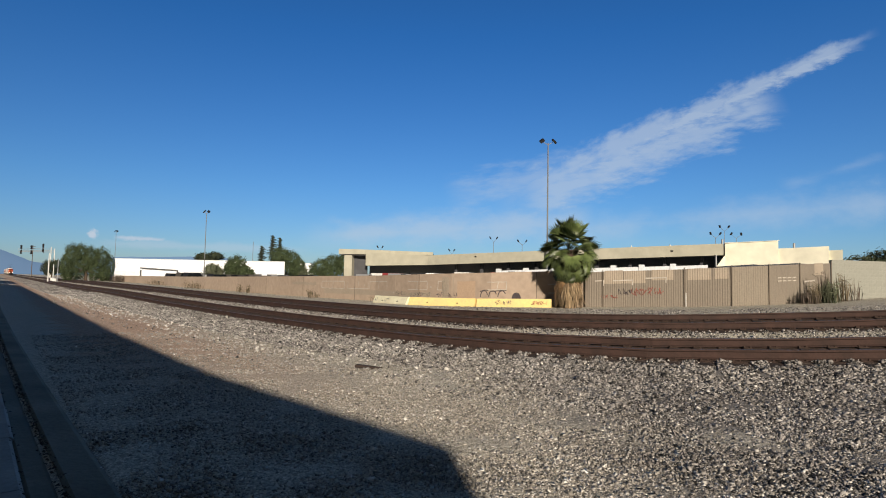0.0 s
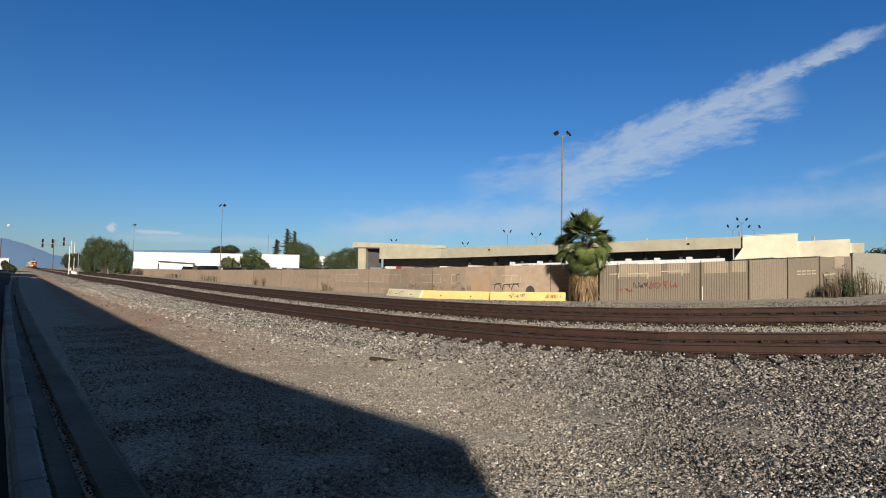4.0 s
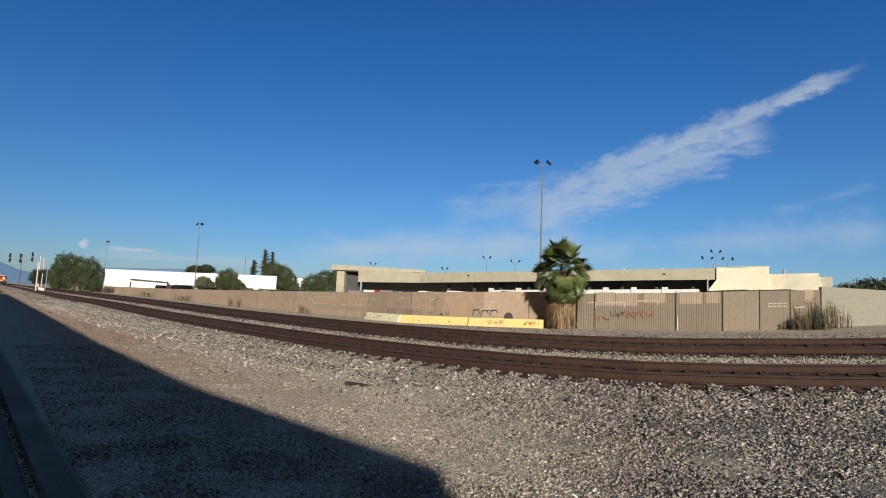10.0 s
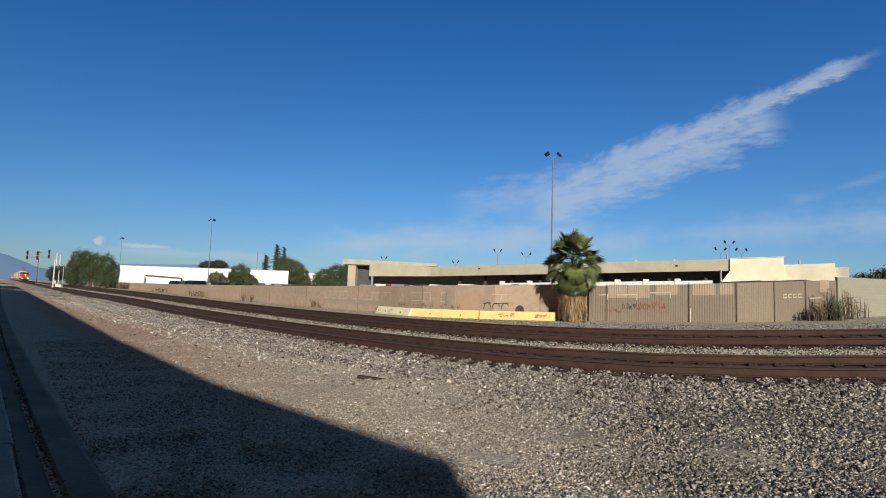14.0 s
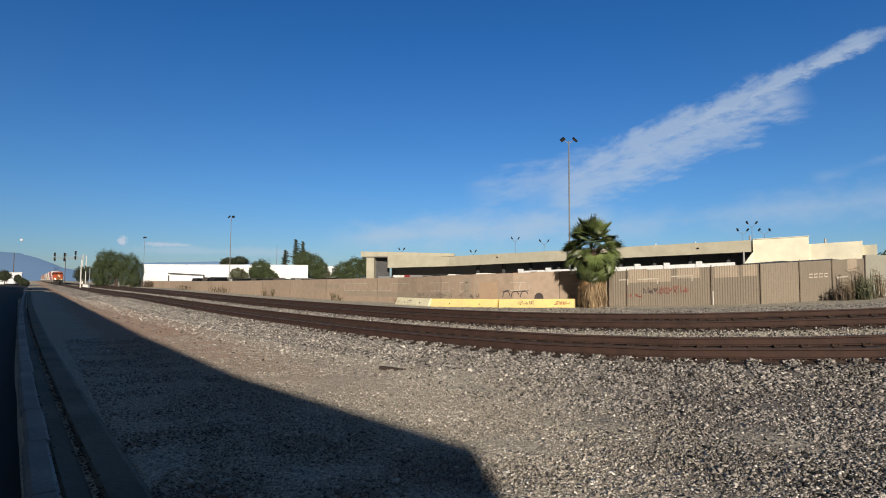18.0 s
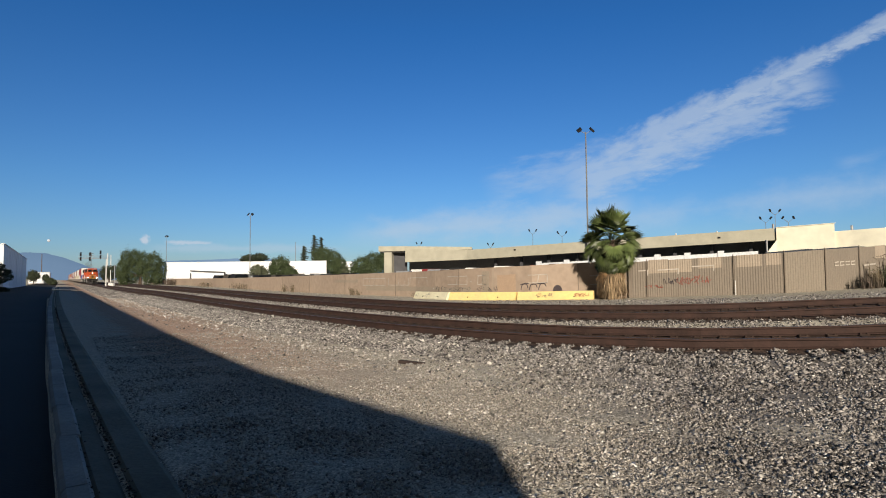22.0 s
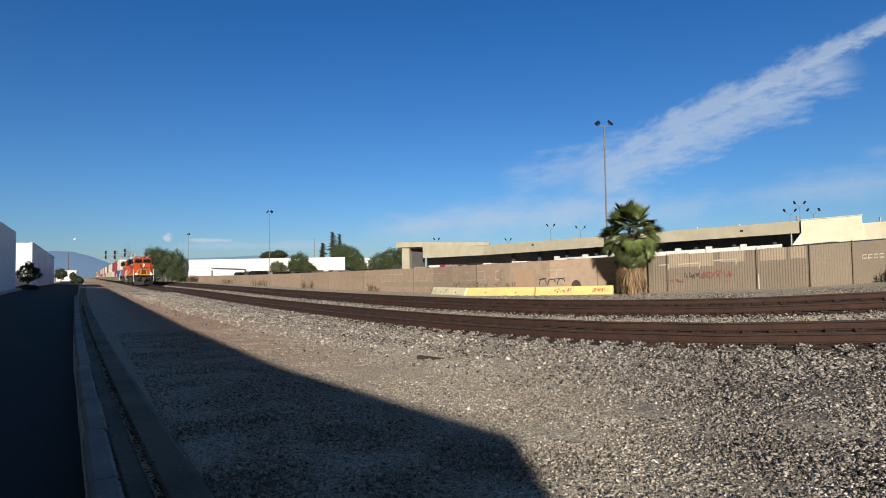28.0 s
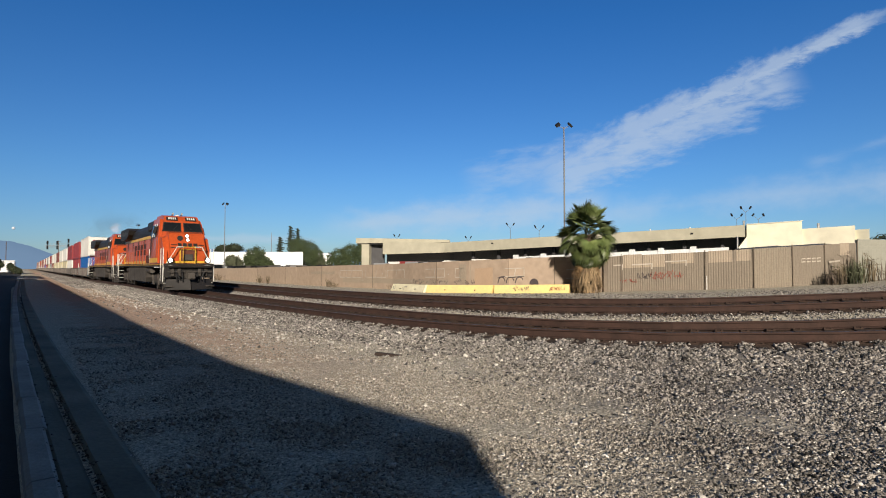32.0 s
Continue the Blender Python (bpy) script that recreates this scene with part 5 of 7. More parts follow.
conifer((-44.9, 163.6), 15.2, 2.4, "tall dark conifer with ragged branches", 12, 0.4)
conifer((-42.9, 164.4), 14.6, 1.8, "tall dark conifer with a thin top", 13, 0.4)
tree((-38.6, 155.3), 10.5, [(-1.6, 0, 8.6, 3.0, 2.6, 2.4), (1.2, 0.4, 7.4, 2.8, 2.6, 2.6), (3.6, 0, 5.6, 1.9, 2, 2.4), (0.5, 0, 4.6, 3.2, 2.6, 2.2)], "large green tree beside the warehouse end", count=4200, size=0.36, seed=15, trunk=0.35)
tree((-34.5, 156), 5.6, [(0, 0, 4.2, 1.9, 1.6, 1.6)], "pale green shrub by the shed", "leaf_grey", 900, 0.34, 16, 0.15)
tree((-22.5, 138.2), 7.4, [(-3.0, 0, 5.0, 2.6, 2.4, 2.2), (0, 0.2, 6.1, 2.8, 2.5, 2.2), (2.8, 0, 6.4, 2.6, 2.4, 2.2), (-4.6, 0, 3.6, 1.7, 1.6, 1.5), (0, 0, 3.8, 4.2, 2.2, 1.8)], "wide green tree beside the depot", count=4600, size=0.33, seed=17, trunk=0.35)
tree((-97, 145.5), 5.2, [(-1.0, 0, 3.3, 1.4, 1.4, 1.9), (0.9, 0.2, 3.6, 1.4, 1.3, 1.9)], "dark tree beside the far track signals", "leaf_dark", 1500, 0.3, 19)
tree((62.5, 71), 5.2, [(-2.3, 0, 2.6, 2.2, 2, 1.4), (1.5, 0.5, 3.1, 3.0, 2.4, 1.7), (5, 0, 3.0, 3.2, 2.4, 2.0)], "dark trees behind the cream building", "leaf_dark", 2600, 0.34, 21, 0.3)
tree(on_street(88.5, -6.45), 2.6, [(-1.15, 0, 2.0, 0.5, 0.5, 0.45), (1.05, 0.2, 1.8, 0.55, 0.5, 0.45), (0.1, 0, 3.05, 0.5, 0.5, 0.5), (-0.6, 0.1, 1.3, 0.5, 0.5, 0.35), (0.6, -0.2, 2.55, 0.45, 0.5, 0.4), (-0.65, 0, 2.65, 0.45, 0.4, 0.4), (0.4, 0.1, 1.3, 0.5, 0.4, 0.3), (1.25, 0, 2.4, 0.35, 0.3, 0.3), (-0.1, 0.2, 2.0, 0.5, 0.5, 0.4)], "small dark street tree before the sunlit end wall", "leaf_dark", 620, 0.24, 23, 0.08)
tree(on_street(84, -6.1), 0.8, [(-1.2, 0.9, 0.25, 0.9, 0.6, 0.35), (0.3, -0.2, 0.3, 1.0, 0.7, 0.35), (1.3, -1.2, 0.2, 0.8, 0.6, 0.3)], "low dark bed of shrubs beside the road", "leaf_dark", 900, 0.16, 27, 0.05, "shrub")
tree(on_street(178, -5.9), 3.6, [(0, 0, 2.4, 1.3, 1.2, 1.3)], "dark tree before the far white building", "leaf_dark", 900, 0.3, 24, 0.14)
tree(on_street(178, -2.6), 2.9, [(-0.9, 0, 2.0, 0.7, 0.8, 0.9), (0.3, 0, 1.2, 0.9, 0.8, 0.8), (1.2, 0, 0.8, 0.8, 0.8, 0.7)], "dark shrubs at the end of the road", "leaf_dark", 1300, 0.28, 25, 0.14)



def fan_leaf(rnd, stalk=0.9, r=0.62, bend=30, cup=0.22, droop=0.1, split=0.55):
    """One fan-shaped frond: a stalk and a pleated, cupped fan whose outer half is split into pointed strips."""
    bm = bmesh.new()
    mid = (stalk * 0.55, 0, 0.06)
    tube(bm, (0, 0, 0), mid, 0.026, 0.018, 5)
    tube(bm, mid, (stalk, 0, 0.04), 0.018, 0.012, 5)
    n = 21
    hub = Vector((stalk - 0.02, 0, 0.04))
    turn = Matrix.Rotation(radians(bend), 3, "Y")
    rim = []

    def spot(a, ln, lift):
        return hub + turn @ Vector((math.cos(a) * ln, math.sin(a) * ln, lift + cup * ln * abs(math.sin(a)) ** 2 * 0.6))

    for k in range(n * 2 + 1):
        a = math.radians(-118 + 236 * k / (n * 2))
        ln = r * split * (1 - 0.14 * abs(k - n) / n)
        rim.append(bm.verts.new(spot(a, ln, 0.028 if k % 2 else -0.012)))
    root = bm.verts.new(hub)
    for k in range(n * 2):
        bm.faces.new((root, rim[k], rim[k + 1]))
    for k in range(n):
        a = math.radians(-118 + 236 * (k + 0.5) / n)
        ln = r * (1.0 - 0.16 * abs(k + 0.5 - n / 2) / (n / 2)) * rnd.uniform(0.88, 1.08)
        tip = spot(a + rnd.uniform(-0.03, 0.03), ln, 0.0) - Vector((0, 0, droop * rnd.uniform(0.3, 1.3)))
        v = bm.verts.new(tip)
        bm.faces.new((rim[2 * k], v, rim[2 * k + 1]))
        bm.faces.new((rim[2 * k + 1], v, rim[2 * k + 2]))
    return bm


def build_palm():
    base = (8.87, 31.9)
    palm = thing("fan_palm", "young fan palm with green fronds over a dry brown skirt", "palm", pose(base[0], base[1], gz1(*base)) @ Matrix.Diagonal((1.06, 1.06, 1.07, 1)))
    rnd = random.Random(4)
    bm = bmesh.new()
    for k in range(11):
        tube(bm, (0, 0, 0.3 * k - 0.1), (0, 0, 0.3 * k + 0.24), 0.36 - 0.012 * k, 0.31 - 0.012 * k, 10)
    part("trunk", bm, "trunk", palm)
    # old stalk stubs that crowd the head of the stem
    bm = bmesh.new()
    for k in range(70):
        a, h = k * 2.39996, 1.9 + 1.35 * k / 70
        out = rnd.uniform(0.45, 0.75)
        tube(bm, (0.18 * math.cos(a), 0.18 * math.sin(a), h), (out * math.cos(a), out * math.sin(a), h + rnd.uniform(0.0, 0.35)), 0.035, 0.012, 4)
    part("stalk_stubs", bm, "trunk", palm, "dark stubs of cut stalks")
    kinds = [part("frond", fan_leaf(rnd, *q), "palm", palm) for q in ((0.9, 0.88, 8, 0.3, 0.02), (0.95, 0.84, 26, 0.22, 0.06), (0.98, 0.74, 50, 0.15, 0.12), (0.95, 0.68, 80, 0.1, 0.05))]
    spare = dict(enumerate(kinds))
    count = 82
    for k in range(count):
        f = (k + 0.5) / count
        up = 1.0 - 1.75 * f ** 1.2
        el = math.asin(max(-1.0, min(1.0, up))) + math.radians(rnd.uniform(-8, 8))
        az = k * 2.39996 + rnd.uniform(-0.35, 0.35)
        kind = 0 if f < 0.2 else (1 if f < 0.45 else (2 if f < 0.72 else 3))
        o = spare.pop(kind) if kind in spare else new("frond", kinds[kind].data)
        o.parent = palm
        sc = rnd.uniform(0.78, 1.06)
        o.matrix_basis = pose(0, 0, 3.45 - 1.15 * f) @ Matrix.Rotation(az, 4, "Z") @ Matrix.Rotation(-el, 4, "Y") @ pose(0.12, 0, 0, rnd.uniform(-38, 38)) @ Matrix.Diagonal((sc, sc, sc, 1))
    # dead leaves folded down round the stem, over a mass of loose strands
    dead = [part("dry_frond", fan_leaf(random.Random(9 + q), 0.55, 0.8, 10 + 8 * q, -0.5, 0.0, 0.4), "palm_dead", palm) for q in range(2)]
    for k in range(46):
        o = dead[k] if k < 2 else new("dry_frond", dead[k % 2].data)
        o.parent = palm
        h = 1.05 + 0.85 * rnd.random()
        o.matrix_basis = pose(0, 0, h) @ Matrix.Rotation(k * 2.39996 + rnd.uniform(-0.3, 0.3), 4, "Z") @ Matrix.Rotation(math.radians(70 + rnd.uniform(-14, 14)), 4, "Y") @ pose(0.0, 0, 0.3, rnd.uniform(-50, 50)) @ Matrix.Diagonal((0.85, 0.55, 0.8, 1))
    v, f = [], []
    tufts = [(rnd.uniform(0, 6.283), rnd.uniform(0.8, 1.6), rnd.uniform(0.5, 0.9), rnd.uniform(0.5, 1.2)) for _ in range(90)]
    for _ in range(1700):
        a0, top, reach, fall = rnd.choice(tufts)
        a, a2 = a0 + rnd.gauss(0, 0.07), rnd.gauss(0, 0.1)
        h0, ln = top + rnd.gauss(0, 0.06), fall * rnd.uniform(0.7, 1.25)
        r0, r1 = 0.30 + 0.1 * rnd.random(), reach * rnd.uniform(0.85, 1.1)
        z1 = max(-0.04, h0 - ln)
        p0, p1 = Vector((r0 * math.cos(a), r0 * math.sin(a), h0)), Vector((r1 * math.cos(a + a2), r1 * math.sin(a + a2), z1))
        pm = p0.lerp(p1, 0.4) + Vector((math.cos(a), math.sin(a), 0.2)) * 0.16
        w = Vector((-math.sin(a), math.cos(a), 0)) * rnd.uniform(0.008, 0.024)
        k = len(v)
        v += [p0 - w, p0 + w, pm + w, pm - w, p1 + w * 0.4, p1 - w * 0.4]
        f += [(k, k + 1, k + 2, k + 3), (k + 3, k + 2, k + 4, k + 5)]
    raw_mesh("dry_skirt", v, f, "straw", palm, "shaggy straw-coloured skirt of dead strands")


build_palm()


def weeds(base, w, h, n, seed, label, name="dry_weeds", mat="dry", lean=0.35):
    """A clump of thin dry stalks."""
    rnd = random.Random(seed)
    v, f = [], []
    for _ in range(n):
        x, y = rnd.gauss(0, w * 0.45), rnd.gauss(0, 0.25)
        a, ln = rnd.uniform(0, 6.28), h * rnd.uniform(0.45, 1.05)
        tip = Vector((x + math.cos(a) * ln * lean * rnd.random(), y + math.sin(a) * ln * lean * rnd.random(), ln))
        mid = Vector((x, y, 0)).lerp(tip, 0.55) + Vector((rnd.gauss(0, 0.03), rnd.gauss(0, 0.03), 0))
        k, wd = len(v), 0.012 + 0.014 * rnd.random()
        s = Vector((math.cos(a + 1.57), math.sin(a + 1.57), 0)) * wd
        p0 = Vector((x, y, -0.05))
        v += [p0 - s, p0 + s, mid + s, mid - s, tip]
        f += [(k, k + 1, k + 2, k + 3), (k + 3, k + 2, k + 4)]
        for _ in range(2):
            q = p0.lerp(tip, rnd.uniform(0.4, 0.95))
            e = q + Vector((rnd.gauss(0, 0.13), rnd.gauss(0, 0.13), rnd.uniform(0.02, 0.2)))
            k = len(v)
            v += [q, q + Vector((0.02, 0, 0.02)), e, e - Vector((0.012, 0, 0.03))]
            f.append((k, k + 1, k + 2, k + 3))
    ob = raw_mesh(name, v, f, mat)
    ob.matrix_basis = pose(base[0], base[1], gz1(*base))
    return tagged(ob, label, "weeds", kind="stuff")


for i, (u, v, w, h, n) in enumerate(((21.6, 29.2, 0.4, 0.95, 32), (22.1, 29.5, 0.45, 1.25, 44), (22.9, 29.6, 0.4, 1.9, 44), (24.6, 30.5, 0.5, 1.75, 40), (25.6, 30.9, 0.35, 1.3, 20))):
    weeds((u, v), w, h, n, 40 + i, "tall dry brown weeds against the fence", "dry_weeds", ("dry_dark", "dry")[i % 2], 0.25)
weeds((22.8, 29.2), 0.4, 1.35, 90, 61, "green shrubby weed among dry stalks", "green_weed", "leaf_grey")


def wall_spot(ratio):
    """The place on the wall's line in a given direction."""
    i = int(np.argmin(np.abs(WALL.p[:, 0] / WALL.p[:, 1] - ratio)))
    return WALL.p[i]


for i, (r, w, h, n) in enumerate(((-0.474, 1.2, 1.1, 45), (-0.462, 0.6, 0.9, 20), (-0.408, 1.0, 1.1, 45), (-0.392, 0.7, 0.9, 25), (-0.316, 0.35, 1.0, 22), (-0.300, 0.35, 1.0, 22), (-0.185, 0.3, 0.75, 26), (-0.172, 0.25, 0.55, 14), (-0.065, 0.3, 0.4, 14))):
    q = wall_spot(r)
    weeds((q[0] - 0.8, q[1] - 0.7), w, h, n, 70 + i, "dry brown weeds at the foot of the wall")
for i, (u, v) in enumerate(((-72.5, 131.0), (-70.6, 128.4), (-68.8, 126.2))):
    weeds((u, v), 1.4, 1.7, 150, 90 + i, "rust-brown brush at the far end of the wall", "dry_brush", "dry_dark")


# ---- barriers ----
def build_barrier(a, b, mat, label, h=0.52, marks=()):
    a, b = np.array(a, float), np.array(b, float)
    ln = float(np.linalg.norm(b - a))
    ang = math.degrees(math.atan2(b[1] - a[1], b[0] - a[0]))
    za, zb = gz1(*a), gz1(*b)
    ob = thing("concrete_barrier", label, "barrier", pose(a[0], a[1], za, 0, -math.degrees(math.atan2(zb - za, ln)), ang), "concrete barriers")
    bm = bmesh.new()
    prof = [(-0.30, -0.1), (0.30, -0.1), (0.30, 0.08), (0.18, 0.3), (0.09, h - 0.02), (0.07, h), (-0.07, h), (-0.09, h - 0.02), (-0.18, 0.3), (-0.30, 0.08)]
    ra = [bm.verts.new((0.02, y, z)) for y, z in prof]
    rb = [bm.verts.new((ln - 0.02, y, z)) for y, z in prof]
    for i in range(len(prof)):
        j = (i + 1) % len(prof)
        bm.faces.new((ra[i], ra[j], rb[j], rb[i]))
    bm.faces.new(ra[::-1])
    bm.faces.new(rb)
    bmesh.ops.recalc_face_normals(bm, faces=bm.faces[:])
    part("body", bm, mat, ob)
    for x in (ln * 0.3, ln * 0.75):
        part("lifting_hole", tube(bmesh.new(), (x, -0.30, 0.2), (x, -0.18, 0.2), 0.035, 0.035, 8), "dark", ob)

    def on_side(q, z):
        return (q, -0.19 - (0.12 * (0.3 - z) / 0.22 if z < 0.3 else -0.09 * (z - 0.3) / (h - 0.32)) - 0.006, z)

    for q0, q1, n, paint, seed in marks:
        for line in tag_strokes(q0, q1, 0.14, 0.42, n, seed):
            ribbon(line, 0.02, paint, ob, "sprayed_mark", on_side)
    return ob


build_barrier((-3.3, 40.4), (-0.75, 36.6), "barrier_white", "cream painted concrete barrier with dark smears", marks=((0.2, 0.6, 2, "pole", 3), (1.6, 2.2, 2, "pole", 4)))
build_barrier((-0.7, 36.55), (3.55, 34.2), "barrier_yellow", "sunlit yellow painted concrete barrier")
build_barrier((3.6, 34.15), (8.0, 32.5), "barrier_yellow", "yellow painted concrete barrier with sprayed marks", marks=((1.2, 2.3, 5, "post", 5), (3.5, 4.4, 4, "patch_red", 6)))


# ---- lamps, poles, signals ----
def light_pole(base, h, r, label, head=True, spread=0.62, name="light_pole", twist=0.0, size=1.0):
    z = gz1(*base)
    ob = thing(name, label, "light pole", pose(base[0], base[1], z, 0, 0, twist))
    part("pole", tube(bmesh.new(), (0, 0, -0.2), (0, 0, h), r, r * 0.6, 10), "pole", ob)
    part("base_plate", tube(bmesh.new(), (0, 0, -0.05), (0, 0, 0.08), r * 2.2, r * 2.0, 10), "galv", ob)
    if head:
        for sx in (-1, 1):
            part("arm", tube(bmesh.new(), (0, 0, h - 0.25), (sx * spread * 0.8, 0, h + 0.1), r * 0.35, r * 0.3, 6), "galv", ob)
            lamp = part("floodlight", box(bmesh.new(), -0.24 * size, 0.24 * size, -0.3 * size, 0.3 * size, -0.1 * size, 0.1 * size, 0.03, pose(sx * spread, 0, h + 0.25, 35, 0 + sx * 35, 20 * sx)), "dark", ob)
            part("lens", box(bmesh.new(), -0.19 * size, 0.19 * size, -0.25 * size, 0.25 * size, -0.1 * size - 0.025, -0.1 * size - 0.005, 0, pose(sx * spread, 0, h + 0.25, 35, 0 + sx * 35, 20 * sx)), "galv", lamp)
    return ob


light_pole((16.17, 68.5), 19.8, 0.125, "tall grey steel pole with two floodlights", spread=0.8, size=1.3)
light_pole((-40.5, 102.2), 13.8, 0.09, "tall steel pole with a floodlight pair behind the wall", spread=0.4)
light_pole((-92.4, 166.0), 14.6, 0.07, "distant thin light pole", spread=0.3)
light_pole((-45.8, 148), 12.0, 0.1, "thin pole beside the warehouse end", False)


def roof_light(u, v, z, h, label, spread=0.55, tilt=1):
    ob = thing("roof_floodlight", label, "floodlight", pose(u * 1.06, v * 1.06, z), "roof floodlights")
    part("stem", tube(bmesh.new(), (0, 0, -0.35), (0, 0, h), 0.04, 0.03, 6), "pole", ob)
    for sx in (-1, 1):
        part("arm", tube(bmesh.new(), (0, 0, h), (sx * spread, 0, h + 0.45), 0.025, 0.02, 6), "pole", ob)
        part("lamp_head", box(bmesh.new(), -0.08, 0.08, -0.12, 0.12, -0.2, 0.2, 0.03, pose(sx * spread * 1.1, 0, h + 0.6, 20, 30 * sx * tilt, 0)), "dark", ob)


roof_light(13.9, 73.7, 5.0, 1.8, "twin floodlights on a short roof mast")
roof_light(10.0, 74.3, 5.0, 2.2, "thin roof mast with small floodlights", 0.45)
roof_light(4.3, 76.5, 5.1, 0.3, "low floodlight on the depot roof", 0.35)
roof_light(-6.2, 80.5, 5.4, 0.5, "small floodlights on the depot roof", 0.35)
roof_light(36.6, 65.4, 6.2, 1.5, "twin floodlights on the cream building's roof", 0.6)
roof_light(37.5, 65.0, 6.3, 2.3, "tall mast with floodlights on the roof", 0.55)
roof_light(38.6, 64.3, 6.3, 1.3, "floodlights on a crossbar above the roof", 0.6, -1)


def build_signal_bridge():
    """A cantilever over both tracks: two pale masts, a lattice beam with a handrail, and three pairs of signal heads."""
    v, x0, x1 = 200.0, -145.4, -134.0
    z = gz1(x1, v)
    ob = thing("signal_bridge", "pale steel signal bridge with black paired signal heads", "railway signal", pose(x1, v, z))
    deck = 8.7 - z
    for x, h in ((0.0, 10.6 - z), (1.25, 10.0 - z)):
        part("mast", tube(bmesh.new(), (x, 0, -0.3), (x, 0, h), 0.17, 0.13, 8), "rail_white", ob)
    ln = x1 - x0 + 1.4
    for name, zz, r in (("beam_chord", deck, 0.09), ("beam_chord", deck + 0.55, 0.07), ("handrail", deck + 1.25, 0.04)):
        part(name, tube(bmesh.new(), (-ln + 1.4, 0, zz), (1.3, 0, zz), r, r, 6), "galv", ob)
    for k in range(12):
        x = -ln + 1.4 + ln * k / 12
        part("lattice_bar", tube(bmesh.new(), (x, 0, deck), (x + ln / 12, 0, deck + 0.55), 0.04, 0.04, 5), "galv", ob)
        part("rail_post", tube(bmesh.new(), (x, 0, deck + 0.5), (x, 0, deck + 1.25), 0.03, 0.03, 5), "galv", ob)
    for q, top in ((-0.7225, 10.95), (-0.7045, 10.9), (-0.684, 11.6)):
        x = q * v - x1
        part("signal_post", tube(bmesh.new(), (x, 0.1, deck - 0.6), (x, 0.1, top - z), 0.07, 0.06, 6), "pole", ob)
        for zz in (top - z - 0.6, top - z - 2.35):
            hd = part("signal_head", box(bmesh.new(), x - 0.33, x + 0.33, -0.1, 0.0, zz - 0.72, zz + 0.72, 0.08), "dark", ob)
            for c in (-0.42, 0.0, 0.42):
                part("hood", tube(bmesh.new(), (x, -0.08, zz + c), (x, -0.4, zz + c), 0.16, 0.16, 8), "dark", hd)
    part("equipment_case", box(bmesh.new(), 0.3, 1.4, -1.6, -0.6, -0.2, 1.7, 0.04), "rail_white", ob)


build_signal_bridge()


def plain_pole(u, v, h, r, label, bars=0, name="utility_pole", mat="trunk"):
    ob = thing(name, label, "pole", pose(u, v, gz1(u, v)), "poles beside the line")
    part("pole", tube(bmesh.new(), (0, 0, -0.2), (0, 0, h), r, r * 0.7, 8), mat, ob)
    for k in range(bars):
        part("crossarm", box(bmesh.new(), -0.9, 0.9, -0.06, 0.06, h - 0.5 - k * 0.7, h - 0.38 - k * 0.7), mat, ob)


plain_pole(-141.5, 201.5, 12.0, 0.12, "dark utility pole behind the signals", 2)
plain_pole(-78.3, 116.4, 6.0, 0.13, "white-painted steel post beside the far track", 0, "steel_post", "rail_white")
plain_pole(-77.6, 116.9, 3.6, 0.09, "thin pale post beside the far track", 0, "steel_post", "rail_white")
plain_pole(-76.9, 117.2, 4.8, 0.08, "thin grey post beside the far track", 0, "steel_post", "galv")
plain_pole(-124.8, 156.3, 9.2, 0.12, "lone dark utility pole at the end of the road", 0)
for u, v in ((-77.0, 116.0), (-75.8, 114.9)):
    bx = thing("equipment_box", "low white trackside equipment box", "equipment box", pose(u, v, gz1(u, v)), "trackside boxes")
    part("body", box(bmesh.new(), -0.38, 0.38, -0.3, 0.3, -0.1, 0.75, 0.04), "rail_white", bx)
    part("lid", box(bmesh.new(), -0.42, 0.42, -0.34, 0.34, 0.75, 0.82, 0.02), "galv", bx)


# ---- distance ----
def build_hills():
    """Two hazy ranges at the edge of the view, with their own uneven crest."""
    for name, r, pts, mat, label in (("mountains", 3400, [(-64, 60), (-50, 92), (-44.5, 112), (-42, 126), (-40.4, 135), (-39, 136), (-37.8, 124), (-36.8, 104), (-35.8, 76), (-34.6, 52), (-32, 38), (-28, 30)], "hill", "blue hazy mountain at the end of the line"),
                                     ("far_mountains", 3900, [(-36, 20), (-32, 72), (-29, 108), (-25.5, 118), (-22, 128), (-18.5, 116), (-14, 85), (-9, 60), (-4, 20)], "far_hill", "faint far mountain range in the haze")):
        v, f = [], []
        crest = spline(pts, 0.12)
        for k, (a, h) in enumerate(crest):
            h = float(h) * (1 + 0.03 * noise.noise((a * 1.1, 0, r)) + 0.012 * noise.noise((a * 4, 3, r)))
            x, y = math.sin(radians(a)), math.cos(radians(a))
            v += [(x * r, y * r, -30), (x * (r + 90), y * (r + 90), h * 0.55), (x * (r + 200), y * (r + 200), h), (x * (r + 600), y * (r + 600), -30)]
            if k:
                for j in range(3):
                    f.append(((k - 1) * 4 + j, k * 4 + j, k * 4 + j + 1, (k - 1) * 4 + j + 1))
        ob = raw_mesh(name, v, f, mat)
        for poly in ob.data.polygons:
            poly.use_smooth = True
        tagged(ob, label, "mountains", kind="structure")


build_hills()

moon = raw_mesh("moon", [(0, 0, 0)], [], "moon")
bm = bmesh.new()
bmesh.ops.create_uvsphere(bm, u_segments=16, v_segments=10, radius=5.4)
bm.to_mesh(moon.data)
bm.free()
moon.location = (-1545, 1966, 141)
tagged(moon, "pale daylight moon over the mountains", "moon", kind="structure")


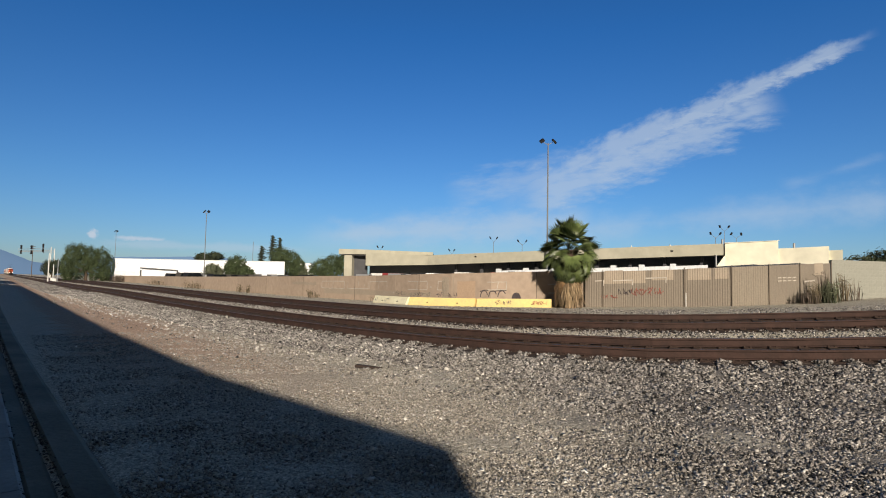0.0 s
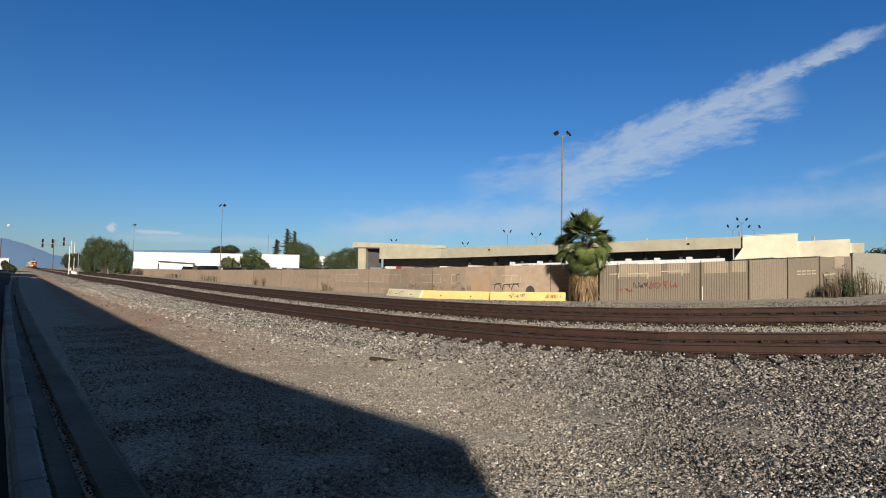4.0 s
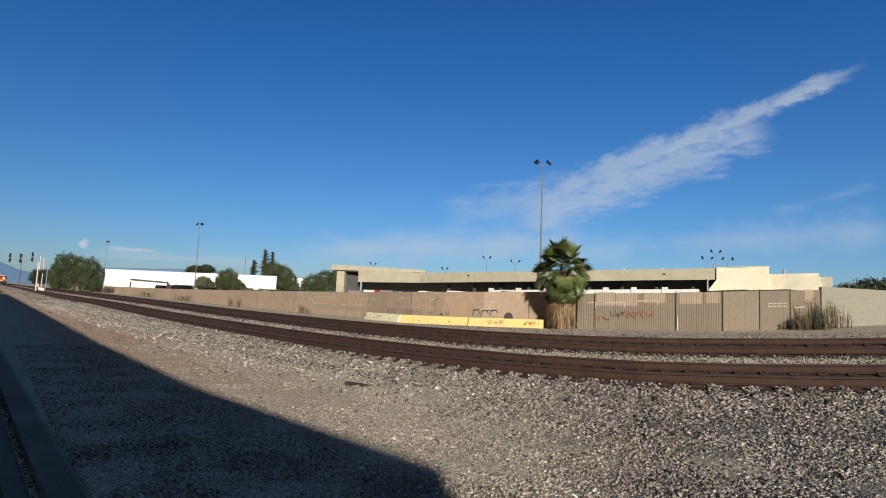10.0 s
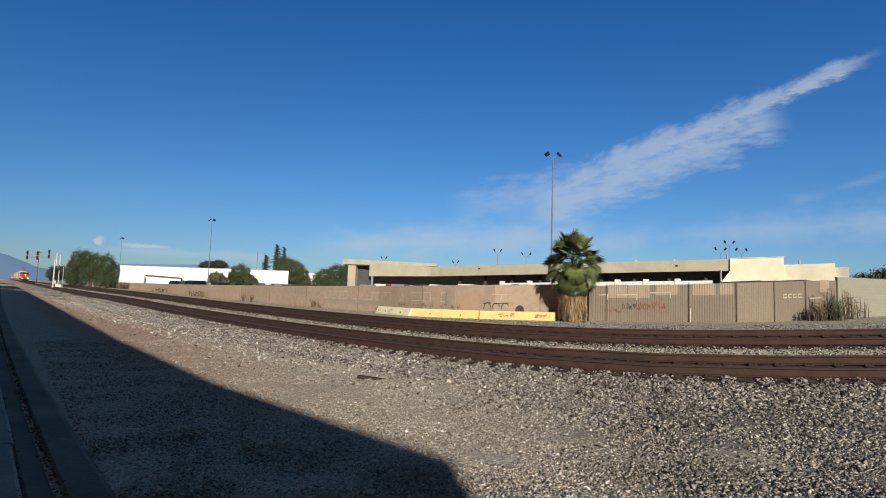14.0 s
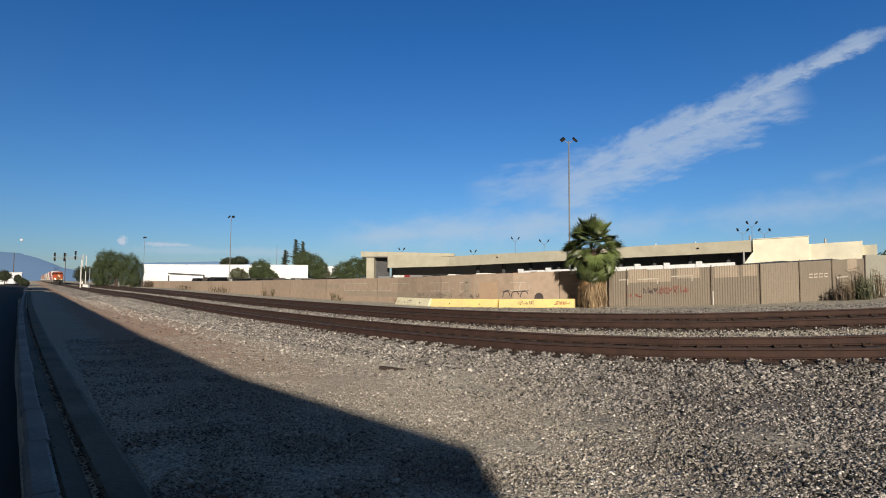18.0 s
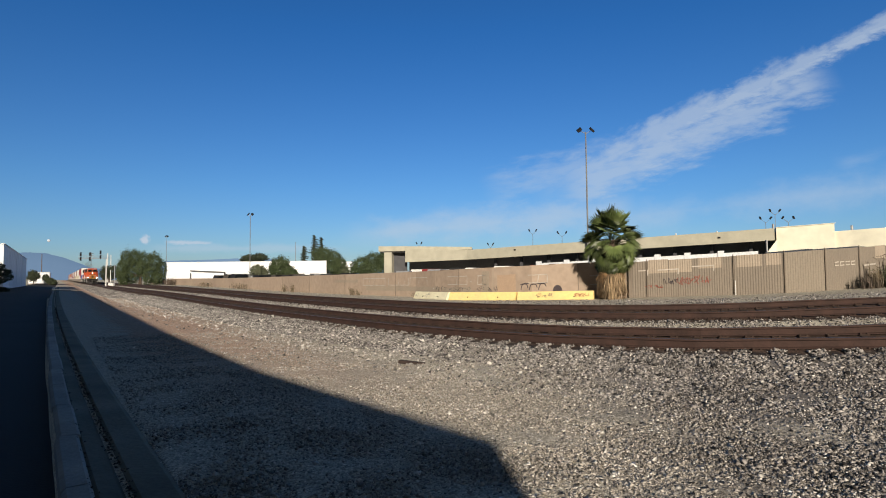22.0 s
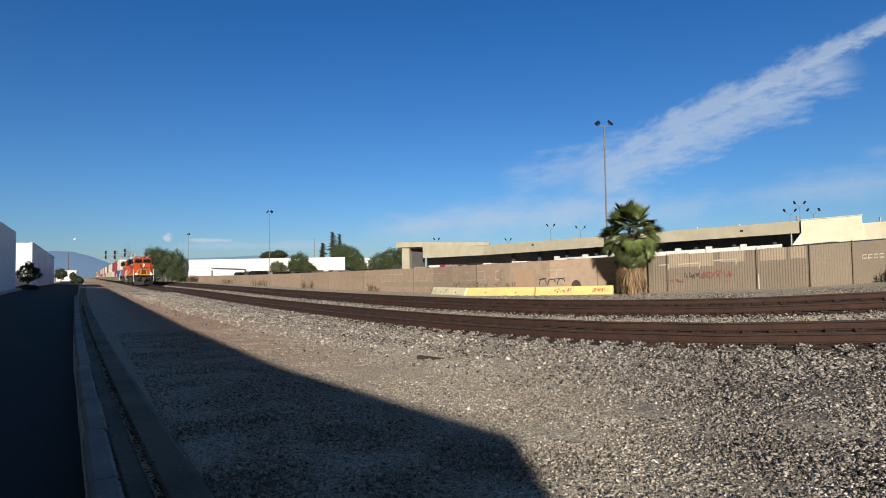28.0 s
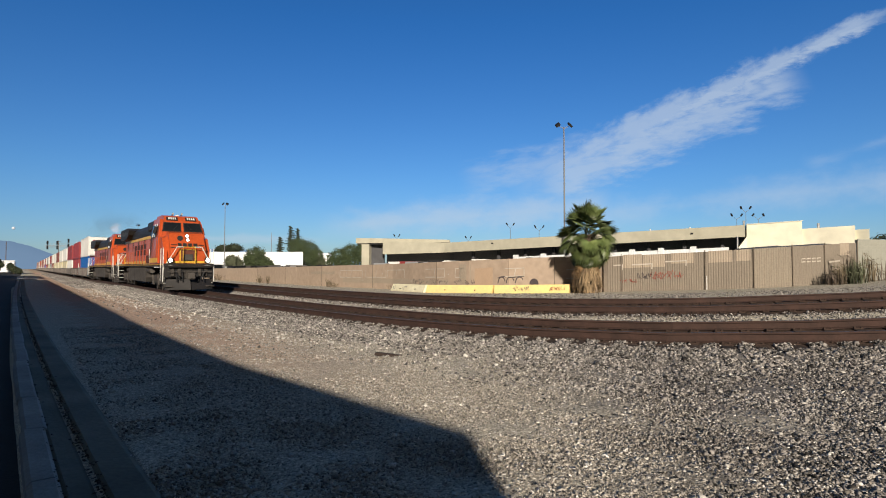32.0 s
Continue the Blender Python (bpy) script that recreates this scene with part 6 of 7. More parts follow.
# ---- parked vehicles behind the wall ----
def parked_car(u, v, ang, top, mat, label):
    """A car or van of which the roof shows over the wall."""
    z = float(lie(u, v))
    h = top - z
    ob = thing("parked_car", label, "car", pose(u, v, z, 0, 0, ang), "parked cars")
    bm = bmesh.new()
    prism(bm, [(-2.2, 0.35), (2.2, 0.35), (2.25, 0.8), (1.5, 0.95), (0.9, h), (-1.5, h), (-2.1, 0.95), (-2.25, 0.8)], -0.88, 0.88)
    part("body", bm, mat, ob)
    bm = bmesh.new()
    prism(bm, [(-1.9, 1.0), (1.3, 1.0), (0.82, h - 0.1), (-1.42, h - 0.1)], -0.89, 0.89)
    part("glass_cabin", bm, "glass", ob)
    for x in (-1.4, 1.4):
        for y in (-0.8, 0.8):
            part("wheel", tube(bmesh.new(), (x, y - 0.1, 0.33), (x, y + 0.1, 0.33), 0.33, 0.33, 12), "dark", ob)


CARS = random.Random(31)
for k in range(34):
    f = k / 33
    u, v = -7.4 + 22.4 * f + CARS.uniform(-0.4, 0.4), 70.0 - 9.5 * f + CARS.uniform(-1, 1)
    parked_car(u, v, CARS.choice((65, 245, 70, 20)), 1.9 + 0.62 * f + CARS.uniform(-0.25, 0.2), CARS.choice(("c_white", "galv", "c_grey", "galv", "c_white", "dark", "c_red")), "parked car showing its roof over the wall")
for k in range(13):
    r = -0.45 + 0.245 * k / 12 + CARS.uniform(-0.006, 0.006)
    v = 102.5 + CARS.uniform(-2, 3)
    parked_car(r * v, v, CARS.choice((50, 230, 120)), 1.75 + CARS.uniform(-0.2, 0.2), CARS.choice(("dark", "loco_black", "under", "dark", "c_grey")), "dark car parked in the yard behind the wall")
# dark plank lying on the ballast
plank = thing("wood_scrap", "splintered dark wood scrap on the ballast", "wood scrap", pose(-1.06, 10.8, gz1(-1.06, 10.8) + 0.03, 0, 4, -12))
part("plank", box(bmesh.new(), -0.2, 0.2, -0.06, 0.06, -0.03, 0.03, 0.01), "tie", plank)
part("splinter", box(bmesh.new(), 0.12, 0.34, -0.03, 0.02, -0.02, 0.02, 0.005, pose(0, 0, 0, 0, 0, 14)), "tie", plank)


# ---- the train: x runs forward along a vehicle, z up from the rail head ----
def wheelset(parent, x, r=0.46):
    bm = bmesh.new()
    tube(bm, (x, -0.80, r), (x, 0.80, r), 0.09, 0.09, 8)
    axle = part("axle", bm, "under", parent)
    for sy in (-1, 1):
        bm = bmesh.new()
        tube(bm, (x, sy * 0.70, r), (x, sy * 0.84, r), r, r * 0.985, 20)
        tube(bm, (x, sy * 0.66, r), (x, sy * 0.70, r), r + 0.03, r + 0.03, 20)
        part("wheel", bm, "under", axle)


def bogie(parent, x, axles, wheel=0.46, long=1.0):
    for sy in (-1, 1):
        bm = bmesh.new()
        hl = (len(axles) - 1) * 0.95 * long + 0.55
        prism(bm, [(x - hl, 0.62), (x - hl + 0.25, 0.42), (x + hl - 0.25, 0.42), (x + hl, 0.62), (x + hl, 0.78), (x + hl * 0.5, 0.95), (x - hl * 0.5, 0.95), (x - hl, 0.78)], sy * 0.98, sy * 1.12)
        frame_ob = part("bogie_frame", bm, "under", parent)
        for a in axles:
            bm = bmesh.new()
            box(bm, x + a - 0.17, x + a + 0.17, sy * 1.10 - 0.06, sy * 1.10 + 0.10, 0.30, 0.66, 0.03)
            tube(bm, (x + a, sy * 1.12, 0.66), (x + a, sy * 1.12, 0.95), 0.1, 0.1, 8)
            part("axle_box", bm, "under", frame_ob)
    for a in axles:
        wheelset(parent, x + a, wheel)


def build_locomotive(label):
    lo = thing("locomotive", label, "locomotive", group="locomotives of the train")
    # underframe, tank, steps
    part("deck", box(bmesh.new(), -10.7, 10.7, -1.52, 1.52, 1.45, 1.66, 0.03), "loco_black", lo)
    part("deck_stripe", box(bmesh.new(), -10.6, 10.6, -1.535, 1.535, 1.56, 1.60), "yellow", lo, "thin yellow sill stripe")
    bm = bmesh.new()
    prism(bm, [(-3.9, 0.45), (3.9, 0.45), (4.2, 0.75), (4.2, 1.4), (-4.2, 1.4), (-4.2, 0.75)], -1.42, 1.42)
    part("fuel_tank", bm, "under", lo, "dusty grey fuel tank")
    for x in (-7.0, 7.0):
        bogie(lo, x, (-1.85, 0.0, 1.85), 0.53, 1.0)
    for k, x in enumerate((-4.9, 4.9)):
        for sy in (-1, 1):
            part("air_tank", tube(bmesh.new(), (x - 0.7, sy * 1.25, 1.2), (x + 0.7, sy * 1.25, 1.2), 0.17, 0.17, 10), "under", lo)
    # long hood with doors
    hood = part("long_hood", box(bmesh.new(), -9.9, 6.0, -0.92, 0.92, 1.66, 3.70, 0.05), "orange", lo, "orange long hood with louvred doors")
    bm = bmesh.new()
    a = [(-0.97, 3.66), (0.97, 3.66), (0.97, 4.18), (0.72, 4.45), (-0.72, 4.45), (-0.97, 4.18)]
    va = [bm.verts.new((-9.9, y, z)) for y, z in a]
    vb = [bm.verts.new((6.0, y, z)) for y, z in a]
    for i in range(6):
        bm.faces.new((va[i], va[(i + 1) % 6], vb[(i + 1) % 6], vb[i]))
    bm.faces.new(va)
    bm.faces.new(vb[::-1])
    bmesh.ops.recalc_face_normals(bm, faces=bm.faces[:])
    part("roof_ridge", bm, "loco_black", lo, "sooty black roof")
    part("roof_stripe", box(bmesh.new(), -9.92, 6.02, -0.965, 0.965, 3.42, 3.62), "yellow", lo, "yellow stripe under the roof")
    part("hood_sill", box(bmesh.new(), -9.92, 6.02, -0.965, 0.965, 1.68, 1.88), "yellow", lo, "yellow band along the foot of the hood")
    for sy in (-1, 1):
        for k in range(16):
            x = -9.4 + k * 0.93
            door = part("hood_door", box(bmesh.new(), x, x + 0.86, sy * 0.94 - 0.02, sy * 0.94 + 0.02, 1.95, 3.38, 0.012), "orange", hood)
            if k % 3 == 1:
                bm = bmesh.new()
                for j in range(8):
                    box(bm, x + 0.1, x + 0.76, sy * 0.96 - 0.015, sy * 0.96 + 0.02, 2.7 + j * 0.09, 2.75 + j * 0.09)
                part("louvre", bm, "loco_black", door)
        bm = bmesh.new()
        for x0, x1 in ((-4.4, -3.3), (-2.9, -1.8), (-1.4, -0.3), (0.1, 1.2)):
            box(bm, x0, x1, sy * 0.968 - 0.004, sy * 0.968 + 0.004, 2.3, 3.1)
        part("side_emblem", bm, "soot", hood, "plain dark bars painted on the hood side")
    # radiator wings and exhaust
    bm = bmesh.new()
    prism(bm, [(-10.0, 3.85), (-9.6, 3.7), (-6.3, 3.7), (-5.3, 4.05), (-5.0, 4.4), (-5.4, 4.52), (-9.9, 4.52), (-10.0, 4.4)], -1.38, 1.38)
    wing = part("radiator_wing", bm, "loco_black", lo, "broad radiator housing at the rear roof")
    for sy in (-1, 1):
        bm = bmesh.new()
        for j in range(9):
            box(bm, -9.6 + j * 0.44, -9.25 + j * 0.44, sy * 1.38 - 0.02, sy * 1.38 + 0.02, 3.9, 4.4)
        part("radiator_grille", bm, "loco_black", wing)
    part("wing_top", box(bmesh.new(), -9.9, -5.5, -1.36, 1.36, 4.52, 4.58, 0.01), "loco_black", wing)
    part("exhaust_stack", box(bmesh.new(), -0.9, 0.3, -0.45, 0.45, 4.4, 4.66, 0.04), "loco_black", lo)
    part("dynamic_brake", box(bmesh.new(), 2.2, 5.6, -1.05, 1.05, 3.92, 4.55, 0.08), "loco_black", lo)
    # cab: upright front under a raked windscreen, rounded roof with the number boards in its brow
    bm = bmesh.new()
    prism(bm, [(5.9, 1.66), (8.75, 1.66), (8.75, 3.58), (8.47, 4.26), (8.12, 4.60), (7.6, 4.68), (5.9, 4.68)], -1.52, 1.52)
    edges = [e for e in bm.edges if abs(e.verts[0].co.y - e.verts[1].co.y) < 0.01 and min(v.co.z for v in e.verts) > 3.5]
    bmesh.ops.bevel(bm, geom=edges, offset=0.22, segments=4, affect="EDGES")
    cab = part("cab", bm, "orange", lo, "orange driving cab with split windscreen")
    rake = math.degrees(math.atan2(0.28, 0.68))
    brow = math.degrees(math.atan2(0.35, 0.34))
    for sy in (-1, 1):
        y0, y1 = sorted((sy * 0.11, sy * 1.28))
        bm = bmesh.new()
        box(bm, -0.02, 0.016, y0 - 0.04, y1 + 0.04, 0.03, 0.66, 0.012, pose(8.75, 0, 3.58, 0, -rake, 0))
        seal = part("windscreen_frame", bm, "loco_black", cab)
        bm = bmesh.new()
        box(bm, 0.0, 0.026, y0 + 0.02, y1 - 0.02, 0.08, 0.61, 0.0, pose(8.75, 0, 3.58, 0, -rake, 0))
        part("windscreen", bm, "glass", seal, "dark sloping windscreen pane")
        part("wiper", tube(bmesh.new(), (8.80, sy * 0.7, 3.62), (8.66, sy * 0.35, 4.02), 0.012, 0.012, 4), "dark", cab)
        part("side_window", box(bmesh.new(), 6.35, 7.75, sy * 1.53 - 0.015, sy * 1.53 + 0.015, 3.35, 4.08, 0.02), "glass", cab)
        part("window_frame", box(bmesh.new(), 6.98, 7.12, sy * 1.55 - 0.015, sy * 1.55 + 0.015, 3.30, 4.12), "rail_white", cab)
        part("window_frame", box(bmesh.new(), 7.70, 7.80, sy * 1.55 - 0.015, sy * 1.55 + 0.015, 3.30, 4.12), "rail_white", cab)
        board = part("number_board", box(bmesh.new(), -0.03, 0.03, sy * 0.7 - 0.42, sy * 0.7 + 0.42, 0.08, 0.40, 0.015, pose(8.49, 0, 4.26, 0, -brow, 0)), "dark", cab, "black number board in the roof's brow")
        bm = bmesh.new()
        for k in range(4):
            box(bm, 0.03, 0.04, sy * 0.7 - 0.29 + k * 0.16, sy * 0.7 - 0.19 + k * 0.16, 0.15, 0.33, 0, pose(8.49, 0, 4.26, 0, -brow, 0))
        part("number_bars", bm, "rail_white", board, "pale bars where digits stand")
        part("cab_hood_line", box(bmesh.new(), 5.95, 8.7, sy * 1.525 - 0.008, sy * 1.525 + 0.008, 1.72, 2.0), "yellow", cab)
        part("cab_door", box(bmesh.new(), 5.98, 6.3, sy * 1.525 - 0.012, sy * 1.525 + 0.012, 2.05, 3.9, 0.01), "soot", cab)
        part("mirror", box(bmesh.new(), 7.85, 7.95, sy * 1.62 - 0.12, sy * 1.62 + 0.08, 3.5, 3.95, 0.02), "loco_black", cab)
        part("cab_grab_rail", tube(bmesh.new(), (8.6, sy * 1.56, 2.0), (8.6, sy * 1.56, 3.3), 0.02, 0.02, 5), "orange", cab)
        part("roof_horn", tube(bmesh.new(), (6.6, sy * 0.35, 4.70), (7.1, sy * 0.35, 4.86), 0.03, 0.08, 8), "galv", lo)
    part("antenna_dome", tube(bmesh.new(), (7.0, 0, 4.66), (7.0, 0, 4.80), 0.22, 0.12, 10), "rail_white", lo)
    # nose: upright lower front, long slope back to the windscreen, wide chamfers
    bm = bmesh.new()
    prism(bm, [(8.6, 1.66), (10.35, 1.66), (10.35, 2.55), (9.72, 3.46), (9.2, 3.58), (8.6, 3.60)], -1.42, 1.42)
    edges = [e for e in bm.edges if abs(e.verts[0].co.y - e.verts[1].co.y) < 0.01 and (min(v.co.x for v in e.verts) > 9.5 or min(v.co.z for v in e.verts) > 3.4)]
    bmesh.ops.bevel(bm, geom=edges, offset=0.34, segments=3, affect="EDGES")
    nose = part("nose", bm, "orange", lo, "broad orange safety nose")
    lean = math.degrees(math.atan2(0.63, 0.91))
    bm = bmesh.new()
    for y0, y1, z0, z1 in ((-1.0, -0.66, 0.22, 0.27), (-0.6, -0.38, 0.12, 0.36), (-0.3, -0.06, 0.12, 0.36), (0.02, 0.26, 0.12, 0.36), (0.34, 0.6, 0.12, 0.36), (0.66, 1.0, 0.22, 0.27), (-1.05, -0.3, 0.02, 0.06), (0.3, 1.05, 0.02, 0.06)):
        box(bm, -0.01, 0.014, y0, y1, z0, z1, 0.0, pose(10.35, 0, 2.55, 0, -lean, 0))
    part("nose_emblem", bm, "loco_black", nose, "plain dark bars painted across the nose")
    part("round_port", tube(bmesh.new(), (9.75, -0.42, 3.06), (9.98, -0.42, 3.16), 0.17, 0.17, 14), "dark", nose, "round black port beside the headlights")
    bm = bmesh.new()
    for y0, y1, z0, z1 in ((-0.52, -0.44, 1.7, 2.52), (0.44, 0.52, 1.7, 2.52), (-0.52, 0.52, 2.46, 2.52), (-1.3, 1.3, 1.68, 1.80)):
        box(bm, 10.345, 10.372, y0, y1, z0, z1)
    part("nose_stripe", bm, "yellow", nose, "yellow door outline and sill stripe")
    part("nose_door", box(bmesh.new(), 10.34, 10.385, -0.42, 0.42, 1.8, 2.45, 0.02), "soot", nose)
    part("bell_box", box(bmesh.new(), 10.34, 10.46, -0.28, 0.28, 1.82, 2.2, 0.03), "under", nose)
    for k, (z, x) in enumerate(((3.06, 9.99), (3.30, 9.84))):
        lamp = part("headlight", tube(bmesh.new(), (x - 0.3, 0.02, z), (x + 0.07, 0.02, z), 0.125, 0.125, 14), "dark", lo)
        part("lamp_glass", tube(bmesh.new(), (x + 0.06, 0.02, z), (x + 0.085, 0.02, z), 0.08, 0.08, 14), "lamp_on", lamp, "lit headlamp")
    for sy in (-1, 1):
        ditch = part("ditch_light", box(bmesh.new(), 10.5, 10.7, sy * 1.12 - 0.16, sy * 1.12 + 0.16, 1.68, 1.98, 0.04), "dark", lo)
        part("lamp_glass", tube(bmesh.new(), (10.70, sy * 1.12, 1.83), (10.725, sy * 1.12, 1.83), 0.105, 0.105, 14), "lamp_on", ditch, "lit ditch lamp")
        for x in (10.62,):
            part("gate_rail", tube(bmesh.new(), (x, sy * 0.36, 1.66), (x, sy * 0.36, 2.62), 0.026, 0.026, 6), "yellow", lo)
        # soot on the hood behind the cab
        part("soot_streak", box(bmesh.new(), 3.1, 5.4, sy * 0.968 - 0.003, sy * 0.968 + 0.003, 2.3, 3.36), "soot", hood, "sooty streak on the hood")
        part("blower_duct", box(bmesh.new(), 2.0, 4.4, sy * 1.02 - 0.08, sy * 1.02 + 0.08, 1.7, 2.25, 0.03), "soot", hood)
    part("gate_rail", tube(bmesh.new(), (10.62, -0.36, 2.62), (10.62, 0.36, 2.62), 0.026, 0.026, 6), "yellow", lo)
    # pilot, coupler, steps, rails at each end
    for sx in (-1, 1):
        bm = bmesh.new()
        x0, x1 = sorted((sx * 10.55, sx * 10.72))
        box(bm, x0, x1, -1.48, 1.48, 0.85, 1.46, 0.03)
        pilot = part("pilot_plate", bm, "loco_black", lo, "dark pilot plate under the deck")
        bm = bmesh.new()
        for sy in (-1, 1):
            q = [(sx * 11.35, 0.02 * sy), (sx * 10.85, 1.42 * sy), (sx * 10.6, 1.42 * sy), (sx * 10.6, 0.02 * sy)]
            lo_v = [bm.verts.new((x, y, 0.14)) for x, y in q]
            hi_v = [bm.verts.new((x - sx * 0.3 if abs(x) > 10.7 else x, y * 0.94, 0.74)) for x, y in q]
            for i in range(4):
                bm.faces.new((lo_v[i], lo_v[(i + 1) % 4], hi_v[(i + 1) % 4], hi_v[i]))
            bm.faces.new(lo_v)
            bm.faces.new(hi_v)
        bmesh.ops.recalc_face_normals(bm, faces=bm.faces[:])
        part("snowplough", bm, "loco_black", pilot, "dark vee plough")
        bm = bmesh.new()
        for y in (-1.0, -0.62, 0.62, 1.0):
            box(bm, min(sx * 10.70, sx * 10.80), max(sx * 10.70, sx * 10.80), y - 0.10, y + 0.10, 0.92, 1.38, 0.02)
        part("uncoupling_gear", bm, "under", pilot)
        bm = bmesh.new()
        prism(bm, [(sx * 10.5, 1.36), (sx * 11.0, 1.42), (sx * 11.02, 1.52), (sx * 10.5, 1.64)], -1.25, 1.25)
        part("anticlimber", bm, "loco_black", pilot, "dark shelf over the coupler")
        part("coupler_pocket", tube(bmesh.new(), (sx * 10.7, 0, 0.95), (sx * 10.95, 0, 0.95), 0.34, 0.30, 12), "under", pilot)
        part("cut_lever", tube(bmesh.new(), (sx * 11.0, -1.35, 1.18), (sx * 11.0, 1.35, 1.18), 0.022, 0.022, 5), "under", pilot)
        for y in (-1.22, 1.22):
            part("footboard", box(bmesh.new(), min(sx * 10.6, sx * 11.0), max(sx * 10.6, sx * 11.0), y - 0.26, y + 0.26, 0.30, 0.36, 0.01), "under", pilot)
            part("coiled_hose", tube(bmesh.new(), (sx * 10.95, y * 0.75, 1.25), (sx * 11.05, y * 0.5, 0.72), 0.05, 0.05, 6), "dark", pilot)
        bm = bmesh.new()
        box(bm, min(sx * 10.8, sx * 11.45), max(sx * 10.8, sx * 11.45), -0.14, 0.14, 0.78, 1.06, 0.05)
        box(bm, min(sx * 11.3, sx * 11.55), max(sx * 11.3, sx * 11.55), -0.24, 0.20, 0.74, 1.10, 0.06)
        part("coupler", bm, "under", lo)
        for y in (-0.8, -0.45, 0.45, 0.8):
            part("air_hose", tube(bmesh.new(), (sx * 10.75, y, 1.3), (sx * 11.1, y, 0.6), 0.045, 0.04, 6), "dark", pilot)
        for sy in (-1, 1):
            stair = part("steps", box(bmesh.new(), min(sx * 9.95, sx * 10.55), max(sx * 9.95, sx * 10.55), sy * 1.50 - 0.05, sy * 1.50 + 0.03, 0.45, 1.5, 0.02), "under", lo)
            for z in (0.5, 0.8, 1.1, 1.4):
                part("tread", box(bmesh.new(), min(sx * 9.95, sx * 10.55), max(sx * 9.95, sx * 10.55), sy * 1.28 - 0.2, sy * 1.28 + 0.2, z, z + 0.03), "rail_white", stair)
            for x0 in (9.9, 10.62):
                part("grab_rail", tube(bmesh.new(), (sx * x0, sy * 1.53, 0.6), (sx * x0, sy * 1.53, 2.55), 0.028, 0.028, 6), "rail_white", lo)
            part("stair_rail", tube(bmesh.new(), (sx * 10.62, sy * 1.53, 1.3), (sx * 10.72, sy * 0.75, 2.62), 0.028, 0.028, 6), "rail_white", lo)
            part("end_rail", tube(bmesh.new(), (sx * 10.72, sy * 0.75, 2.62), (sx * 10.72, sy * 0.35, 2.62), 0.028, 0.028, 6), "rail_white", lo)
    for sy in (-1, 1):
        for x in np.linspace(-9.6, 5.6, 12):
            part("stanchion", tube(bmesh.new(), (x, sy * 1.47, 1.66), (x, sy * 1.47, 2.62), 0.02, 0.02, 6), "rail_white" if x < -8 or x > 5 else "orange", lo)
        part("handrail", tube(bmesh.new(), (-9.6, sy * 1.47, 2.62), (5.6, sy * 1.47, 2.62), 0.02, 0.02, 6), "orange", lo)
    for ob in [lo] + list(lo.children_recursive):
        if ob.type == "MESH":
            for v in ob.data.vertices:
                v.co.y *= 0.9
                if v.co.x > 5.8 and v.co.z > 3.3:
                    v.co.y *= 1 - 0.17 * min((v.co.z - 3.3) / 1.2, 1.0)
    return lo


def build_container(mat, ln, label):
    """A corrugated steel box, its frame, corner castings and doors."""
    c = thing("shipping_container", label, "shipping container", group="containers on the train")
    h, w, n = 2.56, 2.44, int(ln / 0.28)
    v, f = [], []
    for sy in (-1, 1):
        k0 = len(v)
        for k in range(n * 2 + 1):
            x = -ln / 2 + 0.1 + (ln - 0.2) * k / (n * 2)
            dep = 0.0 if k % 4 in (0, 1) else 0.035
            y = sy * (w / 2 - 0.01 - dep)
            v += [(x, y, 0.12), (x, y, h - 0.1)]
        for k in range(n * 2):
            q = (k0 + 2 * k, k0 + 2 * k + 2, k0 + 2 * k + 3, k0 + 2 * k + 1)
            f.append(q if sy < 0 else q[::-1])
    k0 = len(v)
    for x in (-ln / 2 + 0.05, ln / 2 - 0.05):
        v += [(x, -w / 2 + 0.02, 0.12), (x, w / 2 - 0.02, 0.12), (x, w / 2 - 0.02, h - 0.1), (x, -w / 2 + 0.02, h - 0.1)]
    f += [(k0, k0 + 3, k0 + 2, k0 + 1), (k0 + 4, k0 + 5, k0 + 6, k0 + 7), (k0 + 3, k0 + 7, k0 + 6, k0 + 2)]
    raw_mesh("corrugated_body", v, f, mat, c)
    bm = bmesh.new()
    for sy in (-1, 1):
        for z0, z1 in ((0.0, 0.14), (h - 0.12, h)):
            box(bm, -ln / 2, ln / 2, sy * (w / 2 - 0.05) - 0.05, sy * (w / 2 - 0.05) + 0.05, z0, z1)
        for sx in (-1, 1):
            box(bm, sx * (ln / 2 - 0.08) - 0.08, sx * (ln / 2 - 0.08) + 0.08, sy * (w / 2 - 0.075) - 0.08, sy * (w / 2 - 0.075) + 0.08, 0, h)
    part("frame", bm, mat, c)
    for sy in (-1, 1):
        bm = bmesh.new()
        box(bm, ln / 2 - 0.02, ln / 2 + 0.02, min(0.02 * sy, sy * 1.1), max(0.02 * sy, sy * 1.1), 0.2, h - 0.2, 0.02)
        for y in (0.3, 0.75):
            tube(bm, (ln / 2 + 0.04, sy * y, 0.15), (ln / 2 + 0.04, sy * y, h - 0.15), 0.02, 0.02, 5)
        part("door", bm, mat, c)
    return c


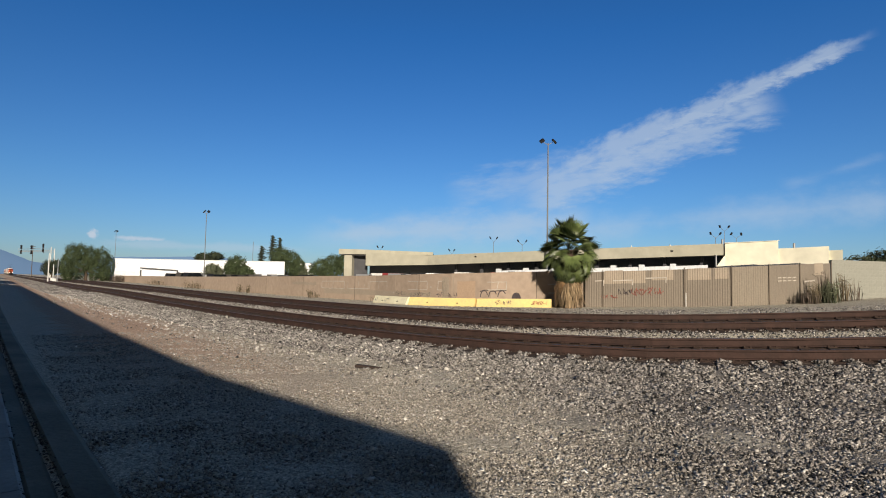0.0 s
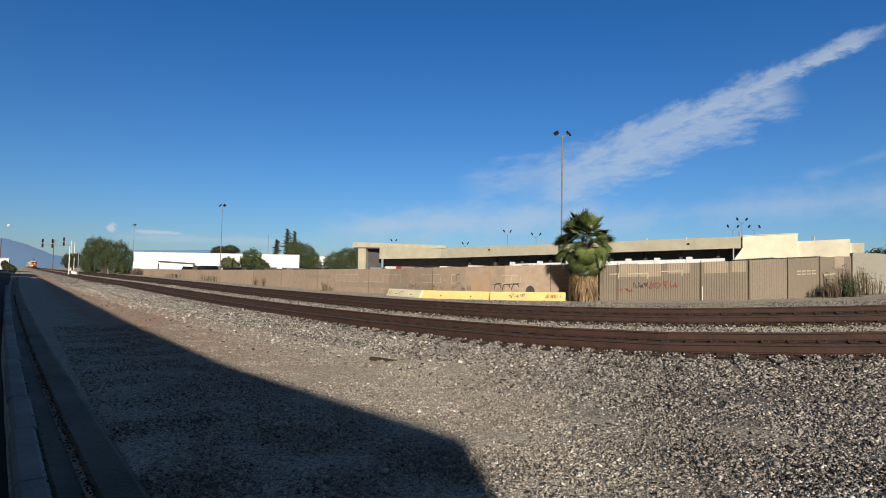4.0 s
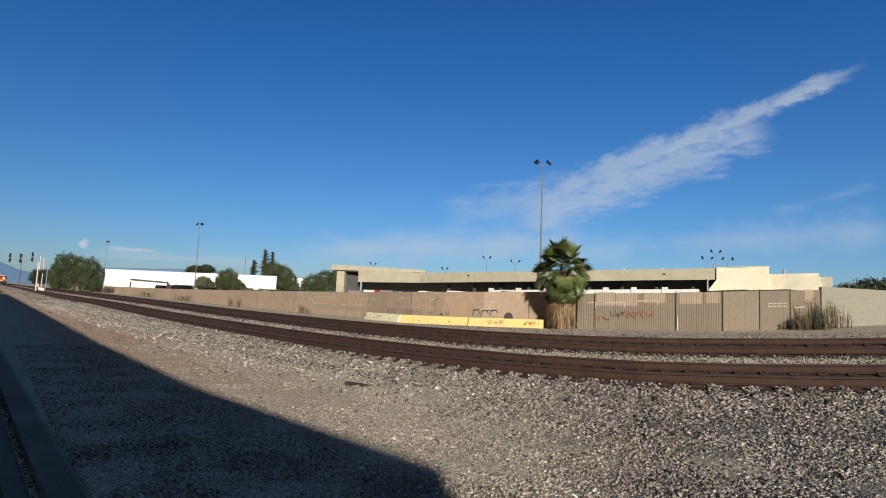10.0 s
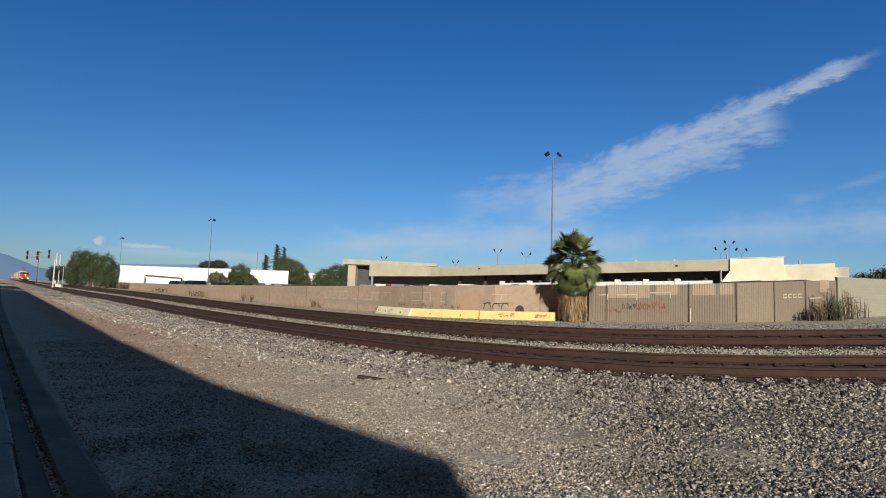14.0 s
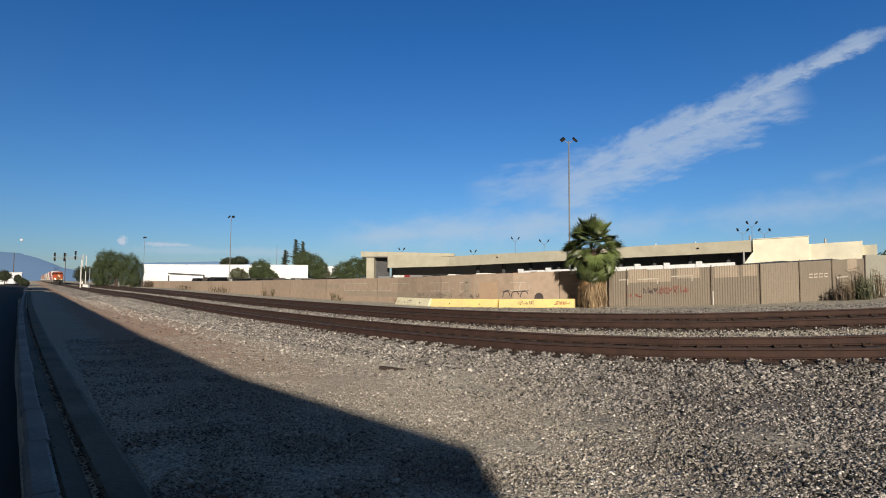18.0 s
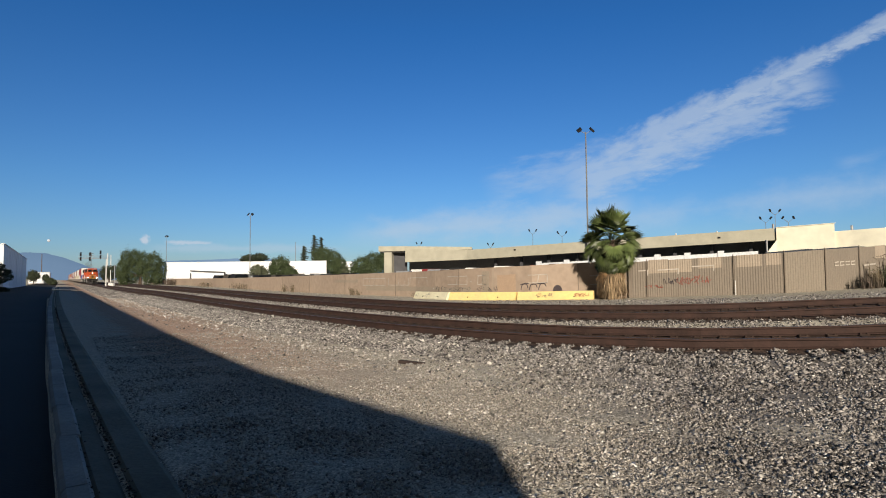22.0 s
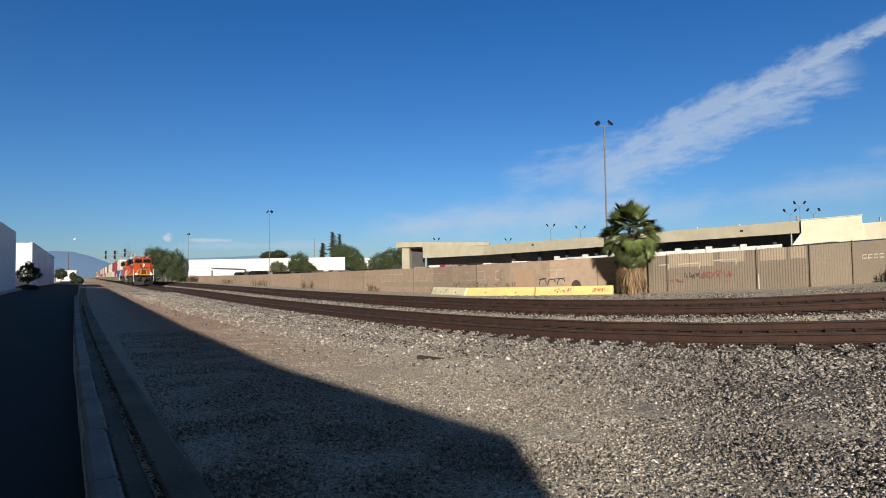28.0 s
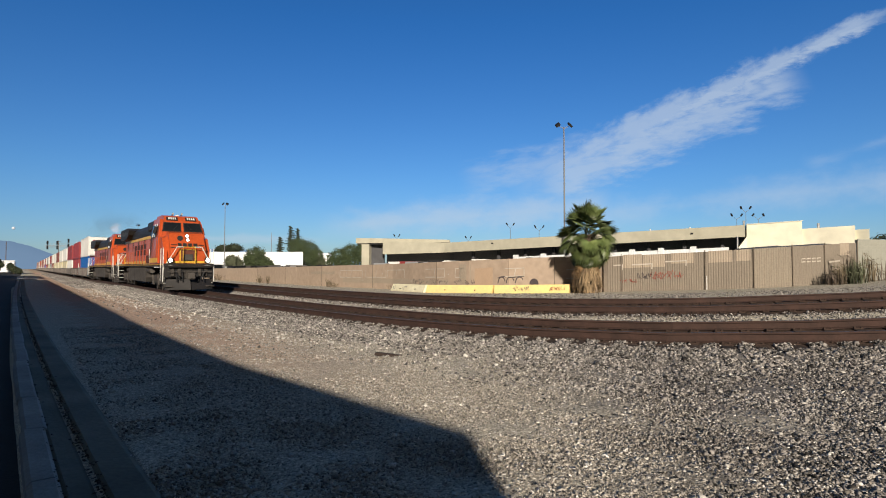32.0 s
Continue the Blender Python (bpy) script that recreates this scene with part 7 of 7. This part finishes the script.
def build_well_car(ln=16.6):
    """A stack car: deep side sills, end platforms, bogies."""
    car = thing("well_car", "dusty stack car with deep side sills", "freight car", group="stack cars of the train")
    hl = ln / 2
    for sy in (-1, 1):
        bm = bmesh.new()
        prism(bm, [(-hl + 1.7, 0.40), (hl - 1.7, 0.40), (hl - 1.5, 0.7), (hl - 1.2, 1.35), (-hl + 1.2, 1.35), (-hl + 1.5, 0.7)], sy * 1.36, sy * 1.46)
        sill = part("side_sill", bm, "well", car)
        part("top_chord", box(bmesh.new(), -hl + 1.0, hl - 1.0, sy * 1.41 - 0.09, sy * 1.41 + 0.09, 1.33, 1.48, 0.02), "well", sill)
        for k in range(8):
            x = -hl + 2.2 + (ln - 4.4) * k / 7
            part("stiffener", box(bmesh.new(), x - 0.06, x + 0.06, sy * 1.47 - 0.03, sy * 1.47 + 0.03, 0.45, 1.33), "well", sill)
    part("well_floor", box(bmesh.new(), -hl + 1.7, hl - 1.7, -1.36, 1.36, 0.34, 0.42), "well", car)
    for sx in (-1, 1):
        part("end_platform", box(bmesh.new(), min(sx * (hl - 1.9), sx * (hl - 0.15)), max(sx * (hl - 1.9), sx * (hl - 0.15)), -1.3, 1.3, 1.0, 1.25, 0.03), "well", car)
        part("coupler", box(bmesh.new(), min(sx * (hl - 0.2), sx * (hl + 0.1)), max(sx * (hl - 0.2), sx * (hl + 0.1)), -0.12, 0.12, 0.78, 1.02), "under", car)
        part("ladder", box(bmesh.new(), sx * (hl - 0.3) - 0.2, sx * (hl - 0.3) + 0.2, -1.36, -1.30, 0.6, 2.1), "rail_white", car)
        bogie(car, sx * (hl - 1.15), (-0.88, 0.88), 0.46, 1.0)
    return car


TRAIN = []          # (object, metres behind the nose, height over the rail)
lead = build_locomotive("orange and black diesel locomotive leading the train")
TRAIN.append((lead, 10.4, 0.0))
second = copy_thing(lead, pose(0, 0, 0))
tagged(second, "second orange locomotive coupled behind the first")
TRAIN.append((second, 33.4, 0.0))
for ob in second.children_recursive:
    if ob.name.startswith("lamp_glass"):
        ob.data = ob.data.copy()
        ob.data.materials[0] = M["galv"]
BOXES = {}
NAMES = {"c_white": "white", "c_blue": "blue", "c_red": "dark red", "c_brown": "brown-red", "c_cream": "pale cream", "c_grey": "grey", "c_orange": "orange"}
ORDER = [("c_blue", "c_white"), ("c_red", "c_red"), ("c_white", "c_red"), ("c_cream", "c_white"), ("c_cream", "c_white"), ("c_cream", "c_brown"), ("c_cream", "c_white"), ("c_brown", "c_white"), ("c_grey", "c_red"),
         ("c_cream", "c_white"), ("c_brown", "c_grey"), ("c_red", "c_white"), ("c_blue", "c_red"), ("c_orange", "c_white"), ("c_grey", "c_brown"), ("c_red", "c_red"), ("c_white", "c_cream"), ("c_brown", "c_red"),
         ("c_red", "c_orange"), ("c_white", "c_red"), ("c_grey", "c_white"), ("c_brown", "c_red"), ("c_cream", "c_grey"), ("c_red", "c_white"), ("c_brown", "c_brown"), ("c_white", "c_red"), ("c_red", "c_grey")]
car0 = build_well_car()
back_by = 45.6
for k, pair in enumerate(ORDER):
    car = car0 if k == 0 else copy_thing(car0, pose(0, 0, 0))
    TRAIN.append((car, back_by + 8.3, 0.0))
    for lvl, cm in enumerate(pair):
        if k == 0 and lvl == 1:
            ob = build_container(cm, 12.5, "white corrugated container with red marks on its end")
        elif cm not in BOXES:
            ob = build_container(cm, 12.5, f"{NAMES[cm]} corrugated steel container on a stack car")
            BOXES[cm] = ob
        else:
            ob = copy_thing(BOXES[cm], pose(0, 0, 0))
        if k == 0 and lvl == 1:
            for y0, y1, z0, z1 in ((-0.75, -0.25, 1.2, 2.1), (-0.15, 0.3, 1.2, 2.1), (0.38, 0.75, 1.2, 2.1), (-0.6, 0.6, 0.95, 1.05)):
                part("red_mark", box(bmesh.new(), 6.29, 6.30, y0, y1, z0, z1), "c_red", ob, "plain red mark on the end door")
        TRAIN.append((ob, back_by + 8.3, 0.36 + 2.58 * lvl))
    back_by += 16.7

NOSE = [(0, 590), (10, 428), (14, 363), (18, 299), (21, 252), (24, 210), (26, 178.5), (28, 148), (29, 131.2), (30, 115.2), (31, 100.2), (32, 84.9)]


def build_smoke():
    """Thin brown exhaust that drifts up and back from the stacks: drifts of soot flecks, dense in the middle and lost at the rim."""
    out = []
    for k, (count, long, tall, up) in enumerate(((20000, 2.0, 0.5, 5.7), (40000, 3.6, 1.0, 6.2), (40000, 5.0, 1.4, 6.9))):
        rnd = np.random.default_rng(60 + k)
        c = rnd.normal(size=(count, 3)) * np.array([long, 0.8, tall]) * rnd.uniform(0.3, 1.2, (count, 1))
        c[:, 2] += up + 0.25 * np.sin(c[:, 0] * 1.3)
        c = c[c[:, 2] > 4.8]
        d = rnd.normal(size=(len(c), 3, 3))
        d /= np.linalg.norm(d, axis=2)[:, :, None]
        v = (c[:, None, :] + d * rnd.uniform(0.003, 0.009, (len(c), 1, 1))).reshape(-1, 3)
        ob = raw_mesh("exhaust_smoke", v, np.arange(len(v)).reshape(-1, 3), "litter")
        out.append(tagged(ob, "thin brown exhaust smoke over the locomotives", "smoke", "exhaust smoke", "stuff"))
    return out


for k, ob in enumerate(build_smoke()):
    TRAIN.append((ob, 24.0 + 11.0 * k, 0.0))


def motions():
    """The train rolls in along the near track; every vehicle and its load follows the rails behind the nose."""
    tt, ss = [n[0] for n in NOSE], [n[1] for n in NOSE]
    for ob, behind, up in TRAIN:
        rows = []
        for t in (0, 2, 4, 6, 8, 10, 12, 14, 16, 18, 20, 22, 24, 26, 27, 28, 29, 30, 31, 32):
            s = min(float(np.interp(t, tt, ss)) + behind, TRACK.s[-1] - 1)
            q, d = TRACK.at(s)
            rows.append((t, pose(q[0], q[1], float(lie(*q)) + 0.206 + up, 0, 0, math.degrees(math.atan2(-d[1], -d[0])))))
        walk(ob, rows)


# ---- loose stones ----
def scatter(name, pts, size, mat, label, seed):
    """Many small angular stones as one sheet of real geometry."""
    rnd = np.random.default_rng(seed)
    if size < 0.02:
        solid = np.array([(1, 0, -0.5), (-0.6, 0.85, -0.5), (-0.6, -0.85, -0.5), (0.1, 0, 0.9)], float)
        sides = np.array([(0, 2, 1), (0, 1, 3), (1, 2, 3), (2, 0, 3)])
    else:
        solid = np.array([(1, 0, 0), (-1, 0, 0), (0, 1, 0), (0, -1, 0), (0, 0, 1), (0, 0, -1)], float)
        sides = np.array([(0, 2, 4), (2, 1, 4), (1, 3, 4), (3, 0, 4), (2, 0, 5), (1, 2, 5), (3, 1, 5), (0, 3, 5)])
    n, m = len(pts), len(solid)
    v = np.repeat(solid[None], n, 0) * rnd.uniform(0.55, 1.3, (n, m, 1)) + rnd.normal(0, 0.26, (n, m, 3))
    q = rnd.normal(size=(n, 4))
    q /= np.linalg.norm(q, axis=1)[:, None]
    w, x, y, z = q.T
    rot = np.stack([np.stack([1 - 2 * (y * y + z * z), 2 * (x * y - z * w), 2 * (x * z + y * w)], 1), np.stack([2 * (x * y + z * w), 1 - 2 * (x * x + z * z), 2 * (y * z - x * w)], 1), np.stack([2 * (x * z - y * w), 2 * (y * z + x * w), 1 - 2 * (x * x + y * y)], 1)], 1)
    v = np.einsum("nij,nkj->nki", rot, v) * np.array([1, 1, 0.8]) * (size * rnd.lognormal(0, 0.3, n))[:, None, None] + pts[:, None, :]
    f = (np.arange(n)[:, None, None] * m + sides[None]).reshape(-1, 3)
    me = bpy.data.meshes.new(name)
    me.vertices.add(n * m)
    me.vertices.foreach_set("co", v.reshape(-1).astype(np.float32))
    me.loops.add(len(f) * 3)
    me.loops.foreach_set("vertex_index", f.reshape(-1).astype(np.int32))
    me.polygons.add(len(f))
    me.polygons.foreach_set("loop_start", (np.arange(len(f)) * 3).astype(np.int32))
    me.update(calc_edges=True)
    me.materials.append(M[mat])
    ob = new(name, me)
    return tagged(ob, label, "stones", kind="stuff")


def stone_field():
    rnd = np.random.default_rng(8)
    # ballast: along the track, thick on the shoulder and between the tracks
    out = []
    for off0, off1, count in ((-3.2, -0.95, 72000), (-5.2, -3.0, 26000), (1.1, 3.4, 70000), (-1.75, -0.95, 34000)):
        s = 33 + 75 * rnd.uniform(0, 1, count) ** 1.5
        o = rnd.uniform(off0, off1, count)
        if off0 > 0:
            o = off0 + (o - off0) * (far_side(s) - 1.15 - off0) / (off1 - off0)
        beat = np.abs((s - 33 + 0.26) % 0.52 - 0.26)
        clear = (beat > 0.135) | ((np.abs(o) > 1.36) & (np.abs(o - far_side(s)) > 1.36))
        s, o = s[clear], o[clear]
        i = np.searchsorted(TRACK.s, s)
        i = np.clip(i, 1, len(TRACK.s) - 1)
        w = ((s - TRACK.s[i - 1]) / (TRACK.s[i] - TRACK.s[i - 1]))[:, None]
        p = TRACK.p[i - 1] * (1 - w) + TRACK.p[i] * w
        t = TRACK.p[i] - TRACK.p[i - 1]
        t /= np.linalg.norm(t, axis=1)[:, None]
        p = p + np.stack([t[:, 1], -t[:, 0]], 1) * o[:, None]
        if off0 < -5:
            p = p[rnd.uniform(0, 1, len(p)) < 0.12 + 0.88 * step(p[:, 0], -1.0, 2.5)]
        out.append(p)
    p = np.vstack(out)
    for_chips = p[rnd.choice(len(p), 21000, replace=False)] + rnd.normal(0, 0.1, (21000, 2))
    dist, where = TRACK.near(p)
    z = ground_z(p[:, 0], p[:, 1]) + (0.03 * ((dist > -1.7) & (dist < -0.9)) + 0.04 * (np.abs(dist - far_side(where)) < 1.4)) * rnd.uniform(0, 1, len(p))
    right = p[:, 0] + rnd.normal(0, 1.3, len(p)) > 3.2
    scatter("ballast_stones", np.column_stack([p, z + 0.008])[~right], 0.0268, "stone", "coarse pale grey and brown track ballast", 1)
    scatter("dark_ballast", np.column_stack([p, z + 0.008])[right], 0.0268, "stone_dark", "coarse dark grey track ballast", 3)
    scatter("pale_stones", np.column_stack([for_chips, ground_z(for_chips[:, 0], for_chips[:, 1]) + 0.02]), 0.0198, "chip", "bright broken stones among the ballast", 5)
    s = 58 + 60 * rnd.uniform(0, 1, 2600)
    i = np.clip(np.searchsorted(TRACK.s, s), 1, len(TRACK.s) - 1)
    t = TRACK.p[i] - TRACK.p[i - 1]
    t /= np.linalg.norm(t, axis=1)[:, None]
    q = TRACK.p[i] + np.stack([t[:, 1], -t[:, 0]], 1) * rnd.uniform(-4.4, -1.0, (2600, 1)) + t * rnd.normal(0, 0.4, (2600, 1))
    scatter("bright_ballast", np.column_stack([q, ground_z(q[:, 0], q[:, 1]) + 0.025]), 0.03, "chip", "bright stones on the far shoulder of the track", 9)
    out = []
    s = 106 + 150 * rnd.uniform(0, 1, 14000) ** 1.3
    o = np.where(rnd.uniform(0, 1, 14000) < 0.72, rnd.uniform(-4.2, -1.1, 14000), rnd.uniform(1.2, 3.4, 14000))
    i = np.clip(np.searchsorted(TRACK.s, s), 1, len(TRACK.s) - 1)
    t = TRACK.p[i] - TRACK.p[i - 1]
    t /= np.linalg.norm(t, axis=1)[:, None]
    w = ((s - TRACK.s[i - 1]) / (TRACK.s[i] - TRACK.s[i - 1]))[:, None]
    p = TRACK.p[i - 1] * (1 - w) + TRACK.p[i] * w + np.stack([t[:, 1], -t[:, 0]], 1) * o[:, None]
    scatter("far_ballast", np.column_stack([p, ground_z(p[:, 0], p[:, 1]) + 0.01]), 0.055, "stone", "ballast along the far line", 6)
    # pale gravel at the foot of the fence
    s = rnd.uniform(40, 76, 9000)
    i = np.clip(np.searchsorted(TRACK.s, s), 1, len(TRACK.s) - 1)
    t = TRACK.p[i] - TRACK.p[i - 1]
    t /= np.linalg.norm(t, axis=1)[:, None]
    q = TRACK.p[i] + np.stack([t[:, 1], -t[:, 0]], 1) * (far_side(s) + rnd.uniform(4.0, 12.0, 9000))[:, None] + t * rnd.normal(0, 0.3, (9000, 1))
    scatter("fence_gravel", np.column_stack([q, ground_z(q[:, 0], q[:, 1]) + 0.01]), 0.028, "stone", "pale loose gravel along the fence", 12)
    # gravel before the ballast
    r = 2.8 + 16 * rnd.uniform(0, 1, 290000) ** 1.2
    a = np.radians(rnd.uniform(-44, 44, 290000))
    p = np.stack([r * np.sin(a), r * np.cos(a)], 1)
    d, _ = TRACK.near(p)
    keep = (d < -2.2) & (p @ ASIDE > 0.75) & (rnd.uniform(0, 1, len(p)) < 0.42 + 0.58 * step(p[:, 0], -1.5, 2.0))
    p = p[keep]
    z = ground_z(p[:, 0], p[:, 1])
    right = p[:, 0] + rnd.normal(0, 0.8, len(p)) > 2.4
    scatter("loose_gravel", np.column_stack([p, z + 0.002])[~right], 0.0145, "pebble", "fine loose gravel scattered over dust", 2)
    scatter("dark_gravel", np.column_stack([p, z + 0.002])[right], 0.0175, "stone_dark", "fine dark grey loose gravel", 4)
    r = 0.5 + 5.5 * rnd.uniform(0, 1, 26000) ** 0.7
    a = np.radians(rnd.uniform(0, 360, 26000))
    near = np.stack([r * np.sin(a), r * np.cos(a)], 1)
    near = near[(near @ ASIDE > 1.05) & ((r < 3.0) | (np.abs(np.degrees(a) - 180) < 136))]
    scatter("gravel_underfoot", np.column_stack([near, ground_z(near[:, 0], near[:, 1]) + 0.002]), 0.0125, "pebble", "fine loose gravel beside the kerb", 11)
    q = p[rnd.choice(len(p), 11000, replace=False)] + rnd.normal(0, 0.05, (11000, 2))
    scatter("pale_gravel", np.column_stack([q, ground_z(q[:, 0], q[:, 1]) + 0.004]), 0.017, "chip", "bright chips of stone in the dust", 7)


stone_field()
motions()
